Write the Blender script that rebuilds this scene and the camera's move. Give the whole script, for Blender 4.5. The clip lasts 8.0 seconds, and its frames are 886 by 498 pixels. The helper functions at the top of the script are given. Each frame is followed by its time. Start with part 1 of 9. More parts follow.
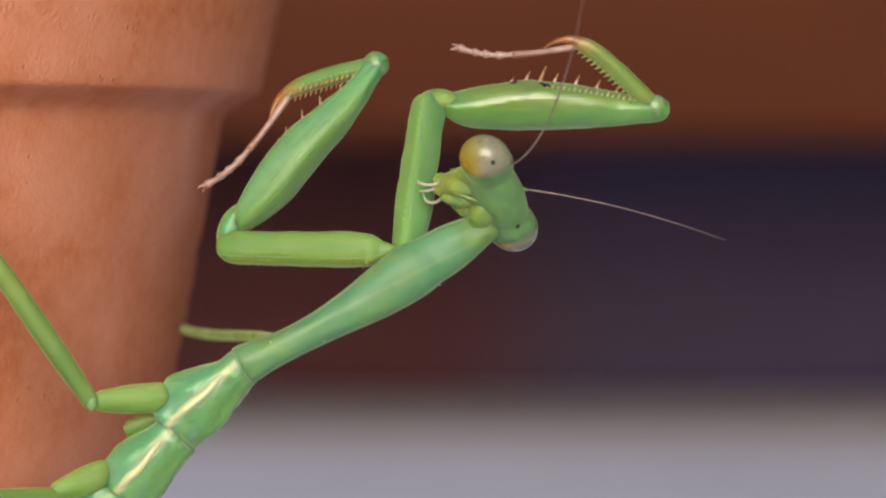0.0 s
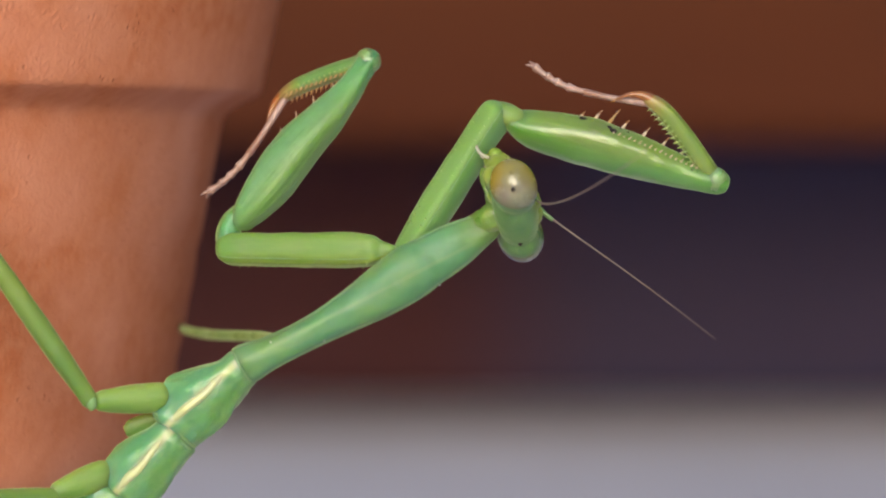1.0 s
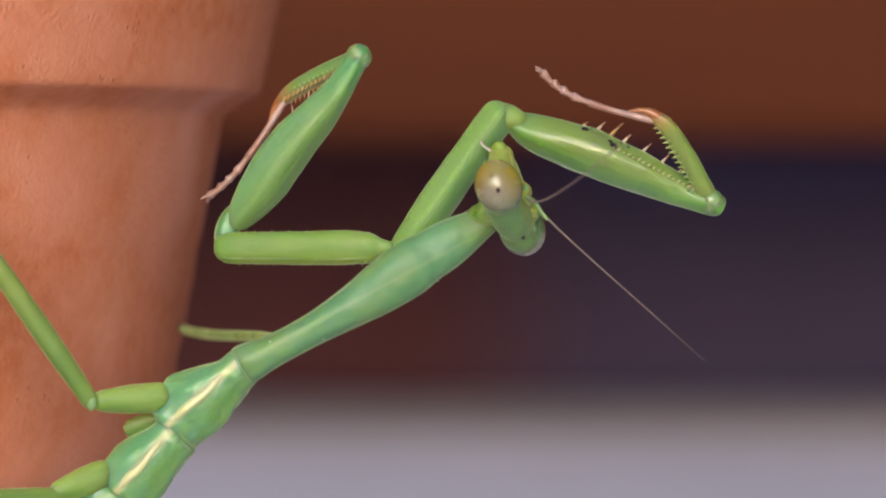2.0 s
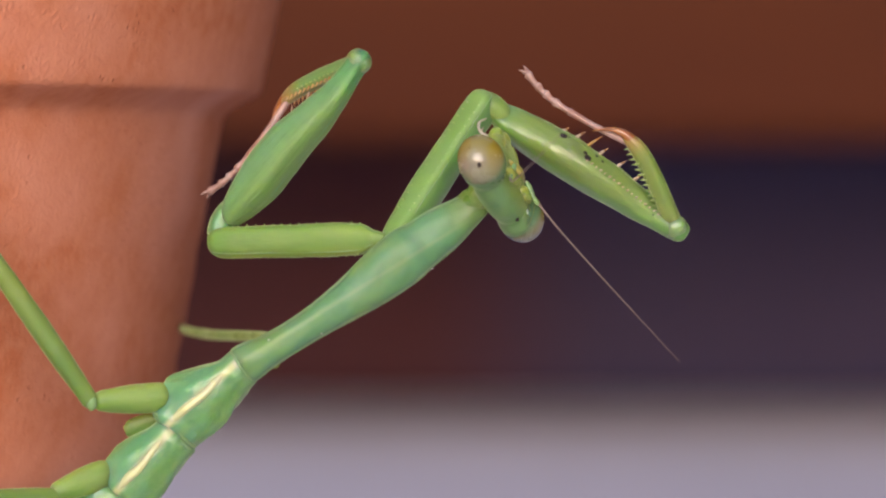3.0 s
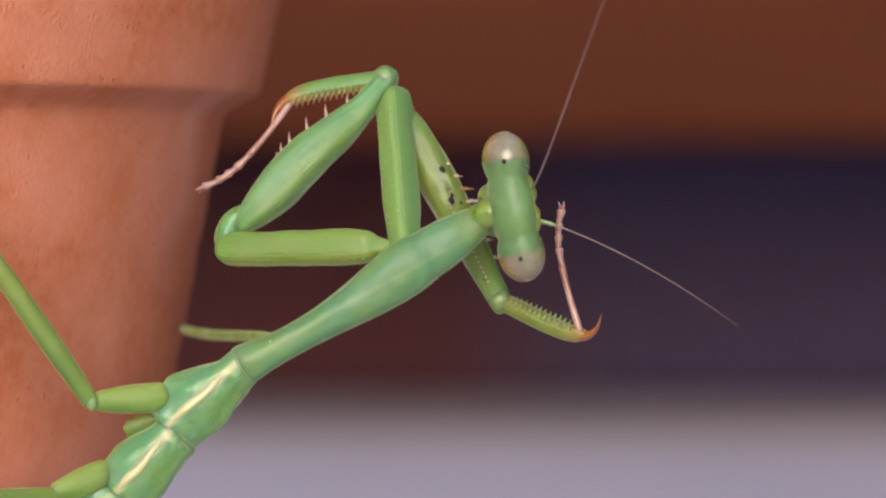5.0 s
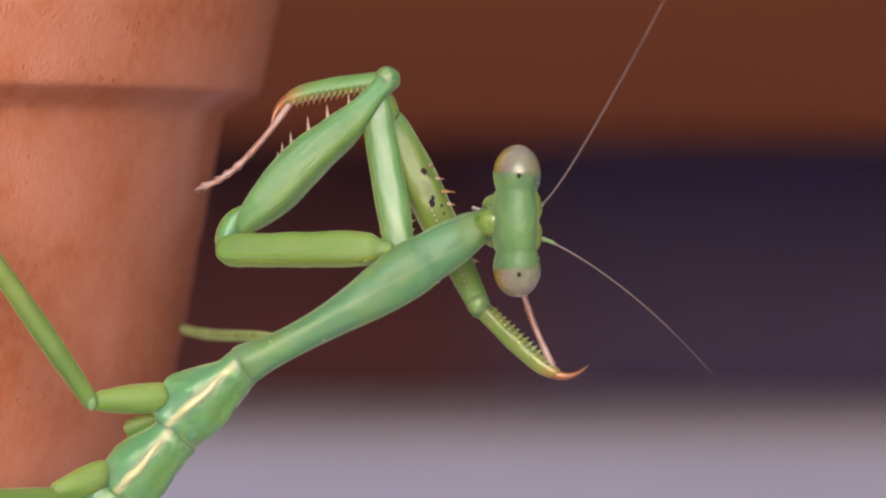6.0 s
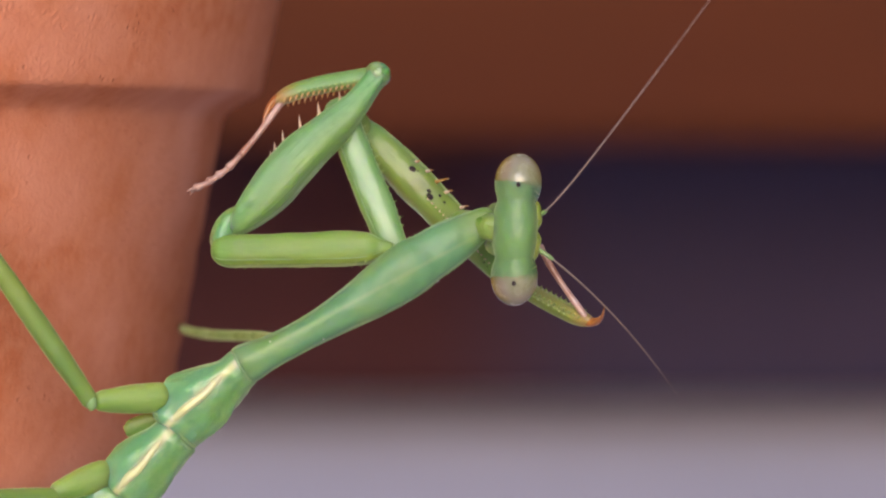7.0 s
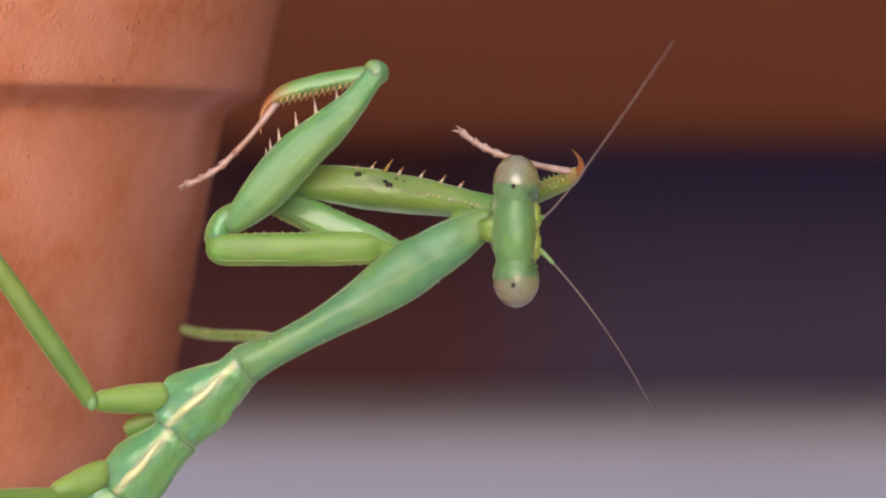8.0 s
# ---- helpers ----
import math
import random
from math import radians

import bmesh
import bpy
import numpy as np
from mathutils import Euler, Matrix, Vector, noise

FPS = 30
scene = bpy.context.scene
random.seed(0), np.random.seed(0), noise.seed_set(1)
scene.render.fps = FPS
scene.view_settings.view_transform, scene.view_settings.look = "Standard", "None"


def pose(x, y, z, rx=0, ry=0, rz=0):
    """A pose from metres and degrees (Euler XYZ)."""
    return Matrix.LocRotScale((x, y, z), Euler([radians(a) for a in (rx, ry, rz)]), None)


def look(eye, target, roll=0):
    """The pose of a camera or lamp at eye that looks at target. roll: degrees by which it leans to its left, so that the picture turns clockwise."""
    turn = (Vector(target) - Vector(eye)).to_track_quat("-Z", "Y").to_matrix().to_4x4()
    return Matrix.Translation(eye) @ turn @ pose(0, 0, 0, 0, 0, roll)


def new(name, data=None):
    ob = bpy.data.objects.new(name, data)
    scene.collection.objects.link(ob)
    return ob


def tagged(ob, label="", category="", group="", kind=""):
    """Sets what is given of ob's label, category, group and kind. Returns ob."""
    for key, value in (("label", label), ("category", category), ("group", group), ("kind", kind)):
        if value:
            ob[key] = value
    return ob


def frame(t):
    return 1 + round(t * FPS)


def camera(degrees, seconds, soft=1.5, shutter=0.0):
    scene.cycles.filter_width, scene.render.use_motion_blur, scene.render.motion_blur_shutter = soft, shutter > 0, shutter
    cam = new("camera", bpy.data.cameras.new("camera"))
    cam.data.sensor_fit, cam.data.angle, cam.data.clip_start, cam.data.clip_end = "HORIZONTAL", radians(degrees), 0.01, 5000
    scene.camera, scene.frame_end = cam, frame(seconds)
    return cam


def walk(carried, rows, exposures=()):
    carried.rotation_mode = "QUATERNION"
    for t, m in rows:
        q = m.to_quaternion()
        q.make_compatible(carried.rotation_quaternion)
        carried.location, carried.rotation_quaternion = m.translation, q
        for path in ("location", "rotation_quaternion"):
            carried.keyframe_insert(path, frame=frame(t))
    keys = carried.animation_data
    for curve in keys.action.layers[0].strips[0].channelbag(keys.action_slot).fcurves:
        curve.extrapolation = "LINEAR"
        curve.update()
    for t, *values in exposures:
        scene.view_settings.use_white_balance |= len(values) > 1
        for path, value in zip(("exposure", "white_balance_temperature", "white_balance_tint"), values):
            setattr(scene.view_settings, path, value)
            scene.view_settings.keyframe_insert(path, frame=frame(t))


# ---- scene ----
MM = 0.001
TILT = 1.11                       # degrees by which the camera looks down
EYE = Vector((0.0, -0.233, 0.0706))
FOCUS = 0.233                     # metres from the lens to the animal

# ---- camera: on a tripod, with a long macro lens ----
cam = camera(12.0, 8.0, soft=2.2)
cam.data.dof.use_dof = True
cam.data.dof.focus_distance = 0.2335
cam.data.dof.aperture_fstop = 42.0
VIEW = pose(EYE.x, EYE.y, EYE.z, 90 - TILT)
walk(cam, [(0.0, VIEW), (8.0, VIEW)], exposures=[(0.0, 0.62, 6350, 4), (0.5, 0.62, 6350, 3), (1.0, 0.62, 6350, 3), (1.5, 0.62, 6350, 5.5), (3.0, 0.62, 6350, 18), (7.5, 0.62, 6350, 18), (8.0, 0.62, 6350, 14)])

# ---- world, sun ----
SUN_WAY = Vector((-0.09, -0.92, 0.25)).normalized()     # towards the sun
world = bpy.data.worlds.new("sky")
scene.world = world
world.use_nodes = True
wn = world.node_tree.nodes
sky = wn.new("ShaderNodeTexSky")
sky.sky_type = "NISHITA"
sky.sun_disc = False
sky.sun_elevation = math.asin(SUN_WAY.z)
sky.sun_rotation = math.atan2(SUN_WAY.x, SUN_WAY.y)
world.node_tree.links.new(sky.outputs[0], wn["Background"].inputs[0])
wn["Background"].inputs[1].default_value = 0.18
sun = new("sun", bpy.data.lights.new("sun", "SUN"))
sun.data.energy = 2.4
sun.data.angle = radians(52)
sun.data.color = (1.0, 0.89, 0.81)
sun.matrix_basis = look(SUN_WAY * 3, (0, 0, 0))


# ---- materials ----
def rgb(*c):
    return (*c, 1.0)


def material(name, low, high, scale, rough=0.4, bump=0.0, bump_scale=None, sss=0.0, sss_colour=(1, 1, 1), detail=6.0,
             third=None, third_scale=None, spec=0.5, coat=0.0, stretch=(1, 1, 1), depth=0.00005, rough_var=0.1, sheen=0.0, patch=(0.42, 0.68), coat_rough=0.3, lumps=0.0):
    """A node material: two colours mixed by grain, a third by large patches, fine relief; sizes per metre."""
    m = bpy.data.materials.new(name)
    m.use_nodes = True
    n, l = m.node_tree.nodes, m.node_tree.links
    b = n["Principled BSDF"]
    tc = n.new("ShaderNodeTexCoord")
    mp = n.new("ShaderNodeMapping")
    mp.inputs["Scale"].default_value = stretch
    l.new(tc.outputs["Object"], mp.inputs[0])

    def grain(s, d=detail):
        t = n.new("ShaderNodeTexNoise")
        t.inputs["Scale"].default_value, t.inputs["Detail"].default_value = s, d
        l.new(mp.outputs[0], t.inputs["Vector"])
        return t

    def mix(fac, a, c):
        x = n.new("ShaderNodeMix")
        x.data_type = "RGBA"
        l.new(fac, x.inputs["Factor"])
        for sock, v in ((x.inputs["A"], a), (x.inputs["B"], c)):
            if isinstance(v, tuple):
                sock.default_value = rgb(*v)
            else:
                l.new(v, sock)
        return x.outputs["Result"]

    def ramp(sock, a, c):
        r = n.new("ShaderNodeMapRange")
        r.inputs["From Min"].default_value, r.inputs["From Max"].default_value = a, c
        l.new(sock, r.inputs["Value"])
        return r.outputs[0]

    g = grain(scale)
    colour = mix(ramp(g.outputs["Fac"], 0.35, 0.65), low, high)
    if third:
        p = grain(third_scale or scale * 0.2, 3.0)
        colour = mix(ramp(p.outputs["Fac"], *patch), colour, third)
    l.new(colour, b.inputs["Base Color"])
    r = ramp(g.outputs["Fac"], 0.3, 0.7)
    rr = n.new("ShaderNodeMapRange")
    rr.inputs["To Min"].default_value, rr.inputs["To Max"].default_value = rough - rough_var / 2, rough + rough_var / 2
    l.new(r, rr.inputs["Value"])
    l.new(rr.outputs[0], b.inputs["Roughness"])
    b.inputs["Specular IOR Level"].default_value = spec
    b.inputs["Coat Weight"].default_value = coat
    b.inputs["Coat Roughness"].default_value = coat_rough
    if sheen:
        b.inputs["Sheen Weight"].default_value, b.inputs["Sheen Roughness"].default_value = sheen, 0.32
        b.inputs["Sheen Tint"].default_value = rgb(0.75, 1.0, 0.5)
    if sss:
        b.inputs["Subsurface Weight"].default_value = min(1.0, sss * 1.25)
        b.inputs["Subsurface Radius"].default_value = sss_colour
        b.inputs["Subsurface Scale"].default_value = 0.0024
    if bump:
        bn = n.new("ShaderNodeBump")
        bn.inputs["Strength"].default_value, bn.inputs["Distance"].default_value = bump, depth
        l.new(grain(bump_scale or scale).outputs["Fac"], bn.inputs["Height"])
        if lumps:
            bw = n.new("ShaderNodeBump")
            bw.inputs["Strength"].default_value, bw.inputs["Distance"].default_value = 1.0, lumps
            lump = n.new("ShaderNodeTexNoise")
            lump.inputs["Scale"].default_value, lump.inputs["Detail"].default_value = 480, 2.0
            l.new(tc.outputs["Object"], lump.inputs["Vector"])
            l.new(lump.outputs["Fac"], bw.inputs["Height"])
            l.new(bw.outputs[0], bn.inputs["Normal"])
        l.new(bn.outputs[0], b.inputs["Normal"])
        l.new(bn.outputs[0], b.inputs["Coat Normal"])
    return m


GREEN_SSS = (0.75, 1.0, 0.25)
def thorax_green(name, low, high, third, a, b, wide, strong=0.85, coat=0.55, deep=0.0003):
    """Green cuticle with a soft pale line along the back, at y = a + b x (millimetres)."""
    m = material(name, low, high, 620, 0.46, 0.9, 900, 0.8, GREEN_SSS, third=third, third_scale=430, coat=coat, sheen=0.4, patch=(0.42, 0.62), depth=deep, spec=0.3, stretch=(0.6, 1, 1), lumps=0.00028, coat_rough=0.16)
    n, l = m.node_tree.nodes, m.node_tree.links
    base = n["Principled BSDF"].inputs["Base Color"]
    tc = n.new("ShaderNodeTexCoord")
    sp = n.new("ShaderNodeSeparateXYZ")
    l.new(tc.outputs["Object"], sp.inputs[0])

    def calc(op, x, y):
        q = n.new("ShaderNodeMath")
        q.operation = op
        for k, v in enumerate((x, y)):
            if isinstance(v, float):
                q.inputs[k].default_value = v
            else:
                l.new(v, q.inputs[k])
        return q.outputs[0]

    uneven = n.new("ShaderNodeTexNoise")
    uneven.inputs["Scale"].default_value = 900
    l.new(tc.outputs["Object"], uneven.inputs["Vector"])
    line = calc("ADD", calc("MULTIPLY", sp.outputs["X"], b), a * MM)
    off = calc("ABSOLUTE", calc("SUBTRACT", sp.outputs["Y"], line), 0.0)
    off = calc("ADD", off, calc("MULTIPLY", uneven.outputs["Fac"], 0.35 * wide * MM))
    r = n.new("ShaderNodeMapRange")
    r.interpolation_type = "SMOOTHSTEP"
    r.inputs["From Min"].default_value, r.inputs["From Max"].default_value = wide * MM, 0.25 * wide * MM
    l.new(off, r.inputs["Value"])
    top = n.new("ShaderNodeMapRange")
    top.inputs["From Min"].default_value, top.inputs["From Max"].default_value = 0.3 * MM, 0.7 * MM
    l.new(sp.outputs["Z"], top.inputs["Value"])
    x = n.new("ShaderNodeMix")
    x.data_type = "RGBA"
    l.new(calc("MULTIPLY", r.outputs[0], calc("MULTIPLY", top.outputs[0], strong)), x.inputs["Factor"])
    l.new(base.links[0].from_socket, x.inputs["A"])
    x.inputs["B"].default_value = rgb(0.411, 0.424, 0.237)
    l.new(x.outputs["Result"], base)
    return m


BODY_GREEN = thorax_green("body_green", (0.0930, 0.1880, 0.0680), (0.1250, 0.2180, 0.0830), (0.0830, 0.1980, 0.0960), 0.2, -0.045, 0.24, 0.10, 0.04, 0.00008)
MESO_GREEN = thorax_green("meso_green", (0.0861, 0.2208, 0.0644), (0.1627, 0.2714, 0.0829), (0.0861, 0.2438, 0.1170), -0.46, -0.11, 0.42)
META_GREEN = thorax_green("meta_green", (0.0861, 0.2208, 0.0644), (0.1627, 0.2714, 0.0829), (0.0861, 0.2438, 0.1170), -0.61, 0.0, 0.42)
THORAX_GREEN = material("thorax_green", (0.0824, 0.2222, 0.0548), (0.1909, 0.2849, 0.0780), 600, 0.36, 0.9, 900, 0.8, GREEN_SSS,
                        third=(0.0830, 0.2541, 0.1063), third_scale=420, coat=0.3, lumps=0.00033, sheen=0.4, patch=(0.45, 0.6), depth=0.0003)
FEMUR_GREEN = material("femur_green", (0.0580, 0.1900, 0.0660), (0.1150, 0.2500, 0.1050), 1700, 0.45, 0.8, 1700, 0.8, GREEN_SSS, spec=0.25,
                       third=(0.1050, 0.2300, 0.0950), third_scale=420, coat=0.16, coat_rough=0.12, lumps=0.0002, stretch=(0.08, 1, 1), sheen=0.4, depth=0.00022, patch=(0.45, 0.62))
COXA_GREEN = material("coxa_green", (0.1060, 0.2000, 0.0450), (0.1500, 0.2350, 0.0580), 800, 0.5, 0.8, 1100, 0.8, GREEN_SSS, spec=0.25,
                      third=(0.1770, 0.2567, 0.0554), third_scale=330, coat=0.10, coat_rough=0.15, lumps=0.0002, sheen=0.4, depth=0.00014, stretch=(0.25, 1, 1), patch=(0.42, 0.62))
TIBIA_GREEN = material("tibia_green", (0.0988, 0.1947, 0.0403), (0.1482, 0.2137, 0.0433), 900, 0.38, 0.4, 2000, 0.6, GREEN_SSS,
                       third=(0.1490, 0.1948, 0.0451), third_scale=300, coat=0.3, sheen=0.35)
TIBIA_OUTER = material("tibia_outer", (0.0700, 0.2050, 0.0650), (0.1100, 0.2450, 0.0850), 900, 0.38, 0.4, 2000, 0.6, GREEN_SSS,
                       third=(0.1200, 0.2250, 0.0600), third_scale=300, coat=0.4, coat_rough=0.15, sheen=0.35)
RIDGE_GREEN = material("ridge_green", (0.1294, 0.2665, 0.0848), (0.1749, 0.2985, 0.1106), 1500, 0.4, 0.3, 3000, 0.4, GREEN_SSS)
EDGE_TEAL = material("edge_teal", (0.059, 0.236, 0.080), (0.085, 0.262, 0.101), 1500, 0.4, 0.3, 3000, 0.4, GREEN_SSS)
COXA_GLOSSY = material("coxa_glossy", (0.0930, 0.2110, 0.0715), (0.1275, 0.2430, 0.0893), 800, 0.5, 0.8, 1100, 0.8, GREEN_SSS, spec=0.25,
                       third=(0.1270, 0.2700, 0.0994), third_scale=330, coat=1.0, lumps=0.00006, sheen=0.4, depth=0.00012, stretch=(0.25, 1, 1), patch=(0.42, 0.62), coat_rough=0.13)
NECK_GREEN = material("neck_green", (0.0950, 0.2050, 0.0320), (0.1600, 0.2400, 0.0440), 1200, 0.3, 0.8, 1500, 0.6, GREEN_SSS, coat=0.9, coat_rough=0.06, depth=0.0003)
HEAD_GREEN = material("head_green", (0.0720, 0.1620, 0.0740), (0.1050, 0.1900, 0.0860), 600, 0.46, 0.6, 1300, 0.8, GREEN_SSS,
                      third=(0.1050, 0.2050, 0.0760), third_scale=330, coat=0.18, coat_rough=0.2, lumps=0.00025, sheen=0.25, patch=(0.47, 0.62), depth=0.00016, spec=0.2)
FACE_YELLOW = material("face_yellow", (0.2676, 0.2832, 0.0319), (0.3444, 0.2844, 0.0550), 1200, 0.3, 0.3, 2200, 0.4, (1, 0.8, 0.2), coat=0.5, depth=0.0003)
BROW = material("brow_yellow", (0.1728, 0.2604, 0.0407), (0.2676, 0.2904, 0.0473), 1200, 0.36, 0.3, 2200, 0.6, GREEN_SSS, coat=0.2, depth=0.0002)
LEG_GREEN = material("leg_green", (0.0840, 0.1650, 0.0380), (0.1120, 0.1900, 0.0480), 600, 0.45, 0.4, 1800, 0.5, GREEN_SSS, sheen=0.5, spec=0.3, lumps=0.0003, third=(0.1576, 0.2048, 0.0423), coat=0.08,
                     third_scale=250, stretch=(0.4, 1, 1))
STRIPE = material("stripe_cream", (0.430, 0.460, 0.210), (0.480, 0.500, 0.290), 900, 0.35, 0.2, 3000, 0.3, (1, 0.9, 0.5))
PINK = material("tarsus_pink", (0.3040, 0.1786, 0.1517), (0.3920, 0.2622, 0.2368), 1500, 0.4, 0.3, 4000, 0.25, (1, 0.5, 0.3),
                third=(0.2240, 0.1140, 0.0851), third_scale=500)
CLAW = material("claw_brown", (0.280, 0.112, 0.025), (0.187, 0.062, 0.019), 900, 0.28, 0.1, 3000, 0.2, (1, 0.4, 0.1), coat=0.3)
SPINE = material("spine_pale", (0.5270, 0.3600, 0.2592), (0.4590, 0.3280, 0.2088), 2000, 0.35, 0, None, 0.3, (1, 0.6, 0.3))
SPINE_GREEN = material("spine_green", (0.197, 0.302, 0.069), (0.249, 0.315, 0.096), 2000, 0.35, 0, None, 0.3, (1, 0.8, 0.3))
AMBER = material("tooth_amber", (0.300, 0.150, 0.040), (0.360, 0.210, 0.070), 2000, 0.35, 0, None, 0.3, (1, 0.6, 0.3))
PALP = material("palp_pale", (0.324, 0.261, 0.187), (0.386, 0.337, 0.274), 2000, 0.35, 0, None, 0.4, (1, 0.8, 0.6))
KNEE_PALE = material("knee_pale", (0.115, 0.225, 0.080), (0.170, 0.260, 0.105), 1500, 0.3, 0.6, 2500, 0.8, GREEN_SSS, coat=0.4, coat_rough=0.15, depth=0.0002)
DARK = material("spot_black", (0.012, 0.008, 0.010), (0.02, 0.012, 0.012), 2000, 0.6, spec=0.15)
ANTENNA = material("antenna_brown", (0.150, 0.110, 0.100), (0.200, 0.152, 0.143), 3000, 0.5, 0.2, 6000)
SPECK = material("speck_white", (0.467, 0.461, 0.436), (0.499, 0.499, 0.486), 2000, 0.6)


def tinted(m, steps):
    """Lays further colours over a material along its own axes: axis, from, to (millimetres), colour."""
    n, l = m.node_tree.nodes, m.node_tree.links
    b = n["Principled BSDF"]
    c = b.inputs["Base Color"].links[0].from_socket
    tc = n.new("ShaderNodeTexCoord")
    sp = n.new("ShaderNodeSeparateXYZ")
    l.new(tc.outputs["Object"], sp.inputs[0])
    for axis, start, end, colour, most in steps:
        r = n.new("ShaderNodeMapRange")
        r.interpolation_type = "SMOOTHSTEP"
        r.inputs["From Min"].default_value, r.inputs["From Max"].default_value = start * MM, end * MM
        r.inputs["To Max"].default_value = most
        l.new(sp.outputs[axis], r.inputs["Value"])
        x = n.new("ShaderNodeMix")
        x.data_type = "RGBA"
        l.new(r.outputs[0], x.inputs["Factor"])
        l.new(c, x.inputs["A"])
        x.inputs["B"].default_value = rgb(*colour)
        c = x.outputs["Result"]
    l.new(c, b.inputs["Base Color"])
    return m


def glazed(m, axis, start, end, most, least=0.0):
    """A smooth waxy coat on one face of a limb alone: axis, from, to (millimetres)."""
    n, l = m.node_tree.nodes, m.node_tree.links
    tc = n.new("ShaderNodeTexCoord")
    sp = n.new("ShaderNodeSeparateXYZ")
    l.new(tc.outputs["Object"], sp.inputs[0])
    r = n.new("ShaderNodeMapRange")
    r.interpolation_type = "SMOOTHSTEP"
    r.inputs["From Min"].default_value, r.inputs["From Max"].default_value = start * MM, end * MM
    r.inputs["To Min"].default_value, r.inputs["To Max"].default_value = least, most
    l.new(sp.outputs[axis], r.inputs["Value"])
    l.new(r.outputs[0], n["Principled BSDF"].inputs["Coat Weight"])
    return m


EYE_CREAM = tinted(material("eye_cream", (0.1900, 0.1680, 0.1500), (0.2300, 0.2080, 0.1800), 1200, 0.25, 0.04, 9000, 0.7, (1, 0.9, 0.5), coat=0.65, coat_rough=0.05, spec=0.3),
                   (("Y", 0.3, -1.1, (0.1518, 0.1389, 0.0956), 0.5), ("Y", 0.2, 1.0, (0.2077, 0.1838, 0.0383), 0.6), ("Z", -0.8, 0.4, (0.2317, 0.1797, 0.0138), 1.0), ("Z", -0.7, -1.3, (0.1300, 0.1634, 0.0688), 0.5),
                    ("X", 3.4, 4.15, (0.1518, 0.1430, 0.0651), 0.6), ("X", 2.95, 2.4, (0.165, 0.190, 0.085), 0.7), ("X", 2.75, 2.15, (0.0900, 0.1800, 0.0800), 1.0)))
OLIVE_GREEN = material("femur_olive", (0.0693, 0.1935, 0.0572), (0.1011, 0.2340, 0.0811), 800, 0.46, 0.7, 1300, 0.8, GREEN_SSS, coat_rough=0.12, spec=0.3,
                       third=(0.1120, 0.2432, 0.0508), third_scale=330, coat=0.32, lumps=0.0002, stretch=(0.3, 1, 1), sheen=0.5, depth=0.00018, patch=(0.45, 0.62))
tinted(FEMUR_GREEN, (("Z", 0.1, -1.1, (0.150, 0.225, 0.060), 0.6), ("X", 9.5, 12.5, (0.055, 0.225, 0.075), 0.55)))
tinted(OLIVE_GREEN, (("Z", 0.1, 1.05, (0.138, 0.185, 0.038), 0.8), ("X", 11.0, 13.2, (0.052, 0.203, 0.043), 0.5)))
# both coxae: yellow edge glow of light from below, painted along -Z
glazed(tinted(COXA_GLOSSY, (("Z", -0.2, -0.9, (0.159, 0.231, 0.022), 0.35),)), "Y", 0.70, 0.90, 0.75)
glazed(OLIVE_GREEN, "Y", -0.35, -0.8, 1.0, 0.25)
tinted(COXA_GREEN, (("Z", -0.2, -0.9, (0.159, 0.231, 0.022), 0.5), ("X", 8.0, 9.4, (0.100, 0.214, 0.045), 0.7)))
tinted(TIBIA_GREEN, (("X", 4.7, 6.0, (0.261, 0.150, 0.043), 0.8), ("Z", 0.1, 0.4, (0.224, 0.162, 0.050), 0.5)))
tinted(TIBIA_OUTER, (("X", 4.3, 5.8, (0.261, 0.140, 0.050), 0.8), ("Z", 0.1, 0.42, (0.230, 0.150, 0.045), 0.6)))
tinted(BODY_GREEN, (("X", 13.6, 15.8, (0.110, 0.185, 0.045), 0.8),))
tinted(HEAD_GREEN, (("Z", 0.6, 2.4, (0.215, 0.262, 0.045), 0.85), ("Y", 0.4, 1.2, (0.169, 0.221, 0.032), 0.8)))
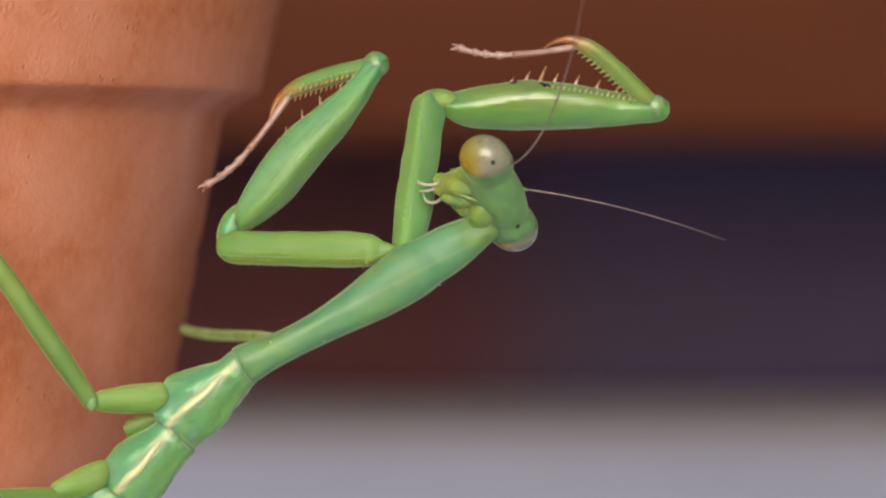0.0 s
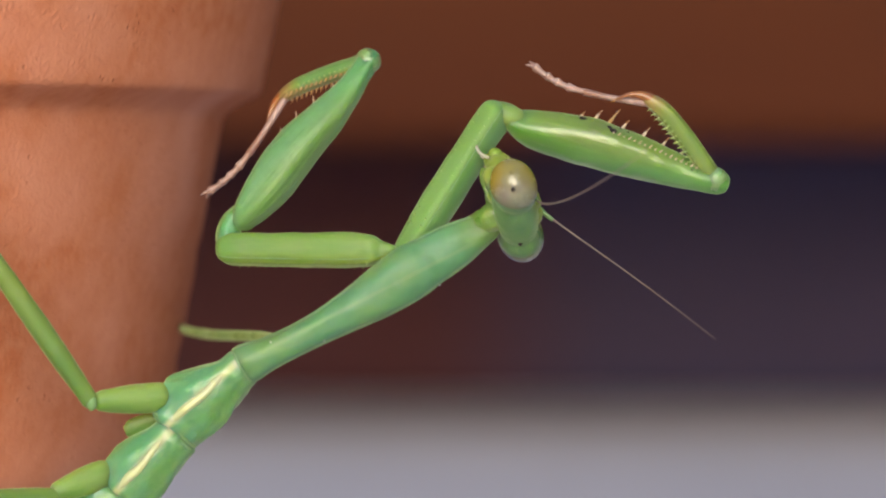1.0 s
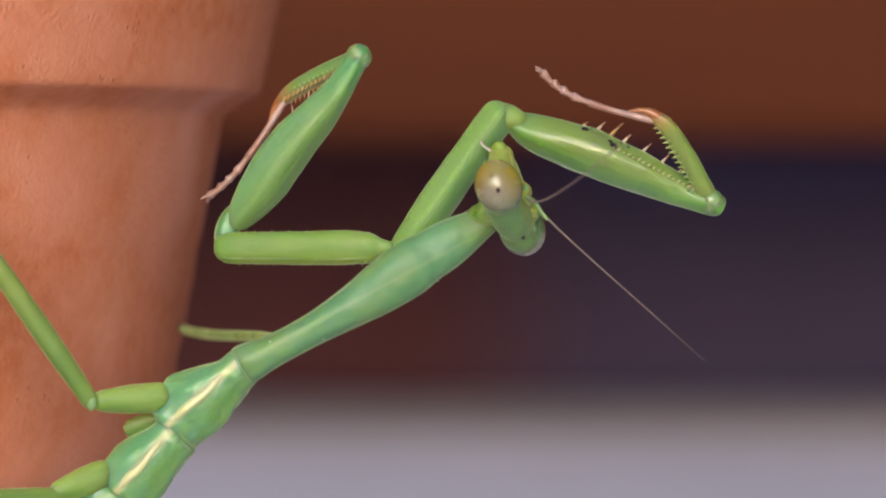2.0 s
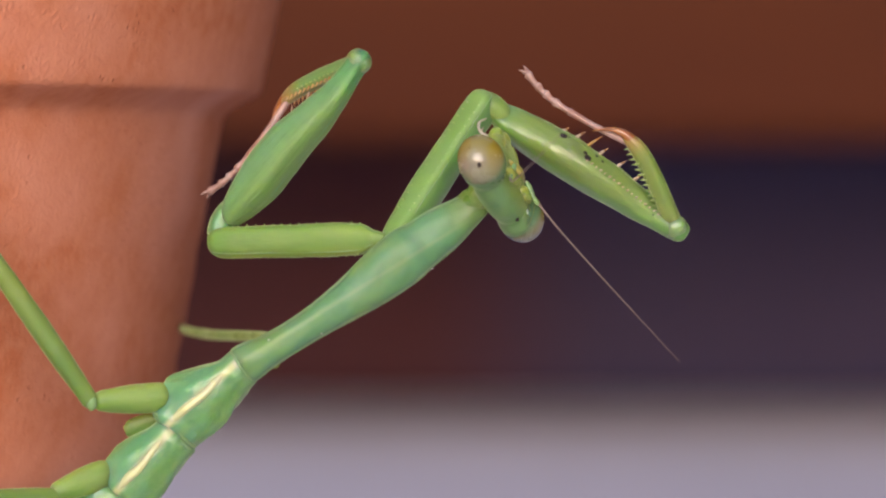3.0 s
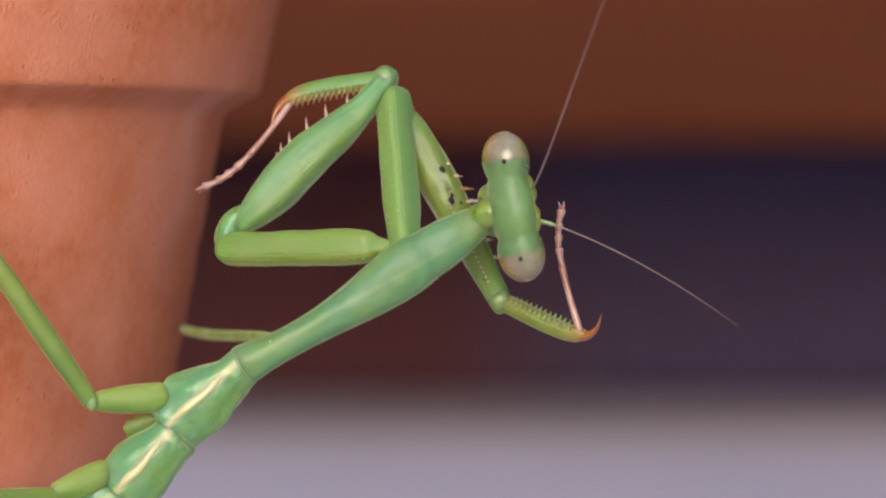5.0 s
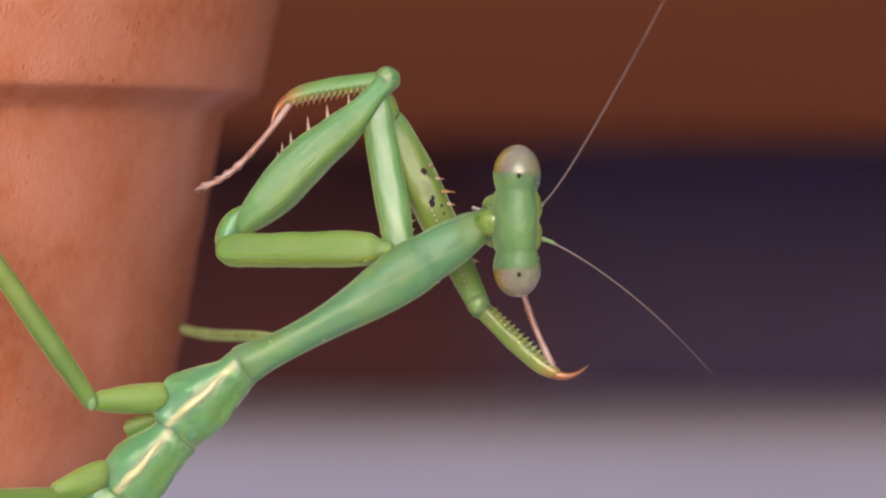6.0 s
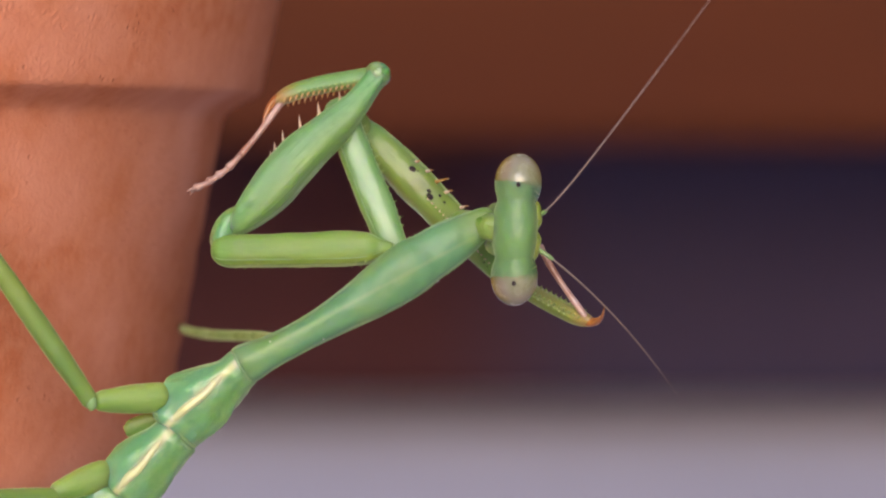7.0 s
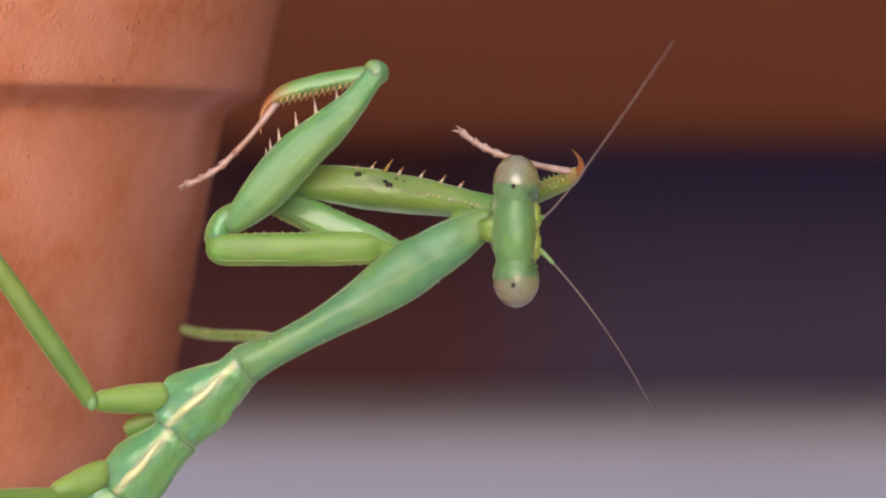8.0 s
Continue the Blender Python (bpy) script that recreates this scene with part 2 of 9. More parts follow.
def terracotta():
    m = material("terracotta", (0.4400, 0.1430, 0.0665), (0.5000, 0.1865, 0.0965), 1100, 0.85, 0.85, 3400, third=(0.5894, 0.2622, 0.1754),
                 third_scale=75, spec=0.06, depth=0.00011, detail=7.0)
    n, l = m.node_tree.nodes, m.node_tree.links
    b = n["Principled BSDF"]
    first = b.inputs["Normal"].links[0].from_node
    tc = n.new("ShaderNodeTexCoord")
    pits = n.new("ShaderNodeTexVoronoi")
    pits.inputs["Scale"].default_value = 1900
    l.new(tc.outputs["Object"], pits.inputs["Vector"])
    deep = n.new("ShaderNodeMapRange")
    deep.inputs["From Min"].default_value, deep.inputs["From Max"].default_value = 0.0, 0.28
    l.new(pits.outputs["Distance"], deep.inputs["Value"])
    sparse = n.new("ShaderNodeTexNoise")
    sparse.inputs["Scale"].default_value = 420
    l.new(tc.outputs["Object"], sparse.inputs["Vector"])
    where = n.new("ShaderNodeMapRange")
    where.inputs["From Min"].default_value, where.inputs["From Max"].default_value = 0.55, 0.66
    l.new(sparse.outputs["Fac"], where.inputs["Value"])
    relief = n.new("ShaderNodeMix")
    relief.inputs["A"].default_value = 1.0
    l.new(where.outputs[0], relief.inputs["Factor"])
    l.new(deep.outputs[0], relief.inputs["B"])
    second = n.new("ShaderNodeBump")
    second.inputs["Strength"].default_value, second.inputs["Distance"].default_value = 0.9, 0.00015
    l.new(relief.outputs["Result"], second.inputs["Height"])
    l.new(first.outputs[0], second.inputs["Normal"])
    l.new(second.outputs[0], b.inputs["Normal"])
    stain = n.new("ShaderNodeMix")
    stain.data_type = "RGBA"
    l.new(relief.outputs["Result"], stain.inputs["Factor"])
    stain.inputs["A"].default_value = rgb(0.44, 0.15, 0.08)
    l.new(b.inputs["Base Color"].links[0].from_socket, stain.inputs["B"])
    l.new(stain.outputs["Result"], b.inputs["Base Color"])
    return m


TERRACOTTA = terracotta()
STAIN = material("stain_brown", (0.300, 0.105, 0.045), (0.380, 0.140, 0.060), 1500, 0.9, 0.6, 3000, spec=0.05)
CONCRETE = material("concrete_grey", (0.4400, 0.4080, 0.4600), (0.5000, 0.4630, 0.5230), 60, 0.85, 0.4, 300, third=(0.5600, 0.5100, 0.5600),
                    third_scale=6, depth=0.0005)
TIMBER = material("timber_brown", (0.0400, 0.0100, 0.0044), (0.0560, 0.0142, 0.0060), 30, 0.85, 0.3, 120, third=(0.0620, 0.0200, 0.0080), spec=0.1,
                  third_scale=4, stretch=(0.15, 1, 1), depth=0.001)
SLATE = material("slate_paint", (0.0800, 0.0630, 0.1280), (0.0930, 0.0740, 0.1470), 12, 0.8, 0.3, 60, third=(0.0660, 0.0490, 0.0970), third_scale=3, spec=0.1,
                 depth=0.001)
# maroon on the left, grading into slate-purple to the right
tinted(SLATE, (("X", 70, -15, (0.1050, 0.0350, 0.0360), 0.9),))
POST_RED = material("post_red", (0.125, 0.046, 0.050), (0.16, 0.058, 0.062), 25, 0.8, 0.3, 100, third=(0.14, 0.060, 0.062), third_scale=5, spec=0.1, depth=0.001,
                    stretch=(1, 1, 0.2))
SOIL = material("soil_brown", (0.05, 0.03, 0.02), (0.10, 0.065, 0.045), 20, 0.95, 0.6, 60, depth=0.004)


# ---- mesh helpers ----
def part(name, bm, mat, parent=None, label="", smooth=True, rest=None):
    me = bpy.data.meshes.new(name)
    bmesh.ops.recalc_face_normals(bm, faces=bm.faces)
    bm.to_mesh(me)
    bm.free()
    if smooth:
        me.polygons.foreach_set("use_smooth", [True] * len(me.polygons))
    me.materials.append(mat)
    ob = new(name, me)
    if parent:
        ob.parent = parent
    if rest is not None:
        ob.matrix_basis = rest
    if label:
        ob["label"] = label
    return ob


def limb(a, b, up):
    """A pose in the animal's space, from millimetres: x runs from a to b, z leans towards up."""
    x = (Vector(b) - Vector(a)).normalized()
    z = Vector(up)
    z = (z - x * z.dot(x)).normalized()
    y = z.cross(x)
    m = Matrix((x, y, z)).transposed().to_4x4()
    m.translation = Vector(a) * MM
    return m


def eased(rings, k):
    """More rings between those given, on a smooth curve."""
    r = np.array(rings, float)
    out = []
    for i in range(len(r) - 1):
        p0, p1, p2, p3 = r[max(i - 1, 0)], r[i], r[i + 1], r[min(i + 2, len(r) - 1)]
        for j in range(k):
            t = j / k
            out.append(0.5 * (2 * p1 + (p2 - p0) * t + (2 * p0 - 5 * p1 + 4 * p2 - p3) * t * t + (3 * p1 - p0 - 3 * p2 + p3) * t ** 3))
    out.append(r[-1])
    return out


def skin(bm, loops):
    rows_ = [[bm.verts.new(p) for p in loop] for loop in loops]
    n = len(rows_[0])
    for a, b in zip(rows_, rows_[1:]):
        for i in range(n):
            bm.faces.new((a[i], a[(i + 1) % n], b[(i + 1) % n], b[i]))
    for row in (rows_[0], rows_[-1]):
        mid = Vector((0, 0, 0))
        for v in row:
            mid += v.co
        c = bm.verts.new(mid / n)
        for i in range(n):
            bm.faces.new((row[i], row[(i + 1) % n], c))


def loft(rings, n=24, k=4, ridge=0.0, bm=None, flat=0.0, wobble=0.0, square=1.0, facet=0.0):
    """A body along x. Rings, in millimetres: x, centre y, centre z, half width in y (or one each way), top above and bottom below the centre.
    ridge raises a keel along the top; flat presses the top in; wobble is unevenness."""
    bm = bm or bmesh.new()
    loops = []
    rings = [r if len(r) == 7 else (*r[:4], r[3], *r[4:]) for r in rings]
    for x, cy, cz, a, a2, top, bot in eased(rings, k):
        loop = []
        for i in range(n):
            t = 2 * math.pi * i / n
            c, s = math.cos(t), math.sin(t)
            c, s = math.copysign(abs(c) ** square, c), math.copysign(abs(s) ** square, s)
            h = max(top, 0.01) if s > 0 else max(bot, 0.01)
            z = h * s
            if s > 0:
                z += ridge * h * max(0, s - 0.8) * 5 - flat * h * max(0, s - 0.55)
            z *= 1 + facet * math.cos(6 * t + 0.6)
            w = 1 + wobble * (noise.noise(Vector((x * 0.8, c * 1.5, s * 1.5 + a))) + 0.35 * noise.noise(Vector((x * 2.3, c * 3.2, s * 3.2 - a))))
            loop.append(Vector((x, cy + max(a if c > 0 else a2, 0.01) * c * w, cz + z * w)) * MM)
        loops.append(loop)
    skin(bm, loops)
    return bm


def ridge_on(rings, turn, r, name, mat, parent, k=3, label=""):
    """A thin raised line along a lofted body, turn degrees round from its y side."""
    c, s = math.cos(radians(turn)), math.sin(radians(turn))
    pts = []
    for g in rings[1:-1]:
        g = g if len(g) == 7 else (*g[:4], g[3], *g[4:])
        pts.append((g[0], g[1] + (g[3] if c > 0 else g[4]) * c * 0.985, g[2] + (g[5] if s > 0 else g[6]) * s * 0.985))
    return part(name, tube(pts, [r * 0.4] + [r] * (len(pts) - 2) + [r * 0.4], 8, k), mat, parent, label)


def tube(points, radii, n=10, k=4, bm=None):
    """A round rod through points, in millimetres."""
    bm = bm or bmesh.new()
    rings = eased([(*p, r) for p, r in zip(points, radii)], k)
    pts = [Vector(r[:3]) for r in rings]
    side = Vector((0.13, 0.97, 0.21))
    loops = []
    for i, p in enumerate(pts):
        t = (pts[min(i + 1, len(pts) - 1)] - pts[max(i - 1, 0)]).normalized()
        side = (side - t * side.dot(t)).normalized()
        up = t.cross(side)
        r = max(rings[i][3], 0.004)
        loops.append([(p + (side * math.cos(2 * math.pi * j / n) + up * math.sin(2 * math.pi * j / n)) * r) * MM for j in range(n)])
    skin(bm, loops)
    return bm


def blob(c, r, bm=None, n=20, m=14):
    bm = bm or bmesh.new()
    loops = []
    for j in range(1, m):
        a = math.pi * j / m
        loops.append([Vector((c[0] - r[0] * math.cos(a), c[1] + r[1] * math.sin(a) * math.cos(2 * math.pi * i / n),
                              c[2] + r[2] * math.sin(a) * math.sin(2 * math.pi * i / n))) * MM for i in range(n)])
    skin(bm, loops)
    return bm


def thorn(base, way, length, r, lean=(0, 0, 0)):
    """A curved spine from base along way."""
    b, w, q = Vector(base), Vector(way).normalized(), Vector(lean)
    pts = [b - w * r, b + w * length * 0.3, b + w * length * 0.7 + q * length * 0.1, b + w * length + q * length * 0.3]
    return tube(pts, (r * 1.5, r, r * 0.5, 0.006), 7, 2)


def box(lo, hi, bevel=0.0, steps=2):
    bm = bmesh.new()
    bmesh.ops.create_cube(bm, size=1.0)
    for v in bm.verts:
        v.co = Vector([(lo[i] + hi[i]) / 2 + v.co[i] * (hi[i] - lo[i]) for i in range(3)])
    if bevel:
        bmesh.ops.bevel(bm, geom=bm.edges[:], offset=bevel, segments=steps, affect="EDGES", profile=0.6)
    return bm


# ---- the setting ----
def setting():
    g = part("ground", box((-60, -60, -0.36), (60, 60, -0.30)), SOIL, smooth=False)
    tagged(g, "dark brown bare soil round the terrace", "ground", kind="structure")
    s = part("terrace", box((-1.6, -1.2, -0.30), (1.6, 1.055, 0.0), 0.004), CONCRETE, smooth=False)
    tagged(s, "pale lavender-grey smooth concrete terrace slab", "terrace", kind="structure")
    w = part("wall_back", box((-1.6, 1.32, -0.30), (1.6, 1.42, 0.30)), SLATE, smooth=False)
    tagged(w, "dark slate-purple low wall that turns maroon to the left", "wall", kind="structure")
    # out-of-view timber panel, added to hold off sky and bounce warm light
    b = part("fence", box((-1.6, 1.33, 0.305), (1.6, 1.36, 1.10)), TIMBER, smooth=False)
    tagged(b, "unseen dark red-brown timber panel added over the low wall to warm the light", "fence", kind="structure")
    # unseen panel added on the right: cuts blue fill, warms the pot's side
    f = part("fence", box((0.80, -0.90, -0.30), (0.83, 1.315, 1.05)), TIMBER, smooth=False)
    tagged(f, "unseen dark red-brown timber panel added beside the terrace to block sky", "fence", kind="structure")
    bench = tagged(new("timber_bench"), "red-brown stained timber bench over a dark gap", "bench")
    bench.matrix_basis = pose(0, 0.77, 0)
    for z in (0.0755, 0.150, 0.222):
        edge = 0.0105 if z < 0.1 else 0.003
        part("board", box((-1.5, 0, z), (0.78, 0.03, z + 0.068), edge, 8 if z < 0.1 else 2), TIMBER, bench, smooth=z < 0.1)
    for i in range(4):
        part("seat_plank", box((-1.5, -0.005 + i * 0.074, 0.292), (0.78, 0.065 + i * 0.074, 0.312), 0.003), TIMBER, bench, smooth=False)
    for x0, x1 in ((-0.62, -0.50), (0.62, 0.74)):
        part("leg", box((x0, 0.24, -0.30), (x1, 0.32, 0.289), 0.003), POST_RED, bench, "dull maroon wooden leg", smooth=False)


# ---- the pot ----
def spin(profile, n=240):
    """A turned form round z from (radius, height) in millimetres."""
    bm = bmesh.new()
    loops = [[Vector((r * math.cos(2 * math.pi * i / n), r * math.sin(2 * math.pi * i / n), z)) * MM for i in range(n)] for r, z in profile]
    rows_ = [[bm.verts.new(p) for p in loop] for loop in loops]
    for a, b in zip(rows_, rows_[1:]):
        for i in range(n):
            bm.faces.new((a[i], a[(i + 1) % n], b[(i + 1) % n], b[i]))
    return bm


def flower_pot():
    pot = tagged(new("flower_pot"), "weathered orange terracotta flower pot with a thick rim", "flower pot")
    pot.matrix_basis = pose(-0.0620, 0.030, 0.0)
    slope = 0.19

    def wall(z):
        return 45.2 + (z - 57.8) * slope

    out = [(0.01, 0.0), (wall(0) - 1.5, 0.0), (wall(0) - 0.4, 0.4), (wall(1.5), 1.5)]
    out += [(wall(z) + 0.05 * math.sin(z * 1.9) * min(1, (71 - z) / 4), z) for z in np.linspace(4, 71, 60)]
    w = wall(72.3)
    out += [(wall(z), z) for z in (71.8, 72.6, 73.4, 74.2, 74.7)]
    inner = [(w - 3, 74.8), (wall(60) - 5, 60), (wall(8) - 5, 8), (0.01, 6.5)]
    part("body", spin(out + inner), TERRACOTTA, pot)
    r0 = 50.6

    def lip(z):
        return r0 + (z - 75.3) * 0.21

    rim = [(w - 3, 73.1), (wall(73.05) - 0.03, 73.05), (wall(73.3) - 0.008, 73.3), (wall(73.5) + 0.012, 73.5), (wall(73.7) + 0.06, 73.7), (w + 0.48, 73.95), (w + 0.82, 74.22), (w + 1.26, 74.5),
           (w + 1.75, 74.76), (w + 2.15, 74.96), (r0 - 0.25, 75.1), (r0 - 0.09, 75.24), (r0, 75.44), (r0 + 0.08, 75.7)]
    rim += [(lip(z), z) for z in np.linspace(76.2, 96, 30)] + [(lip(96) - 0.3, 97.0), (lip(96) - 1.2, 97.6), (lip(96) - 4.2, 97.6), (lip(96) - 5.0, 96.8),
                                                            (lip(76) - 5.4, 76), (w - 3, 73.1)]
    part("rim", spin(rim), TERRACOTTA, pot)
    for turn, z, tall in ((-47.2, 65.7, 0.62), (-42.2, 65.3, 0.50), (-55.0, 67.4, 0.3)):
        r = wall(z) - 0.03
        part("stain", blob((0, 0, 0), (0.09, 0.34, tall), n=14, m=10), STAIN, pot, "small dark brown stain",
             rest=Matrix.Translation(Vector((r * math.cos(radians(turn)), r * math.sin(radians(turn)), z)) * MM) @ Matrix.Rotation(radians(turn), 4, "Z"))


# ---- the mantis ----
def spines_on(thigh, spots):
    """Two rows of spines along the lower edge of a fore femur."""
    rng = random.Random(5)
    if not spots:
        for x, z, q in ((4.55, 1.08, 0.55), (4.95, 1.12, 0.8), (5.35, 1.16, 1.0), (6.05, 1.18, 1.1), (7.3, 1.06, 1.15), (8.6, 0.84, 1.1), (10.0, 0.56, 0.85)):
            way = Vector((0.62, 0.10, 0.9)).normalized()
            root = Vector((x, 0.2, z - 0.2))
            part("spine_root", blob(root + way * 0.12, (0.2, 0.16, 0.22), n=10, m=8), SPINE_GREEN, thigh)
            spine = part("spine", thorn(root, way, q, 0.115, (0.25, 0, 0.1)), SPINE, thigh, "pale brown-tipped spine")
            part("spine_tip", thorn(root + way * q * 0.7 + Vector((0.03, 0, 0)) * q, way, q * 0.32, 0.04, (0.4, 0, 0)), CLAW, spine, "brown spine tip")
        for i in range(15):
            x = 4.6 + i * 0.48
            part("spine", thorn((x, 0.48, float(np.interp(x, (4, 6, 8, 10.4, 11.6), (1.0, 1.05, 0.86, 0.42, 0.36))) - 0.12), (0.4, 0.18, 1), 0.34 if i % 2 else 0.22, 0.06), SPINE, thigh)
        return
    def top_at(x, y):
        top = np.interp(x, (3.67, 5.1, 6.53, 8.57, 10.6, 11.8), (1.17, 1.455, 1.44, 1.21, 0.80, 0.62))
        side = np.interp(x, (3.67, 5.1, 6.53, 8.57, 10.6, 11.8), (1.03, 1.1, 1.06, 0.96, 0.78, 0.7))
        return float(top * math.sqrt(max(0.05, 1 - (y / side) ** 2)))

    for x, q in ((4.5, 0.5), (5.3, 0.8), (6.1, 1.15), (6.9, 0.75), (8.1, 0.8), (9.3, 0.75), (10.4, 0.6)):
        root = Vector((x, 0.72, top_at(x, 0.72) - 0.12))
        way = Vector((0.30, 0.62, 0.72)).normalized()
        spine = part("spine", thorn(root, way, q, 0.10, (0.3, 0, 0)), AMBER if q > 1 else SPINE, thigh, "amber-brown spine" if q > 1 else "pale brown-tipped spine")
        part("spine_tip", thorn(root + way * q * 0.72 + Vector((0.03, 0, 0)) * q, way, q * 0.30, 0.045, (0.5, 0, 0)), CLAW, spine, "brown spine tip")
    for i in range(17):
        x = 6.5 + i * 0.31
        part("spine", thorn((x, -0.16, top_at(x, 0.16) - 0.1), (0.35, -0.1, 1), 0.44 if i % 2 else 0.3, 0.06), SPINE, thigh)
        if i % 3 != 2:
            q = 0.04 + 0.04 * rng.random()
            y = -0.32 - 0.12 * rng.random()
            part("spot", blob((x + 0.1, y, top_at(x + 0.1, y)), (q * 1.5, q, 0.03), n=8, m=6), DARK, thigh, "black spot")
    for x, y, q in ((4.75, 0.36, 1.25), (5.05, 0.5, 0.6), (6.5, 0.0, 1.1), (6.25, 0.18, 0.7), (6.0, 0.52, 0.8), (6.85, 0.42, 0.7), (7.3, 0.36, 0.55), (5.6, 0.6, 0.5)):
        part("spot", blob((x, y, top_at(x, y)), (0.21 * q, 0.15 * q, 0.09), n=10, m=8), DARK, thigh, "irregular black spot")
    part("claw_groove", blob((5.65, -0.02, 1.31), (0.62, 0.58, 0.17), n=24, m=18), OLIVE_GREEN, thigh, "yellow-green swollen pocket")


def fore_leg(mantis, side, reach):
    q = reach / 8.6
    shape = [(-0.3, 0.22, 0.22, 0.22), (0.0, 0.36, 0.34, 0.38), (0.35, 0.44, 0.46, 0.5), (0.75, 0.66, 0.72, 0.74), (1.2, 0.76, 0.82, 0.86), (2.2, 0.80, 0.88, 0.92), (4.5, 0.80, 0.84, 0.92), (6.6, 0.76, 0.8, 0.9),
             (7.9, 0.76, 0.82, 0.88), (8.5, 0.74, 0.80, 0.84), (8.85, 0.64, 0.68, 0.70), (9.1, 0.42, 0.45, 0.45), (9.2, 0.15, 0.15, 0.15)]
    if side < 0:
        shape[:5] = [(-1.7, 0.3, 0.3, 0.3), (-1.3, 0.55, 0.58, 0.6), (-0.4, 0.68, 0.72, 0.74), (0.8, 0.73, 0.79, 0.83)]
    shape = [(x * q, 0, 0, a * 1.12, t * 1.1, b * 1.1) for x, a, t, b in shape]
    coxa = part("coxa", loft(shape, flat=0.2, wobble=0.05, facet=0.015, square=0.66, n=36), COXA_GREEN if side > 0 else COXA_GLOSSY, mantis)
    for turn in (222, 318):
        ridge_on([(*g[:3], g[3] * 1.12, g[4] * 1.10, g[5] * 1.10) for g in shape], turn, 0.035, "ridge", RIDGE_GREEN, coxa)
    for i in range(16):
        x = (0.9 + i * 0.47) * q
        part("tooth", thorn((x, -0.30, -0.94), (0.2, -0.2, -1), 0.13, 0.05), SPINE_GREEN, coxa)
        part("tooth", thorn((x + 0.2, -0.34, 0.80), (0.2, -0.25, 1), (0.16 if i % 2 else 0.1) * (1.0 if side > 0 else 1.7), 0.06), SPINE_GREEN, coxa)
        part("tooth", thorn((x + 0.1, 0.45, -0.90), (0.2, 0.3, -1), 0.11, 0.05), SPINE_GREEN, coxa)
    if side > 0:
        # a broad leaf that bows outwards
        shape = [(0.75, 0, -0.15, 0.17, 0.3, 0.15, 0.19), (1, 0, -0.2, 0.34, 0.7, 0.42, 0.47), (1.5, 0, -0.2, 0.45, 1.02, 0.72, 0.68), (2.2, 0, -0.22, 0.53, 1.25, 0.98, 0.87), (3.8, 0, -0.22, 0.63, 1.46, 1.3, 1.16),
                 (5.4, 0, -0.15, 0.65, 1.5, 1.42, 1.16), (7, 0, -0.12, 0.63, 1.42, 1.3, 1.14), (8.6, 0, -0.18, 0.57, 1.2, 1.06, 1.06), (10.4, 0, -0.2, 0.48, 0.9, 0.74, 0.82), (11.8, 0, -0.08, 0.41, 0.7, 0.6, 0.65),
                 (12.5, 0, 0, 0.37, 0.64, 0.6, 0.63), (13, 0, 0, 0.34, 0.56, 0.54, 0.53), (13.3, 0, 0, 0.23, 0.38, 0.36, 0.36), (13.4, 0, 0, 0.08, 0.12, 0.12, 0.11)]
    else:
        shape = [(0.41, 0, 0.12, 0.3, 0.3, 0.3), (0.7, 0, 0.1, 0.55, 0.5, 0.55), (1.02, 0, 0, 0.66, 0.6, 0.72), (1.53, 0, 0, 0.81, 0.70, 1.08),
                 (2.24, 0, 0, 0.92, 0.95, 1.32), (3.67, 0, 0, 1.03, 1.32, 1.40), (5.1, 0, 0, 1.1, 1.64, 1.40), (6.53, 0, 0, 1.06, 1.62, 1.35), (8.57, 0, 0, 0.96, 1.36, 1.24),
                 (10.61, 0, 0, 0.78, 0.90, 1.06), (11.83, 0, 0, 0.70, 0.68, 0.88), (12.5, 0, 0, 0.66, 0.66, 0.80), (13.05, 0, 0, 0.6, 0.62, 0.70), (13.4, 0, 0, 0.42, 0.4, 0.45), (13.5, 0, 0, 0.15, 0.15, 0.15)]
    femur = part("femur", loft(shape, flat=0.15 if side > 0 else 0.25, wobble=0.035, facet=0.012, square=0.64 if side > 0 else 0.85, n=44), FEMUR_GREEN if side > 0 else OLIVE_GREEN, mantis)
    if side > 0:
        bend = tube([(-0.62, 0.12, -0.40), (-0.3, 0.12, -0.22), (0.15, 0.12, 0.10), (0.7, 0.12, 0.36), (1.35, 0.1, 0.42), (2.0, 0.05, 0.38)], (0.3, 0.62, 0.70, 0.66, 0.56, 0.3), 20, 4)
    else:
        bend = tube([(-0.6, 0.05, -0.30), (-0.3, 0.05, -0.15), (0.15, 0.05, 0.12), (0.7, 0.05, 0.20), (1.3, 0, 0.12), (2.2, 0, -0.1)], (0.3, 0.60, 0.70, 0.66, 0.56, 0.3), 20, 4)
    part("trochanter", bend, THORAX_GREEN if side > 0 else COXA_GREEN, femur)
    part("knee", blob((12.72, 0, 0.05), (0.68, 0.68, 0.76)), KNEE_PALE, femur, "pale translucent knee joint")
    for turn in (206, 262, 100) if side > 0 else (265,):
        ridge_on([(*(g if len(g) == 7 else (*g[:4], *g[3:]))[:3], *[q * 0.99 for q in (g if len(g) == 7 else (*g[:4], *g[3:]))[3:]]) for g in shape[2:-2]], turn, 0.035, "ridge", EDGE_TEAL, femur)
    spines_on(femur, side < 0)
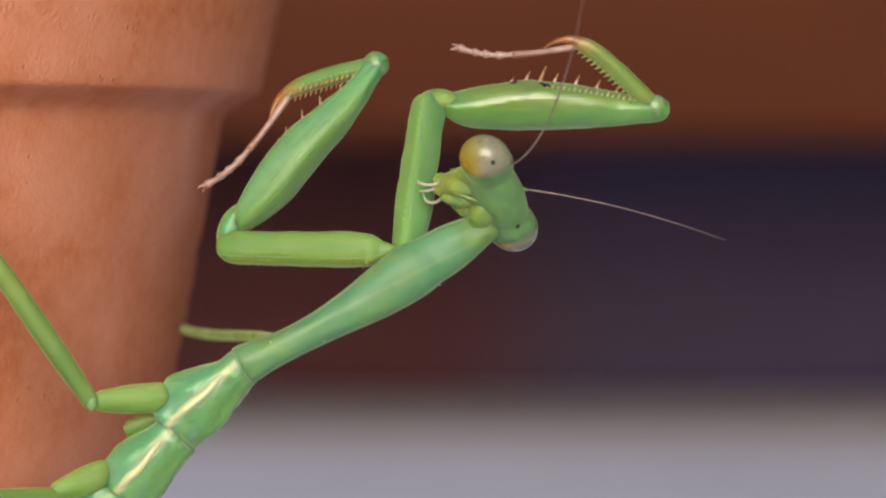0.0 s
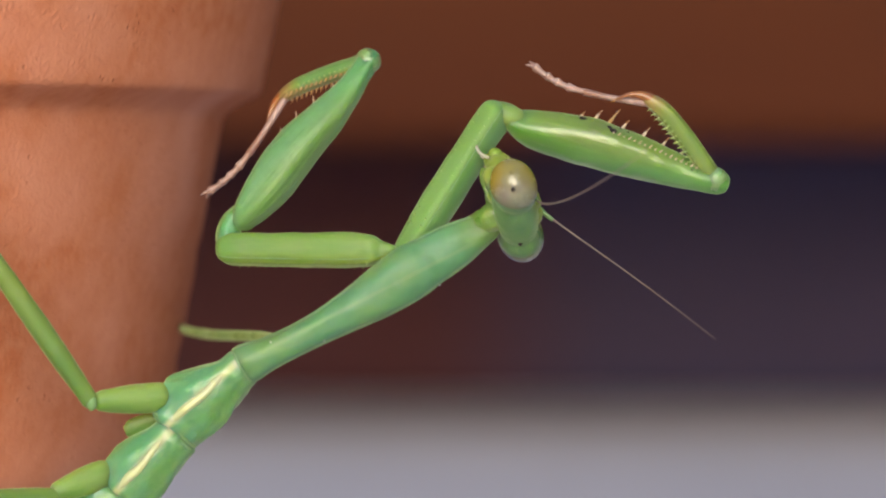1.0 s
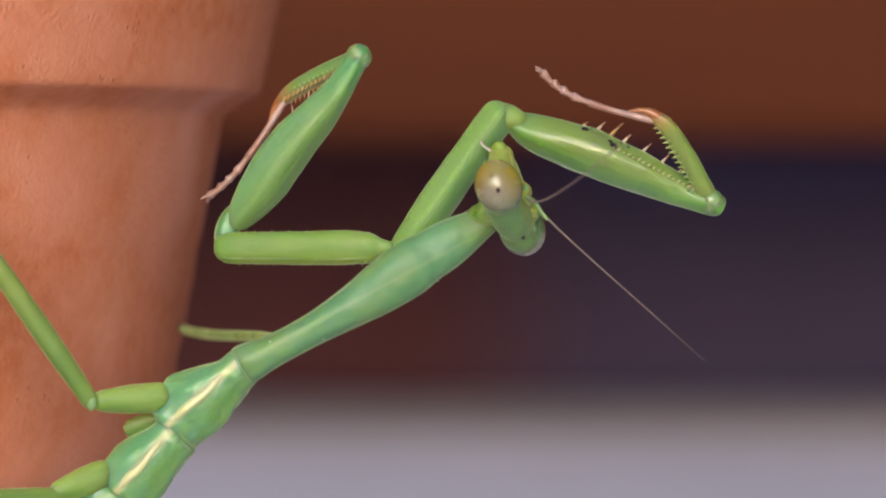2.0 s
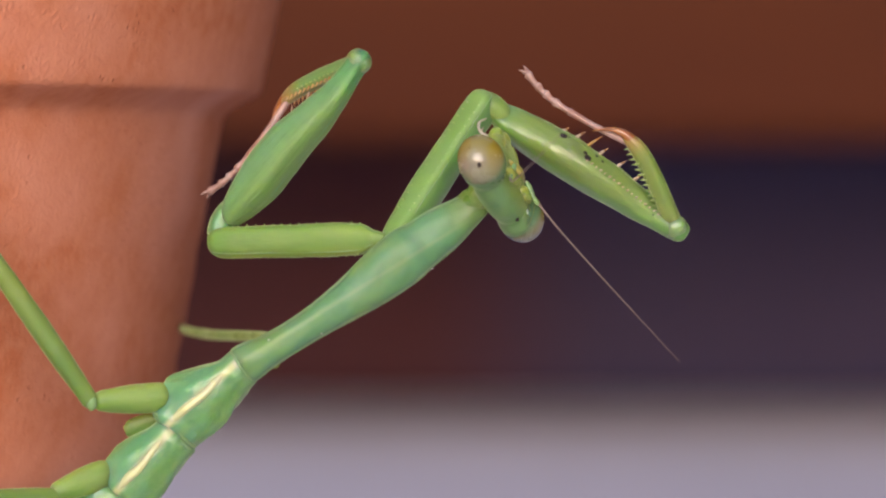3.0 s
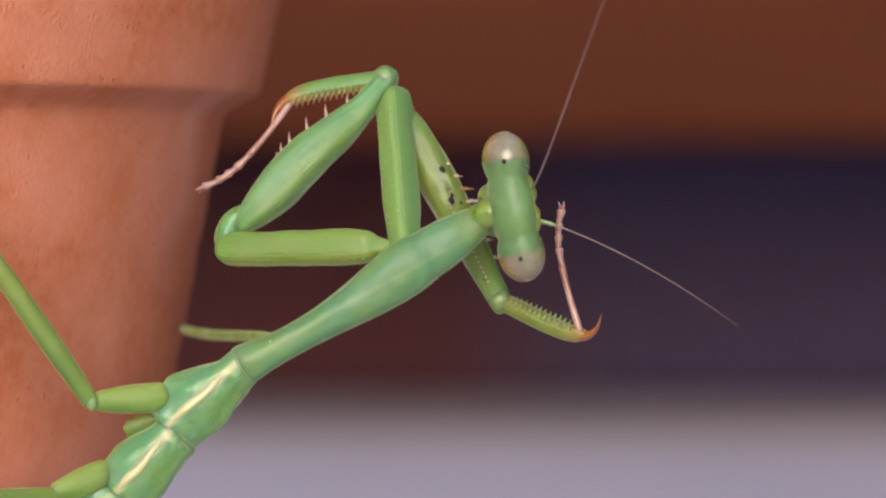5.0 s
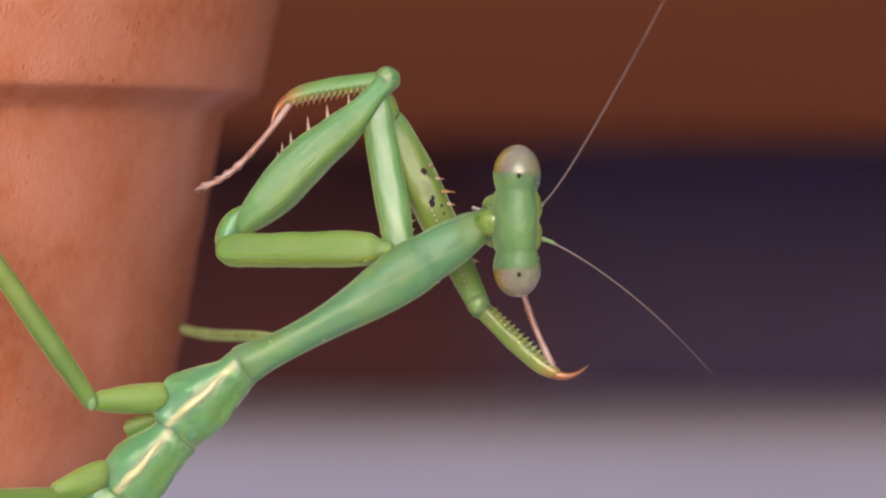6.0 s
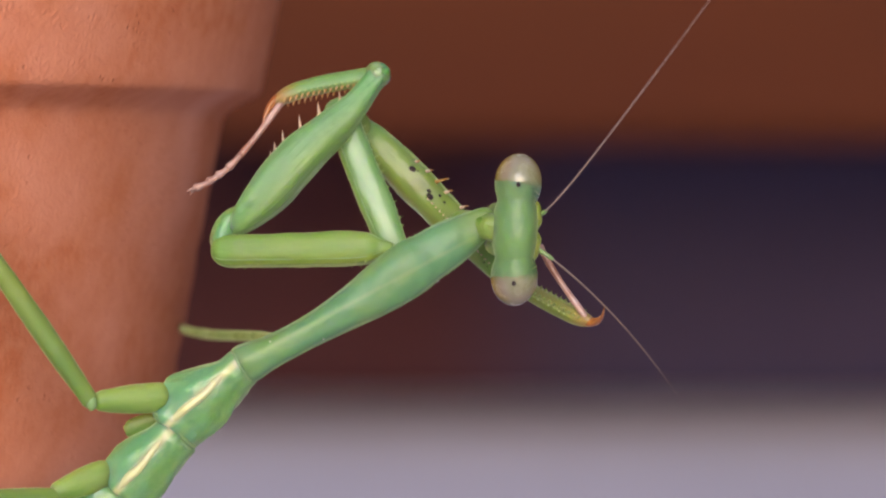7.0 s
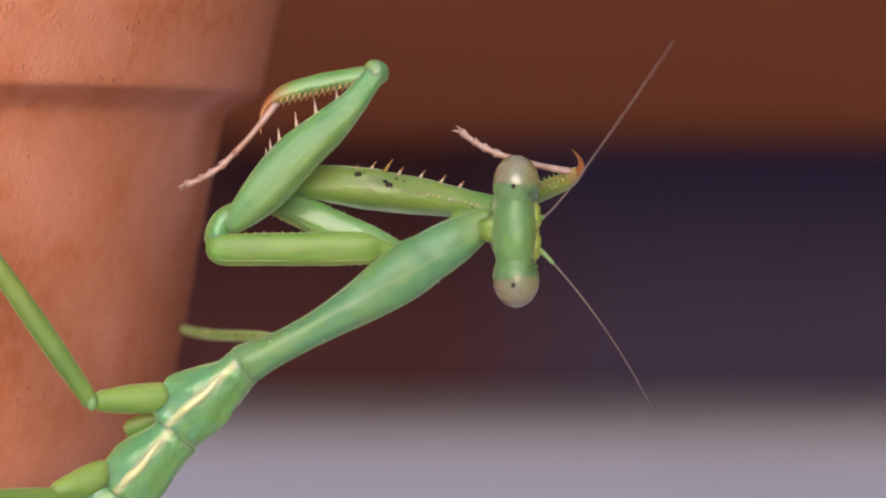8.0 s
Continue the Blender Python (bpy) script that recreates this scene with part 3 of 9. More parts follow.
    tibia = part("tibia", loft([(-0.35, 0, 0, 0.25, 0.25, 0.25), (0.05, 0, 0, 0.48, 0.42, 0.52), (0.9, 0, -0.04, 0.47, 0.42, 0.56), (2.4, 0, -0.10, 0.46, 0.44, 0.58),
                                (4.2, 0, -0.10, 0.43, 0.44, 0.55), (5.2, 0, -0.02, 0.40, 0.46, 0.48), (5.8, 0, 0.12, 0.34, 0.40, 0.38), (6.2, 0, 0.28, 0.16, 0.2, 0.2)], square=0.85, wobble=0.05), TIBIA_OUTER if side > 0 else TIBIA_GREEN, mantis)
    for i in range(14):
        x = 1.0 + i * 0.34
        for y in (-1, 1):
            part("spine", thorn((x, y * 0.25, 0.30), (0.35, y * 0.25, 1), 0.2 + 0.012 * i, 0.06), AMBER if side > 0 else SPINE_GREEN, tibia)
    for i in range(11):
        for y in (-1, 1):
            part("bump", blob((0.9 + i * 0.36, y * 0.40, 0.14), (0.07, 0.06, 0.06), n=8, m=6), SPINE_GREEN, tibia)
    part("claw", tube([(5.3, 0, 0.02), (5.95, 0, 0.15), (6.5, 0, 0.55), (6.85, 0, 1.2), (6.98, 0, 2.05)], (0.36, 0.30, 0.2, 0.1, 0.012)), CLAW, tibia, "curved brown claw")
    tarsus = part("tarsus", tube([(-0.1, 0, 0), (0.3, 0, 0.08), (2.2, 0, 0.42), (3.75, 0, 0.58)], (0.14, 0.20, 0.165, 0.21), 10), PINK, mantis)
    xs = ((3.65, 4.75, 0.56, 0.6), (4.7, 5.45, 0.6, 0.5), (5.4, 6.05, 0.51, 0.36), (6.0, 6.85, 0.37, 0.06))
    for a, b, za, zb in xs:
        part("tarsus_segment", tube([(a, 0, za), (a + 0.08, 0, za), ((a + b) / 2, 0, (za + zb) / 2 + 0.02), (b - 0.05, 0, zb), (b, 0, zb)], (0.07, 0.16, 0.165, 0.25, 0.13), 9, 3), PINK, tarsus)
    for y in (-1, 1):
        part("foot_claw", tube([(6.8, 0, 0.08), (7.05, y * 0.16, -0.02), (7.32, y * 0.28, -0.02)], (0.13, 0.09, 0.02), 7, 3), PINK, tarsus)
    return coxa, femur, tibia, tarsus


HEAD_FORMS = (((2.55, 0.02, 0.1), (1.62, 1.28, 1.5)), ((-2.55, 0.02, 0.1), (1.62, 1.28, 1.5)), ((0, -0.06, 0.0), (3.15, 1.20, 1.38)), ((0, -0.04, 0.8), (2.2, 1.12, 2.1)), ((0, -0.02, 1.9), (1.15, 0.9, 2.1)))


def head_reach(d):
    """How far the head's surface lies from its middle along d: a smooth union of ellipsoids, in millimetres."""
    total = 0.0
    for c, r in HEAD_FORMS:
        u = Vector([d[k] / r[k] for k in range(3)])
        v = Vector([c[k] / r[k] for k in range(3)])
        a, b, e = u.dot(u), u.dot(v), v.dot(v) - 1
        if b * b > a * e and (b > 0 or e < 0):
            total += ((b + math.sqrt(b * b - a * e)) / a) ** 14
    return total ** (1 / 14)


def globe(start, end, scale, m, n=64, slant=0.0):
    """The head's skin between two angles from its x axis; slant carries the end further round to the front."""
    bm, loops = bmesh.new(), []
    for i in range(m + 1):
        loop = []
        for k in range(n):
            t = 2 * math.pi * k / n
            a = max(0.02, min(math.pi - 0.02, start + (end + slant * math.cos(t) - start) * i / m))
            d = Vector((math.cos(a), math.sin(a) * math.cos(t), math.sin(a) * math.sin(t)))
            dip = max(0, i - m + 5) * 0.0022 if end < 3 else 0      # an open edge sinks gently into the head
            loop.append(d * head_reach(d) * (scale - dip) * MM)
        loops.append(loop)
    skin(bm, loops)
    return bm


def mantis_head(mantis):
    head = part("head", globe(0, math.pi, 1.0, 96), HEAD_GREEN, mantis)
    for s in (1, -1):
        part("eye", globe(0, radians(31), 1.006, 30, slant=radians(4)), EYE_CREAM, head, "pale cream and yellow compound eye", rest=Matrix.Diagonal((s, 1, 1, 1)))
        part("brow", tube([(s * 0.15, 1.00, -0.30), (s * 0.5, 1.10, -0.08), (s * 0.85, 1.02, -0.2), (s * 1.25, 1.04, 0.0), (s * 1.7, 0.86, -0.1)], (0.16, 0.32, 0.29, 0.30, 0.14), 14), BROW, head)
        part("mandible", blob((s * 0.34, 0.05, 3.7), (0.36, 0.42, 0.5)), BROW, head, "yellow-green mandible")
        part("palp", tube([(s * 0.5, -0.35, 3.6), (s * 0.7, -0.75, 4.0), (s * 0.75, -0.75, 4.6), (s * 0.5, -0.4, 4.95)], (0.09, 0.09, 0.08, 0.03), 8), PALP, head, "pale bent mouth palp")
    part("palp", tube([(0.2, -0.5, 3.8), (0.25, -0.85, 4.3), (0.1, -0.8, 4.75)], (0.08, 0.07, 0.03), 8), PALP, head, "pale bent mouth palp")
    for s in (1, -1):
        part("cheek", blob((s * 0.85, -0.62, 1.75), (0.62, 0.62, 1.05), n=18, m=14), HEAD_GREEN, head)
        part("cheek_ridge", tube([(s * 0.45, -1.15, 0.7), (s * 0.75, -1.22, 1.3), (s * 0.85, -1.12, 2.1), (s * 0.6, -0.9, 2.9)], (0.06, 0.12, 0.12, 0.05), 10), NECK_GREEN, head)
        part("clypeus_edge", tube([(s * 0.95, 0.6, 1.6), (s * 0.85, 0.72, 2.4), (s * 0.62, 0.62, 3.3)], (0.05, 0.09, 0.05), 8), BROW, head)
    part("throat", blob((0, -0.85, 2.2), (0.42, 0.42, 1.25), n=18, m=14), NECK_GREEN, head, "wet yellow-green throat")
    part("labium", blob((0, -0.35, 3.65), (0.45, 0.32, 0.5)), BROW, head)
    part("frons", tube([(-0.95, 0.92, 1.0), (0, 1.04, 0.95), (0.95, 0.92, 1.0)], (0.15, 0.32, 0.15), 12), FACE_YELLOW, head)
    part("labrum", blob((0, 0.36, 3.4), (0.5, 0.36, 0.55)), BROW, head)
    for x, z in ((0, 0.15), (0.32, -0.12), (-0.32, -0.12)):
        part("ocellus", blob((x, 1.12, z), (0.12, 0.12, 0.12), n=10, m=8), FACE_YELLOW, head)
    return head


def feeler(mantis, length, bend):
    pts, n = [], 72
    for i in range(n + 1):
        t = i / n
        pts.append((t * length, 0.012 * length * math.sin(3.1 * t), bend * length * 2.6 * math.sqrt(t) * (1 - t)))
    ant = part("antenna", tube(pts, [(0.062 - 0.042 * i / n) * (1.1 if i % 2 else 0.9) for i in range(n + 1)], 8, 2), ANTENNA, mantis)
    part("scape", tube([(-0.25, 0, -0.1), (0.0, 0, 0.05), (0.3, 0, 0.42), (0.5, 0, 0.62)], (0.12, 0.16, 0.14, 0.10), 10), RIDGE_GREEN, ant, "pale green antenna base")
    part("pedicel", tube([(0.45, 0, 0.57), (0.65, 0, 0.68), (0.9, 0, 0.79)], (0.1, 0.13, 0.08), 10), RIDGE_GREEN, ant)
    return ant


def build_mantis():
    mantis = tagged(new("praying_mantis"), "bright green praying mantis clinging to a terracotta pot", "mantis")
    ahead = Vector((0, math.cos(radians(TILT)), -math.sin(radians(TILT))))
    at = EYE + ahead * FOCUS
    mantis.matrix_basis = pose(at.x, at.y, at.z, -TILT)
    # pronotum, 15.6 mm long
    shape = [(-0.1, 0.00, 0, 0.6, 0.5, 0.5), (0, 0.00, 0, 1.05, 0.85, 0.8), (0.5, -0.04, 0, 1.08, 0.95, 0.85), (1.5, -0.12, 0, 0.92, 0.9, 0.8), (3.2, -0.24, 0, 0.84, 0.82, 0.75),
                                 (5.2, -0.31, 0, 0.92, 0.85, 0.8), (7.2, -0.31, 0, 1.15, 0.95, 0.9), (8.8, -0.23, 0, 1.38, 1.05, 1), (10.2, -0.14, 0, 1.5, 1.1, 1.05),
                                 (11.0, -0.09, 0, 1.50, 1.12, 1.05), (11.35, -0.08, 0, 1.46, 1.08, 1.03), (11.6, -0.07, 0, 1.41, 1.01, 1), (11.9, -0.07, 0, 1.36, 0.98, 1), (12.6, -0.05, 0, 1.34, 1.05, 1), (13.6, -0.03, 0, 1.24, 0.95, 0.95),
                                 (14.5, -0.01, 0, 1.05, 0.82, 0.84), (15.2, -0.00, 0, 0.88, 0.74, 0.76), (15.9, 0.00, 0, 0.76, 0.68, 0.7), (16.3, 0.00, 0, 0.5, 0.45, 0.45)]
    pro = part("pronotum", loft(shape, n=44, ridge=0.03, wobble=0.05, square=0.84), BODY_GREEN, mantis)
    for turn in (8, 172):
        ridge_on(shape, turn, 0.075, "margin", RIDGE_GREEN, pro)
    for i in range(26):
        x = 6.2 + i * 0.32
        w = np.interp(x, (5.2, 7.2, 8.8, 10.2, 11.2, 12.6, 13.8, 14.6), (0.92, 1.15, 1.4, 1.55, 1.5, 1.32, 1.22, 1.05))
        part("tooth", thorn((x, w - 0.03 + np.interp(x, (4, 7, 9, 11, 15.6), (-0.3, -0.32, -0.22, -0.08, 0)), 0.05), (0.1, 1, 0.1), 0.09, 0.05), SPINE_GREEN, pro)
    part("keel", tube([(0.1, 0.22, 0.79), (1.5, 0.22, 0.80), (3.2, 0.12, 0.72), (5.6, 0.0, 0.76)], (0.06, 0.06, 0.05, 0.03), 10), RIDGE_GREEN, pro, "pale cream keel line")
    part("speck", blob((11.75, -1.45, 0.1), (0.06, 0.12, 0.08), n=8, m=6), SPECK, pro, "tiny white speck")
    for x, y in ((2.1, 0.5), (4.7, -0.75), (6.9, 0.3), (9.3, -0.9), (8.1, 0.7), (12.9, 0.6)):
        part("speck", blob((x, y + np.interp(x, (0, 4, 7, 9, 11), (0, -0.3, -0.32, -0.22, -0.08)), 0.62 if abs(y) > 0.6 else 0.86), (0.05, 0.04, 0.05), n=8, m=6), SPECK, pro)
    neck = part("neck", loft([(-1.3, 0, 0, 0.4, 0.35, 0.35), (-0.8, 0, 0, 0.66, 0.58, 0.58), (-0.3, 0, 0, 0.72, 0.62, 0.6), (0.3, 0, 0, 0.70, 0.66, 0.62), (0.7, 0, 0, 0.76, 0.70, 0.66), (1.1, 0, 0, 0.72, 0.68, 0.64),
                              (1.5, 0, 0, 0.78, 0.72, 0.66), (2.0, 0, 0, 0.74, 0.64, 0.6), (2.4, 0, 0, 0.4, 0.38, 0.38)], wobble=0.1), NECK_GREEN, mantis)
    head = mantis_head(mantis)
    left, right = fore_leg(mantis, 1, 9.4), fore_leg(mantis, -1, 8.6)
    upper, lower = feeler(mantis, 16.6, 0.085), feeler(mantis, 15.5, 0.075)
    dots = [part("pupil", blob((0, 0, 0), (0.05, 0.12, 0.145), n=12, m=8), DARK, mantis, "small black false pupil") for _ in range(2)]

    # hind body, at rest
    def rest(name, rings, mat, a, b, up=(0, -1, 0), label="", **kw):
        return part(name, loft(rings, **kw), mat, mantis, label, rest=limb(a, b, up))

    meso = rest("mesothorax", [(-0.5, -0.35, 0, 0.9, 0.5, 0.5, 0.5), (-0.2, -0.4, 0, 1.35, 0.75, 0.85, 0.8), (0.6, -0.5, 0, 1.58, 0.78, 1.0, 0.9), (1.3, -0.6, 0, 1.75, 1.15, 1.08, 1.0), (2.6, -0.75, 0, 1.97, 1.75, 1.15, 1.1),
                               (3.5, -0.85, 0, 2.10, 1.92, 1.18, 1.1), (4.3, -0.9, 0, 2.15, 1.65, 1.12, 1.1), (5.0, -0.95, 0, 1.95, 1.4, 1.0, 1.0), (5.35, -0.95, 0, 1.3, 0.9, 0.6, 0.7)],
                MESO_GREEN, (-11.06, 0.1, -6.6), (-14.56, 0.4, -10.53), ridge=0.16, wobble=0.13, n=56, facet=0.03)
    meta = rest("metathorax", [(-0.3, -0.6, 0.05, 1.0, 0.5, 0.5, 0.6), (0.1, -0.62, 0.05, 1.65, 0.85, 0.95, 0.9), (0.9, -0.63, 0, 1.83, 1.0, 1.08, 1.0), (2.3, -0.63, 0, 1.93, 1.52, 1.15, 1.1), (3.7, -0.63, 0, 2.08, 1.65, 1.15, 1.2),
                               (4.4, -0.63, 0, 2.05, 1.3, 1.05, 1.1), (4.9, -0.6, 0, 1.5, 0.9, 0.7, 0.7)],
                META_GREEN, (-14.44, 0.4, -10.28), (-17.78, 0.9, -14.03), ridge=0.16, wobble=0.10, n=52, facet=0.03)
    rest("abdomen", [(-0.3, 0, 0, 1.4, 0.8, 0.8), (0.3, 0, 0, 2.0, 1.1, 1.1), (3, 0, 0, 2.3, 1.2, 1.6), (7, 0, 0, 2.6, 1.3, 2.0), (12, 0, 0, 2.4, 1.2, 1.8), (17, 0, 0, 1.6, 0.9, 1.2), (20, 0, 0, 0.6, 0.4, 0.5)],
         THORAX_GREEN, (-17.9, 0.9, -13.8), (-23.6, 2.0, -21.5), wobble=0.05, n=32)
    for th, ends in ((meso, ((0.05, -0.48, 0.90), (1.2, -0.62, 1.16), (2.4, -0.76, 1.24), (3.7, -0.88, 1.26), (4.9, -1.0, 1.06))), (meta, ((0.3, -0.60, 1.05), (1.3, -0.63, 1.20), (2.6, -0.63, 1.24), (3.6, -0.63, 1.24), (4.4, -0.63, 1.14)))):
        part("stripe", tube([(x, y + (0.12 if k == 2 else 0), z - 0.09) for k, (x, y, z) in enumerate(ends)], (0.06, 0.17, 0.23, 0.25, 0.12), 12), STRIPE, th, "raised cream-yellow stripe")
    for thing, x, y, half, top in ((pro, 0.02, 0.0, 1.07, 0.88), (meso, 4.95, -0.72, 1.70, 1.02), (meta, 0.15, -0.24, 1.27, 0.98)):
        arc = [(x + 0.06 * math.sin(3 * a), y + half * math.cos(a), top * math.sin(a)) for a in np.linspace(0.15, math.pi - 0.15, 11)]
        part("suture", tube(arc, [0.03] + [0.085] * 9 + [0.03], 10, 3), RIDGE_GREEN, thing)
    rest("wing_bud", [(-0.2, 0, 0, 0.3, 0.2, 0.2), (0.3, 0, 0, 0.5, 0.3, 0.3), (1.2, 0, 0, 0.55, 0.3, 0.3), (1.7, 0, 0, 0.3, 0.2, 0.2)], LEG_GREEN, (-16.1, 1.2, -9.5), (-17.8, 1.4, -10.2))
    # left middle leg
    rest("middle_coxa", [(-0.5, 0, 0, 0.6, 0.5, 0.5), (-0.1, 0, 0, 0.82, 0.7, 0.7), (0.6, 0, 0, 0.84, 0.7, 0.7), (1.8, 0, 0, 0.78, 0.7, 0.7), (3.0, 0, 0, 0.64, 0.6, 0.6), (3.5, 0, 0, 0.52, 0.5, 0.5), (3.7, 0, 0, 0.3, 0.3, 0.3)], COXA_GREEN, (-15.6, 0.0, -8.2), (-19.3, -0.8, -8.4), wobble=0.04)
    rest("middle_femur", [(-0.4, 0, 0, 0.2, 0.2, 0.2), (0.0, 0, 0, 0.48, 0.48, 0.48), (0.8, 0, 0, 0.5, 0.5, 0.5), (4, 0, 0, 0.62, 0.6, 0.6), (9, 0, 0, 0.55, 0.5, 0.5), (12.5, 0, 0, 0.4, 0.4, 0.4), (13, 0, 0, 0.2, 0.2, 0.2)],
         LEG_GREEN, (-19.4, -0.8, -8.4), (-26.4, -3.8, 2.2), wobble=0.03)
    # knob at the leg joint; its pale colour paints in the sparkle there
    part("joint", blob((-19.35, -0.95, -8.42), (0.34, 0.4, 0.5)), RIDGE_GREEN, mantis, "leg joint, pale green for the whitish sparkle on it")
    part("middle_tibia", tube([(-26.4, -3.8, 2.2), (-29.0, -7.5, -3.0), (-31.0, -9.3, -9.0)], (0.42, 0.34, 0.25)), LEG_GREEN, mantis)
    # left hind leg
    rest("hind_coxa", [(-0.6, 0, 0, 0.5, 0.4, 0.4), (0.0, 0, 0, 0.80, 0.62, 0.62), (0.9, 0, 0, 0.82, 0.66, 0.66), (2.0, 0, 0, 0.70, 0.62, 0.62), (2.9, 0, 0, 0.54, 0.5, 0.5), (3.2, 0, 0, 0.3, 0.3, 0.3)], COXA_GREEN, (-18.75, 0.5, -12.45), (-21.7, -0.5, -13.55), wobble=0.04)
    rest("hind_femur", [(-0.4, 0, 0, 0.2, 0.2, 0.2), (0.0, 0, 0, 0.42, 0.42, 0.42), (3, 0, 0, 0.55, 0.5, 0.5), (10, 0, 0, 0.5, 0.45, 0.45), (14, 0, 0, 0.3, 0.3, 0.3)], LEG_GREEN, (-21.4, -0.5, -13.6), (-35.0, -9.0, -14.0))
    # right middle leg, its foot on the side of the pot
    part("far_leg", tube([(-9.4, 2.0, -6.4), (-9.7, 8.0, -5.15), (-13.9, 20.0, -5.15), (-16.2, 28.0, -4.95)], (0.30, 0.32, 0.3, 0.24)), LEG_GREEN, mantis, "slender dull green far leg")
    part("far_foot", tube([(-16.2, 28.0, -4.95), (-16.6, 29.0, -4.4), (-16.7, 29.4, -3.2)], (0.26, 0.22, 0.12)), LEG_GREEN, mantis)
    return pro, neck, head, left, right, upper, lower, dots


setting()
flower_pot()
pronotum, neck, head, left_leg, right_leg, upper_antenna, lower_antenna, pupils = build_mantis()
left_coxa, left_femur, left_tibia, left_tarsus = left_leg
right_coxa, right_femur, right_tibia, right_tarsus = right_leg
left_pupil, right_pupil = pupils


def motions():
    walk(pronotum, [
        (0.0, limb((-11.15, 0, -6.47), (2.37, 0, 1.22), (0, -1, 0))),
        (0.2, limb((-11.15, 0, -6.47), (2.55, 0, 0.9), (0, -1, 0))),
        (0.4, limb((-11.15, 0, -6.47), (2.55, 0, 0.9), (0, -1, 0))),
        (0.6, limb((-11.15, 0, -6.47), (2.49, 0, 1.01), (0, -1, 0))),
        (0.8, limb((-11.15, 0, -6.47), (2.47, 0, 1.04), (0, -1, 0))),
        (1.0, limb((-11.15, 0, -6.47), (2.38, 0, 1.21), (0, -1, 0))),
        (1.2, limb((-11.15, 0, -6.47), (2.35, 0, 1.27), (0, -1, 0))),
        (1.4, limb((-11.15, 0, -6.47), (2.33, 0, 1.3), (0, -1, 0))),
        (1.6, limb((-11.15, 0, -6.47), (2.32, 0, 1.32), (0, -1, 0))),
        (1.8, limb((-11.15, 0, -6.47), (2.29, 0, 1.36), (0, -1, 0))),
        (2.0, limb((-11.15, 0, -6.47), (2.22, 0, 1.48), (0, -1, 0))),
        (2.2, limb((-11.15, 0, -6.47), (2.11, 0, 1.66), (0, -1, 0))),
        (2.4, limb((-11.15, 0, -6.47), (1.98, 0, 1.87), (0, -1, 0))),
        (2.6, limb((-11.15, 0, -6.47), (1.86, 0, 2.06), (0, -1, 0))),
        (2.8, limb((-11.15, 0, -6.47), (1.76, 0, 2.22), (0, -1, 0))),
        (3.0, limb((-11.15, 0, -6.47), (1.69, 0, 2.32), (0, -1, 0))),
        (3.2, limb((-11.15, 0, -6.47), (1.58, 0, 2.47), (0, -1, 0))),
        (3.4, limb((-11.15, 0, -6.47), (1.58, 0, 2.47), (0, -1, 0))),
        (3.6, limb((-11.15, 0, -6.47), (1.65, 0, 2.37), (0, -1, 0))),
        (3.8, limb((-11.15, 0, -6.47), (1.7, 0, 2.29), (0, -1, 0))),
        (4.0, limb((-11.15, 0, -6.47), (1.77, 0, 2.2), (0, -1, 0))),
        (4.2, limb((-11.15, 0, -6.47), (1.81, 0, 2.14), (0, -1, 0))),
        (4.4, limb((-11.15, 0, -6.47), (1.89, 0, 2.02), (0, -1, 0))),
        (4.6, limb((-11.15, 0, -6.47), (2.05, 0, 1.76), (0, -1, 0))),
        (4.8, limb((-11.15, 0, -6.47), (2.13, 0, 1.64), (0, -1, 0))),
        (5.0, limb((-11.15, 0, -6.47), (2.15, 0, 1.61), (0, -1, 0))),
        (5.2, limb((-11.15, 0, -6.47), (2.16, 0, 1.59), (0, -1, 0))),
        (5.4, limb((-11.15, 0, -6.47), (2.17, 0, 1.57), (0, -1, 0))),
        (5.6, limb((-11.15, 0, -6.47), (2.18, 0, 1.55), (0, -1, 0))),
        (5.8, limb((-11.15, 0, -6.47), (2.21, 0, 1.51), (0, -1, 0))),
        (6.0, limb((-11.15, 0, -6.47), (2.28, 0, 1.39), (0, -1, 0))),
        (6.2, limb((-11.15, 0, -6.47), (2.29, 0, 1.36), (0, -1, 0))),
        (6.4, limb((-11.15, 0, -6.47), (2.29, 0, 1.36), (0, -1, 0))),
        (6.6, limb((-11.15, 0, -6.47), (2.26, 0, 1.41), (0, -1, 0))),
        (6.8, limb((-11.15, 0, -6.47), (2.22, 0, 1.49), (0, -1, 0))),
        (7.0, limb((-11.15, 0, -6.47), (2.23, 0, 1.46), (0, -1, 0))),
        (7.2, limb((-11.15, 0, -6.47), (2.26, 0, 1.41), (0, -1, 0))),
        (7.4, limb((-11.15, 0, -6.47), (2.29, 0, 1.36), (0, -1, 0))),
        (7.6, limb((-11.15, 0, -6.47), (2.29, 0, 1.37), (0, -1, 0))),
        (7.8, limb((-11.15, 0, -6.47), (2.27, 0, 1.4), (0, -1, 0))),
        (8.0, limb((-11.15, 0, -6.47), (2.25, 0, 1.42), (0, -1, 0))),
    ])
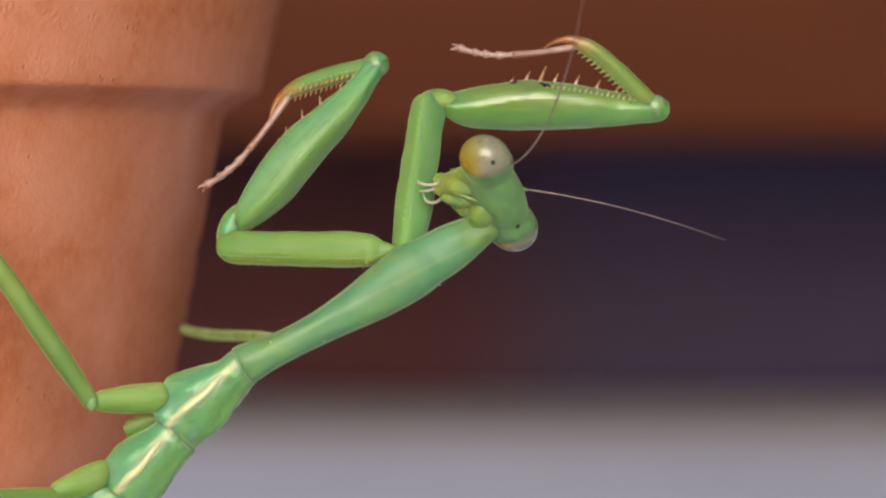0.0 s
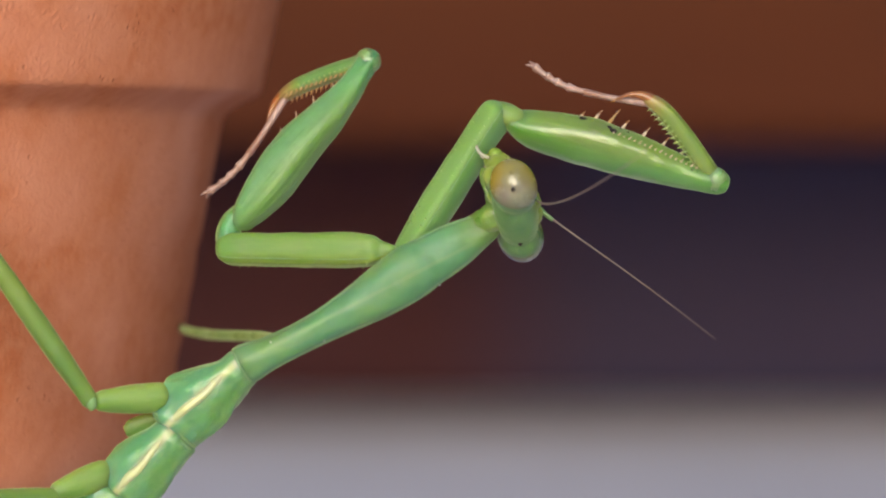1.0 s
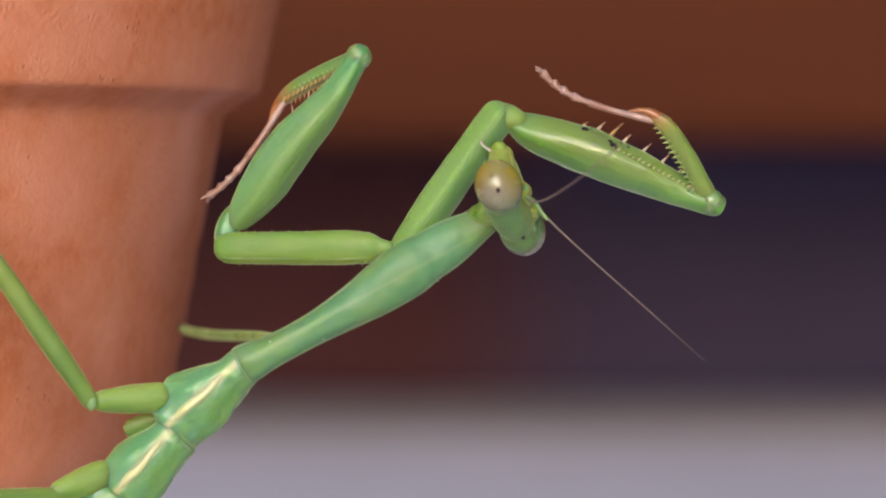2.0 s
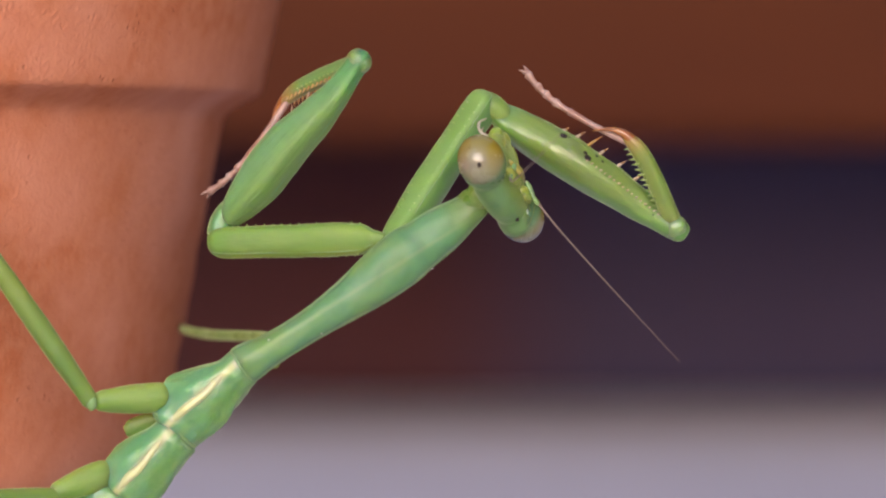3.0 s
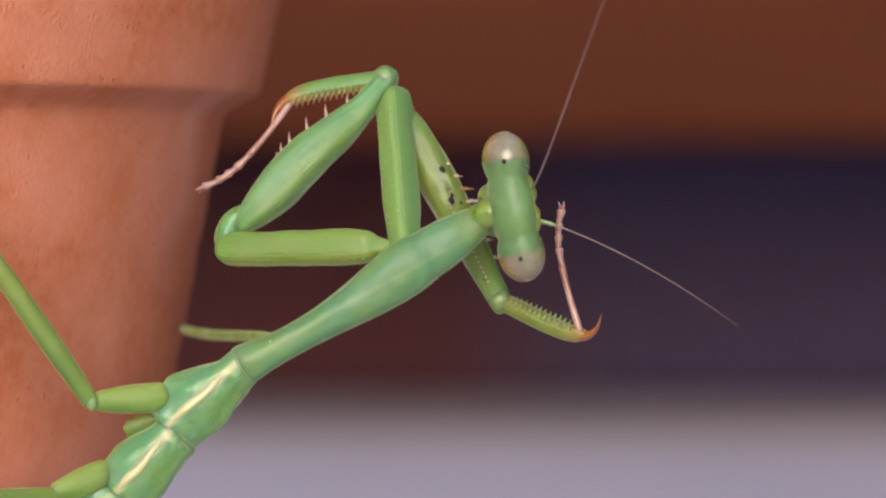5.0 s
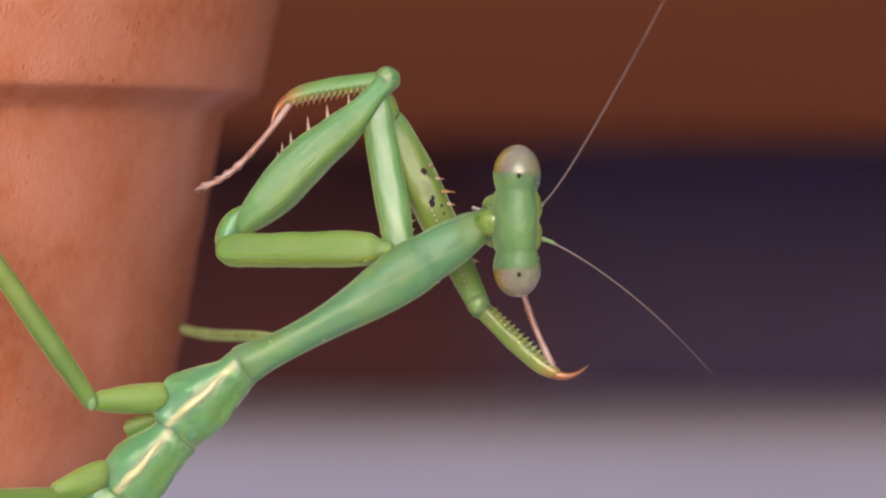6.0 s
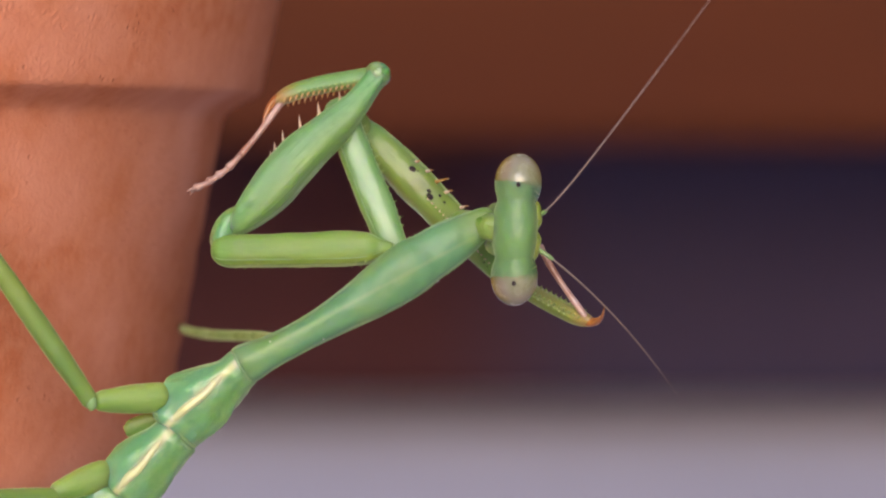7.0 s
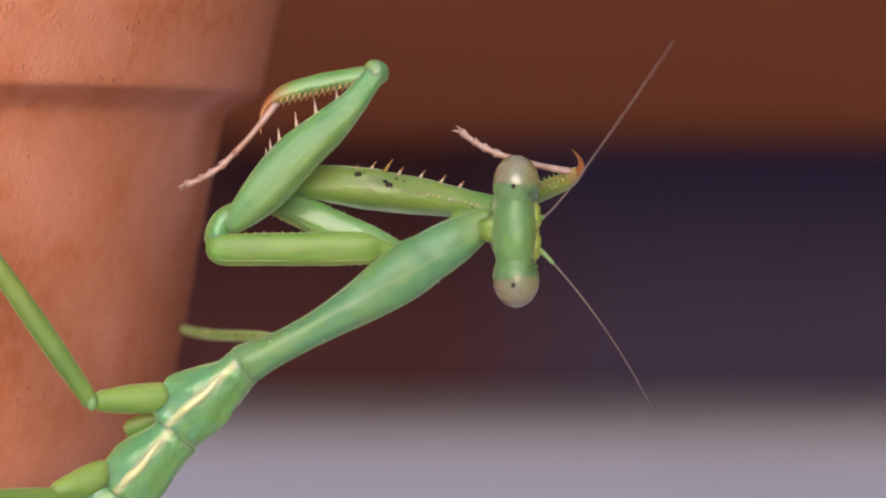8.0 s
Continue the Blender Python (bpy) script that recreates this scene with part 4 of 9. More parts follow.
    walk(left_coxa, [
        (0.0, limb((-3, 0.8, -0.02), (-12.06, 3.44, 0.16), (0.15, 0.19, 0.97))),
        (0.2, limb((-2.85, 0.8, -0.21), (-11.99, 3.15, 0.02), (0.14, 0.18, 0.97))),
        (0.4, limb((-2.85, 0.8, -0.21), (-12.04, 2.94, 0.07), (0.14, 0.16, 0.98))),
        (0.6, limb((-2.9, 0.8, -0.15), (-12.07, 3.06, 0.07), (0.14, 0.16, 0.98))),
        (0.8, limb((-2.91, 0.8, -0.13), (-12.09, 3.05, 0.07), (0.14, 0.16, 0.98))),
        (1.0, limb((-2.99, 0.8, -0.03), (-12.11, 3.28, 0.07), (0.13, 0.18, 0.98))),
        (1.2, limb((-3.02, 0.8, 0.01), (-12.12, 3.35, 0.07), (0.13, 0.18, 0.98))),
        (1.4, limb((-3.03, 0.8, 0.03), (-12.13, 3.39, 0.07), (0.13, 0.17, 0.98))),
        (1.6, limb((-3.04, 0.8, 0.04), (-12.14, 3.39, 0.07), (0.1, 0.07, 0.99))),
        (1.8, limb((-3.06, 0.8, 0.06), (-12.16, 3.39, 0.08), (0.1, 0.06, 0.99))),
        (2.0, limb((-3.12, 0.8, 0.13), (-12.21, 3.41, 0.14), (0.09, 0.04, 1))),
        (2.2, limb((-3.21, 0.8, 0.24), (-12.3, 3.44, 0.23), (0.08, 0.01, 1))),
        (2.4, limb((-3.32, 0.8, 0.36), (-12.39, 3.48, 0.33), (0.07, -0.01, 1))),
        (2.6, limb((-3.42, 0.8, 0.48), (-12.48, 3.53, 0.41), (0.06, -0.02, 1))),
        (2.8, limb((-3.5, 0.8, 0.57), (-12.55, 3.58, 0.44), (0.05, -0.03, 1))),
        (3.0, limb((-3.56, 0.8, 0.63), (-12.61, 3.6, 0.44), (0.05, -0.02, 1))),
        (3.2, limb((-3.64, 0.8, 0.72), (-12.64, 3.76, 0.44), (0.06, 0.04, 1))),
        (3.4, limb((-3.64, 0.8, 0.72), (-12.64, 3.76, 0.41), (0.13, 0.26, 0.96))),
        (3.6, limb((-3.58, 0.8, 0.66), (-12.64, 3.61, 0.35), (0.12, 0.26, 0.96))),
        (3.8, limb((-3.54, 0.8, 0.61), (-12.62, 3.51, 0.32), (0.12, 0.25, 0.96))),
        (4.0, limb((-3.49, 0.8, 0.56), (-12.6, 3.42, 0.3), (0.12, 0.24, 0.96))),
        (4.2, limb((-3.46, 0.8, 0.52), (-12.56, 3.43, 0.3), (0.12, 0.24, 0.96))),
        (4.4, limb((-3.39, 0.8, 0.45), (-12.49, 3.45, 0.3), (0.13, 0.24, 0.96))),
        (4.6, limb((-3.26, 0.8, 0.3), (-12.28, 3.67, 0.14), (0.14, 0.26, 0.96))),
        (4.8, limb((-3.2, 0.8, 0.23), (-12.21, 3.72, 0.06), (0.14, 0.26, 0.95))),
        (5.0, limb((-3.18, 0.8, 0.21), (-12.19, 3.72, 0.05), (0.14, 0.26, 0.95))),
        (5.2, limb((-3.17, 0.8, 0.2), (-12.18, 3.72, 0.04), (0.14, 0.26, 0.95))),
        (5.4, limb((-3.17, 0.8, 0.19), (-12.18, 3.71, 0.03), (0.14, 0.26, 0.95))),
        (5.6, limb((-3.15, 0.8, 0.17), (-12.17, 3.7, 0.03), (0.14, 0.26, 0.96))),
        (5.8, limb((-3.13, 0.8, 0.15), (-12.16, 3.66, 0.02), (0.14, 0.26, 0.96))),
        (6.0, limb((-3.07, 0.8, 0.08), (-12.14, 3.52, 0), (0.14, 0.24, 0.96))),
        (6.2, limb((-3.06, 0.8, 0.06), (-12.13, 3.53, -0.03), (0.14, 0.24, 0.96))),
        (6.4, limb((-3.06, 0.8, 0.06), (-12.13, 3.54, -0.04), (0.14, 0.24, 0.96))),
        (6.6, limb((-3.09, 0.8, 0.09), (-12.24, 3.22, -0.01), (0.12, 0.21, 0.97))),
        (6.8, limb((-3.13, 0.8, 0.14), (-12.37, 2.86, 0.02), (0.1, 0.18, 0.98))),
        (7.0, limb((-3.11, 0.8, 0.12), (-12.38, 2.76, -0.06), (0.09, 0.17, 0.98))),
        (7.2, limb((-3.09, 0.8, 0.09), (-12.39, 2.62, -0.13), (0.08, 0.16, 0.98))),
        (7.4, limb((-3.06, 0.8, 0.06), (-12.45, 2.07, -0.07), (0.08, 0.11, 0.99))),
        (7.6, limb((-3.07, 0.8, 0.07), (-12.54, 0.8, 0.01), (0.07, 0, 1))),
        (7.8, limb((-3.08, 0.8, 0.08), (-12.55, 0.8, 0.04), (0.07, 0, 1))),
        (8.0, limb((-3.09, 0.8, 0.1), (-12.56, 0.8, 0.06), (0.07, 0, 1))),
    ])
    walk(left_femur, [
        (0.0, limb((-12.06, 3.44, 0.76), (-3.77, 3.41, 10.27), (-0.68, 0.4, 0.61))),
        (0.2, limb((-11.99, 3.15, 0.62), (-3.63, 3.13, 10.07), (-0.69, 0.36, 0.63))),
        (0.4, limb((-12.04, 2.94, 0.67), (-3.79, 3.06, 10.21), (-0.69, 0.39, 0.62))),
        (0.6, limb((-12.07, 3.06, 0.67), (-3.95, 3.66, 10.31), (-0.69, 0.41, 0.6))),
        (0.8, limb((-12.09, 3.05, 0.67), (-4.08, 3.77, 10.39), (-0.69, 0.43, 0.58))),
        (1.0, limb((-12.11, 3.28, 0.67), (-4.23, 4.07, 10.49), (-0.69, 0.44, 0.58))),
        (1.2, limb((-12.12, 3.35, 0.67), (-4.37, 4.36, 10.57), (-0.68, 0.46, 0.56))),
        (1.4, limb((-12.13, 3.39, 0.67), (-4.52, 4.62, 10.66), (-0.68, 0.5, 0.54))),
        (1.6, limb((-12.14, 3.39, 0.67), (-4.6, 1.27, 10.56), (-0.64, 0.47, 0.6))),
        (1.8, limb((-12.16, 3.39, 0.68), (-4.65, 1.23, 10.59), (-0.63, 0.48, 0.61))),
        (2.0, limb((-12.21, 3.41, 0.74), (-4.7, 1, 10.58), (-0.62, 0.47, 0.63))),
        (2.2, limb((-12.3, 3.44, 0.83), (-4.73, 0.8, 10.57), (-0.59, 0.47, 0.66))),
        (2.4, limb((-12.39, 3.48, 0.93), (-4.76, 0.56, 10.55), (-0.57, 0.47, 0.68))),
        (2.6, limb((-12.48, 3.53, 1.01), (-4.8, 0.39, 10.51), (-0.54, 0.47, 0.7))),
        (2.8, limb((-12.55, 3.58, 1.04), (-4.82, 0.34, 10.47), (-0.52, 0.48, 0.7))),
        (3.0, limb((-12.61, 3.6, 1.04), (-4.69, 0.3, 10.29), (-0.51, 0.46, 0.72))),
        (3.2, limb((-12.64, 3.76, 1.04), (-4.3, 0.63, 9.97), (-0.54, 0.43, 0.73))),
        (3.4, limb((-12.64, 3.76, 1.01), (-3.98, 5.68, 9.98), (-0.64, 0.44, 0.64))),
        (3.6, limb((-12.64, 3.61, 0.95), (-3.8, 5.16, 9.82), (-0.65, 0.39, 0.66))),
        (3.8, limb((-12.62, 3.51, 0.92), (-3.75, 4.39, 9.85), (-0.64, 0.4, 0.65))),
        (4.0, limb((-12.6, 3.42, 0.9), (-3.71, 3.42, 9.85), (-0.64, 0.42, 0.65))),
        (4.2, limb((-12.56, 3.43, 0.9), (-3.66, 3.43, 9.84), (-0.64, 0.37, 0.67))),
        (4.4, limb((-12.49, 3.45, 0.9), (-3.59, 4.24, 9.81), (-0.66, 0.3, 0.68))),
        (4.6, limb((-12.28, 3.67, 0.74), (-3.38, 4.69, 9.62), (-0.67, 0.25, 0.69))),
        (4.8, limb((-12.21, 3.72, 0.66), (-3.28, 4.49, 9.54), (-0.67, 0.23, 0.7))),
        (5.0, limb((-12.19, 3.72, 0.65), (-3.24, 4.37, 9.52), (-0.68, 0.23, 0.7))),
        (5.2, limb((-12.18, 3.72, 0.64), (-3.21, 4.09, 9.5), (-0.67, 0.22, 0.71))),
        (5.4, limb((-12.18, 3.71, 0.63), (-3.18, 3.71, 9.47), (-0.67, 0.22, 0.71))),
        (5.6, limb((-12.17, 3.7, 0.63), (-3.16, 3.7, 9.46), (-0.67, 0.21, 0.71))),
        (5.8, limb((-12.16, 3.66, 0.62), (-3.14, 3.66, 9.44), (-0.67, 0.21, 0.71))),
        (6.0, limb((-12.14, 3.52, 0.6), (-3.14, 3.52, 9.44), (-0.68, 0.22, 0.7))),
        (6.2, limb((-12.13, 3.53, 0.57), (-3.22, 3.53, 9.5), (-0.68, 0.23, 0.69))),
        (6.4, limb((-12.13, 3.54, 0.56), (-3.3, 3.54, 9.57), (-0.69, 0.23, 0.69))),
        (6.6, limb((-12.24, 3.22, 0.59), (-3.45, 3.22, 9.63), (-0.7, 0.2, 0.69))),
        (6.8, limb((-12.37, 2.86, 0.62), (-3.58, 2.86, 9.67), (-0.71, 0.18, 0.69))),
        (7.0, limb((-12.38, 2.76, 0.54), (-3.67, 2.76, 9.67), (-0.7, 0.24, 0.67))),
        (7.2, limb((-12.39, 2.62, 0.47), (-3.78, 2.62, 9.69), (-0.7, 0.27, 0.66))),
        (7.4, limb((-12.45, 2.07, 0.53), (-3.8, 2.07, 9.71), (-0.71, 0.22, 0.67))),
        (7.6, limb((-12.54, 0.8, 0.61), (-3.8, 0.8, 9.7), (-0.71, 0.18, 0.69))),
        (7.8, limb((-12.55, 0.8, 0.64), (-3.78, 0.8, 9.71), (-0.7, 0.16, 0.69))),
        (8.0, limb((-12.56, 0.8, 0.66), (-3.75, 0.8, 9.69), (-0.71, 0.14, 0.7))),
    ])
    walk(left_tibia, [
        (0.0, limb((-3.77, 3.41, 10.27), (-8.76, 6, 8.99), (-0.02, -0.46, -0.89))),
        (0.2, limb((-3.63, 3.13, 10.07), (-8.74, 5.49, 8.82), (0.02, -0.43, -0.9))),
        (0.4, limb((-3.79, 3.06, 10.21), (-8.79, 5.57, 8.82), (0.01, -0.46, -0.89))),
        (0.6, limb((-3.95, 3.66, 10.31), (-8.87, 6.3, 8.86), (0.01, -0.48, -0.88))),
        (0.8, limb((-4.08, 3.77, 10.39), (-8.94, 6.49, 8.88), (0, -0.49, -0.87))),
        (1.0, limb((-4.23, 4.07, 10.49), (-8.99, 6.9, 8.9), (0, -0.5, -0.87))),
        (1.2, limb((-4.37, 4.36, 10.57), (-9.04, 7.3, 8.89), (-0.01, -0.52, -0.85))),
        (1.4, limb((-4.52, 4.62, 10.66), (-9.08, 7.65, 8.84), (0, -0.54, -0.84))),
        (1.6, limb((-4.6, 1.27, 10.56), (-8.98, 4.51, 8.66), (0.04, -0.5, -0.87))),
        (1.8, limb((-4.65, 1.23, 10.59), (-8.98, 4.5, 8.63), (0.04, -0.5, -0.87))),
        (2.0, limb((-4.7, 1, 10.58), (-8.96, 4.34, 8.61), (0.04, -0.49, -0.87))),
        (2.2, limb((-4.73, 0.8, 10.57), (-8.94, 4.21, 8.6), (0.04, -0.48, -0.87))),
        (2.4, limb((-4.76, 0.56, 10.55), (-8.9, 4.07, 8.58), (0.03, -0.48, -0.88))),
        (2.6, limb((-4.8, 0.39, 10.51), (-8.86, 3.99, 8.57), (0.01, -0.48, -0.88))),
        (2.8, limb((-4.82, 0.34, 10.47), (-8.82, 4.03, 8.57), (-0.01, -0.48, -0.88))),
        (3.0, limb((-4.69, 0.3, 10.29), (-8.74, 4.05, 8.63), (-0.03, -0.45, -0.89))),
        (3.2, limb((-4.3, 0.63, 9.97), (-8.69, 4.15, 8.72), (-0.04, -0.42, -0.91))),
        (3.4, limb((-3.98, 5.68, 9.98), (-8.89, 8.52, 8.96), (-0.07, -0.5, -0.87))),
        (3.6, limb((-3.8, 5.16, 9.82), (-8.91, 7.7, 8.99), (-0.06, -0.46, -0.89))),
        (3.8, limb((-3.75, 4.39, 9.85), (-8.83, 6.96, 8.94), (-0.07, -0.47, -0.88))),
        (4.0, limb((-3.71, 3.42, 9.85), (-8.76, 6.03, 8.87), (-0.07, -0.47, -0.88))),
        (4.2, limb((-3.66, 3.43, 9.84), (-8.79, 5.87, 8.83), (-0.04, -0.45, -0.89))),
        (4.4, limb((-3.59, 4.24, 9.81), (-8.85, 6.37, 8.8), (0.02, -0.4, -0.92))),
        (4.6, limb((-3.38, 4.69, 9.62), (-8.73, 6.62, 8.69), (0.05, -0.34, -0.94))),
        (4.8, limb((-3.28, 4.49, 9.54), (-8.68, 6.3, 8.65), (0.05, -0.32, -0.95))),
        (5.0, limb((-3.24, 4.37, 9.52), (-8.68, 6.09, 8.65), (0.06, -0.31, -0.95))),
        (5.2, limb((-3.21, 4.09, 9.5), (-8.66, 5.74, 8.63), (0.06, -0.3, -0.95))),
        (5.4, limb((-3.18, 3.71, 9.47), (-8.65, 5.33, 8.62), (0.06, -0.3, -0.95))),
        (5.6, limb((-3.16, 3.7, 9.46), (-8.64, 5.28, 8.62), (0.06, -0.29, -0.95))),
        (5.8, limb((-3.14, 3.66, 9.44), (-8.64, 5.19, 8.61), (0.06, -0.29, -0.95))),
        (6.0, limb((-3.14, 3.52, 9.44), (-8.65, 5.02, 8.6), (0.06, -0.3, -0.95))),
        (6.2, limb((-3.22, 3.53, 9.5), (-8.68, 5.13, 8.57), (0.07, -0.3, -0.95))),
        (6.4, limb((-3.3, 3.54, 9.57), (-8.72, 5.22, 8.55), (0.08, -0.31, -0.95))),
        (6.6, limb((-3.45, 3.22, 9.63), (-8.92, 4.68, 8.56), (0.11, -0.28, -0.95))),
        (6.8, limb((-3.58, 2.86, 9.67), (-9.11, 4.1, 8.58), (0.13, -0.25, -0.96))),
        (7.0, limb((-3.67, 2.76, 9.67), (-9.14, 4.24, 8.61), (0.1, -0.32, -0.94))),
        (7.2, limb((-3.78, 2.62, 9.69), (-9.17, 4.36, 8.64), (0.07, -0.35, -0.93))),
        (7.4, limb((-3.8, 2.07, 9.71), (-9.27, 3.54, 8.6), (0.11, -0.3, -0.95))),
        (7.6, limb((-3.8, 0.8, 9.7), (-9.31, 2.04, 8.56), (0.14, -0.25, -0.96))),
        (7.8, limb((-3.78, 0.8, 9.71), (-9.31, 1.95, 8.55), (0.15, -0.23, -0.96))),
        (8.0, limb((-3.75, 0.8, 9.69), (-9.3, 1.88, 8.55), (0.16, -0.2, -0.97))),
    ])
    walk(left_tarsus, [
        (0.0, limb((-8.76, 5.84, 8.67), (-13.74, 5.86, 3.33), (0.6, -0.61, -0.51))),
        (0.2, limb((-8.73, 5.34, 8.5), (-13.68, 5.27, 3.14), (0.63, -0.55, -0.54))),
        (0.4, limb((-8.79, 5.4, 8.5), (-13.62, 5.34, 3.03), (0.63, -0.59, -0.51))),
        (0.6, limb((-8.87, 6.13, 8.54), (-13.63, 6.07, 3), (0.62, -0.61, -0.49))),
        (0.8, limb((-8.93, 6.31, 8.57), (-13.61, 6.25, 2.97), (0.61, -0.63, -0.48))),
        (1.0, limb((-8.99, 6.72, 8.59), (-13.61, 6.67, 2.94), (0.61, -0.64, -0.47))),
        (1.2, limb((-9.04, 7.11, 8.58), (-13.63, 7.06, 2.9), (0.59, -0.67, -0.45))),
        (1.4, limb((-9.08, 7.45, 8.54), (-13.66, 7.41, 2.85), (0.57, -0.71, -0.42))),
        (1.6, limb((-8.97, 4.33, 8.35), (-13.53, 5.2, 2.72), (0.54, -0.74, -0.4))),
        (1.8, limb((-8.97, 4.32, 8.32), (-13.52, 5.28, 2.7), (0.54, -0.75, -0.39))),
        (2.0, limb((-8.94, 4.16, 8.3), (-13.5, 5.12, 2.68), (0.53, -0.75, -0.39))),
        (2.2, limb((-8.92, 4.04, 8.28), (-13.49, 5.04, 2.68), (0.52, -0.76, -0.38))),
        (2.4, limb((-8.89, 3.9, 8.26), (-13.47, 5.1, 2.71), (0.5, -0.74, -0.45))),
        (2.6, limb((-8.85, 3.82, 8.25), (-13.45, 5.38, 2.8), (0.48, -0.71, -0.51))),
        (2.8, limb((-8.82, 3.86, 8.25), (-13.45, 5.61, 2.88), (0.47, -0.71, -0.53))),
        (3.0, limb((-8.75, 3.89, 8.31), (-13.51, 5.25, 2.94), (0.47, -0.74, -0.48))),
        (3.2, limb((-8.71, 4, 8.39), (-13.64, 3.93, 3.01), (0.52, -0.73, -0.44))),
        (3.4, limb((-8.91, 8.34, 8.65), (-14.04, 8.25, 3.45), (0.57, -0.64, -0.52))),
        (3.6, limb((-8.93, 7.54, 8.67), (-14.2, 7.44, 3.62), (0.57, -0.6, -0.56))),
        (3.8, limb((-8.86, 6.8, 8.62), (-14.19, 6.7, 3.64), (0.55, -0.62, -0.55))),
        (4.0, limb((-8.79, 5.86, 8.56), (-14.16, 5.76, 3.62), (0.54, -0.64, -0.55))),
        (4.2, limb((-8.81, 5.7, 8.51), (-14.14, 5.59, 3.52), (0.57, -0.59, -0.57))),
        (4.4, limb((-8.84, 6.23, 8.47), (-14.1, 6.13, 3.41), (0.63, -0.49, -0.61))),
        (4.6, limb((-8.72, 6.49, 8.35), (-13.97, 6.39, 3.28), (0.65, -0.41, -0.63))),
        (4.8, limb((-8.66, 6.19, 8.31), (-13.91, 6.09, 3.24), (0.66, -0.39, -0.64))),
        (5.0, limb((-8.66, 5.98, 8.31), (-13.9, 5.88, 3.23), (0.67, -0.38, -0.64))),
        (5.2, limb((-8.64, 5.63, 8.29), (-13.89, 5.53, 3.22), (0.67, -0.37, -0.65))),
        (5.4, limb((-8.62, 5.22, 8.27), (-13.89, 5.12, 3.22), (0.67, -0.36, -0.65))),
        (5.6, limb((-8.62, 5.17, 8.27), (-13.9, 5.08, 3.23), (0.67, -0.36, -0.65))),
        (5.8, limb((-8.62, 5.09, 8.27), (-13.9, 5, 3.23), (0.67, -0.36, -0.65))),
        (6.0, limb((-8.63, 4.92, 8.25), (-13.91, 4.83, 3.21), (0.67, -0.36, -0.65))),
        (6.2, limb((-8.65, 5.02, 8.23), (-13.92, 4.92, 3.18), (0.67, -0.38, -0.65))),
        (6.4, limb((-8.7, 5.11, 8.21), (-13.95, 5.01, 3.14), (0.67, -0.38, -0.64))),
        (6.6, limb((-8.88, 4.58, 8.21), (-14.1, 4.47, 3.11), (0.68, -0.34, -0.65))),
        (6.8, limb((-9.06, 4.01, 8.23), (-14.27, 3.9, 3.12), (0.69, -0.31, -0.65))),
        (7.0, limb((-9.11, 4.13, 8.27), (-14.29, 4.03, 3.12), (0.67, -0.4, -0.62))),
        (7.2, limb((-9.15, 4.23, 8.3), (-14.31, 4.61, 3.15), (0.66, -0.45, -0.6))),
        (7.4, limb((-9.23, 3.43, 8.26), (-14.39, 4.59, 3.24), (0.68, -0.38, -0.63))),
        (7.6, limb((-9.26, 1.95, 8.21), (-14.46, 3.15, 3.22), (0.69, -0.31, -0.65))),
        (7.8, limb((-9.25, 1.86, 8.21), (-14.56, 2.33, 3.22), (0.68, -0.29, -0.67))),
        (8.0, limb((-9.24, 1.81, 8.2), (-14.67, 1.68, 3.32), (0.67, -0.25, -0.7))),
    ])
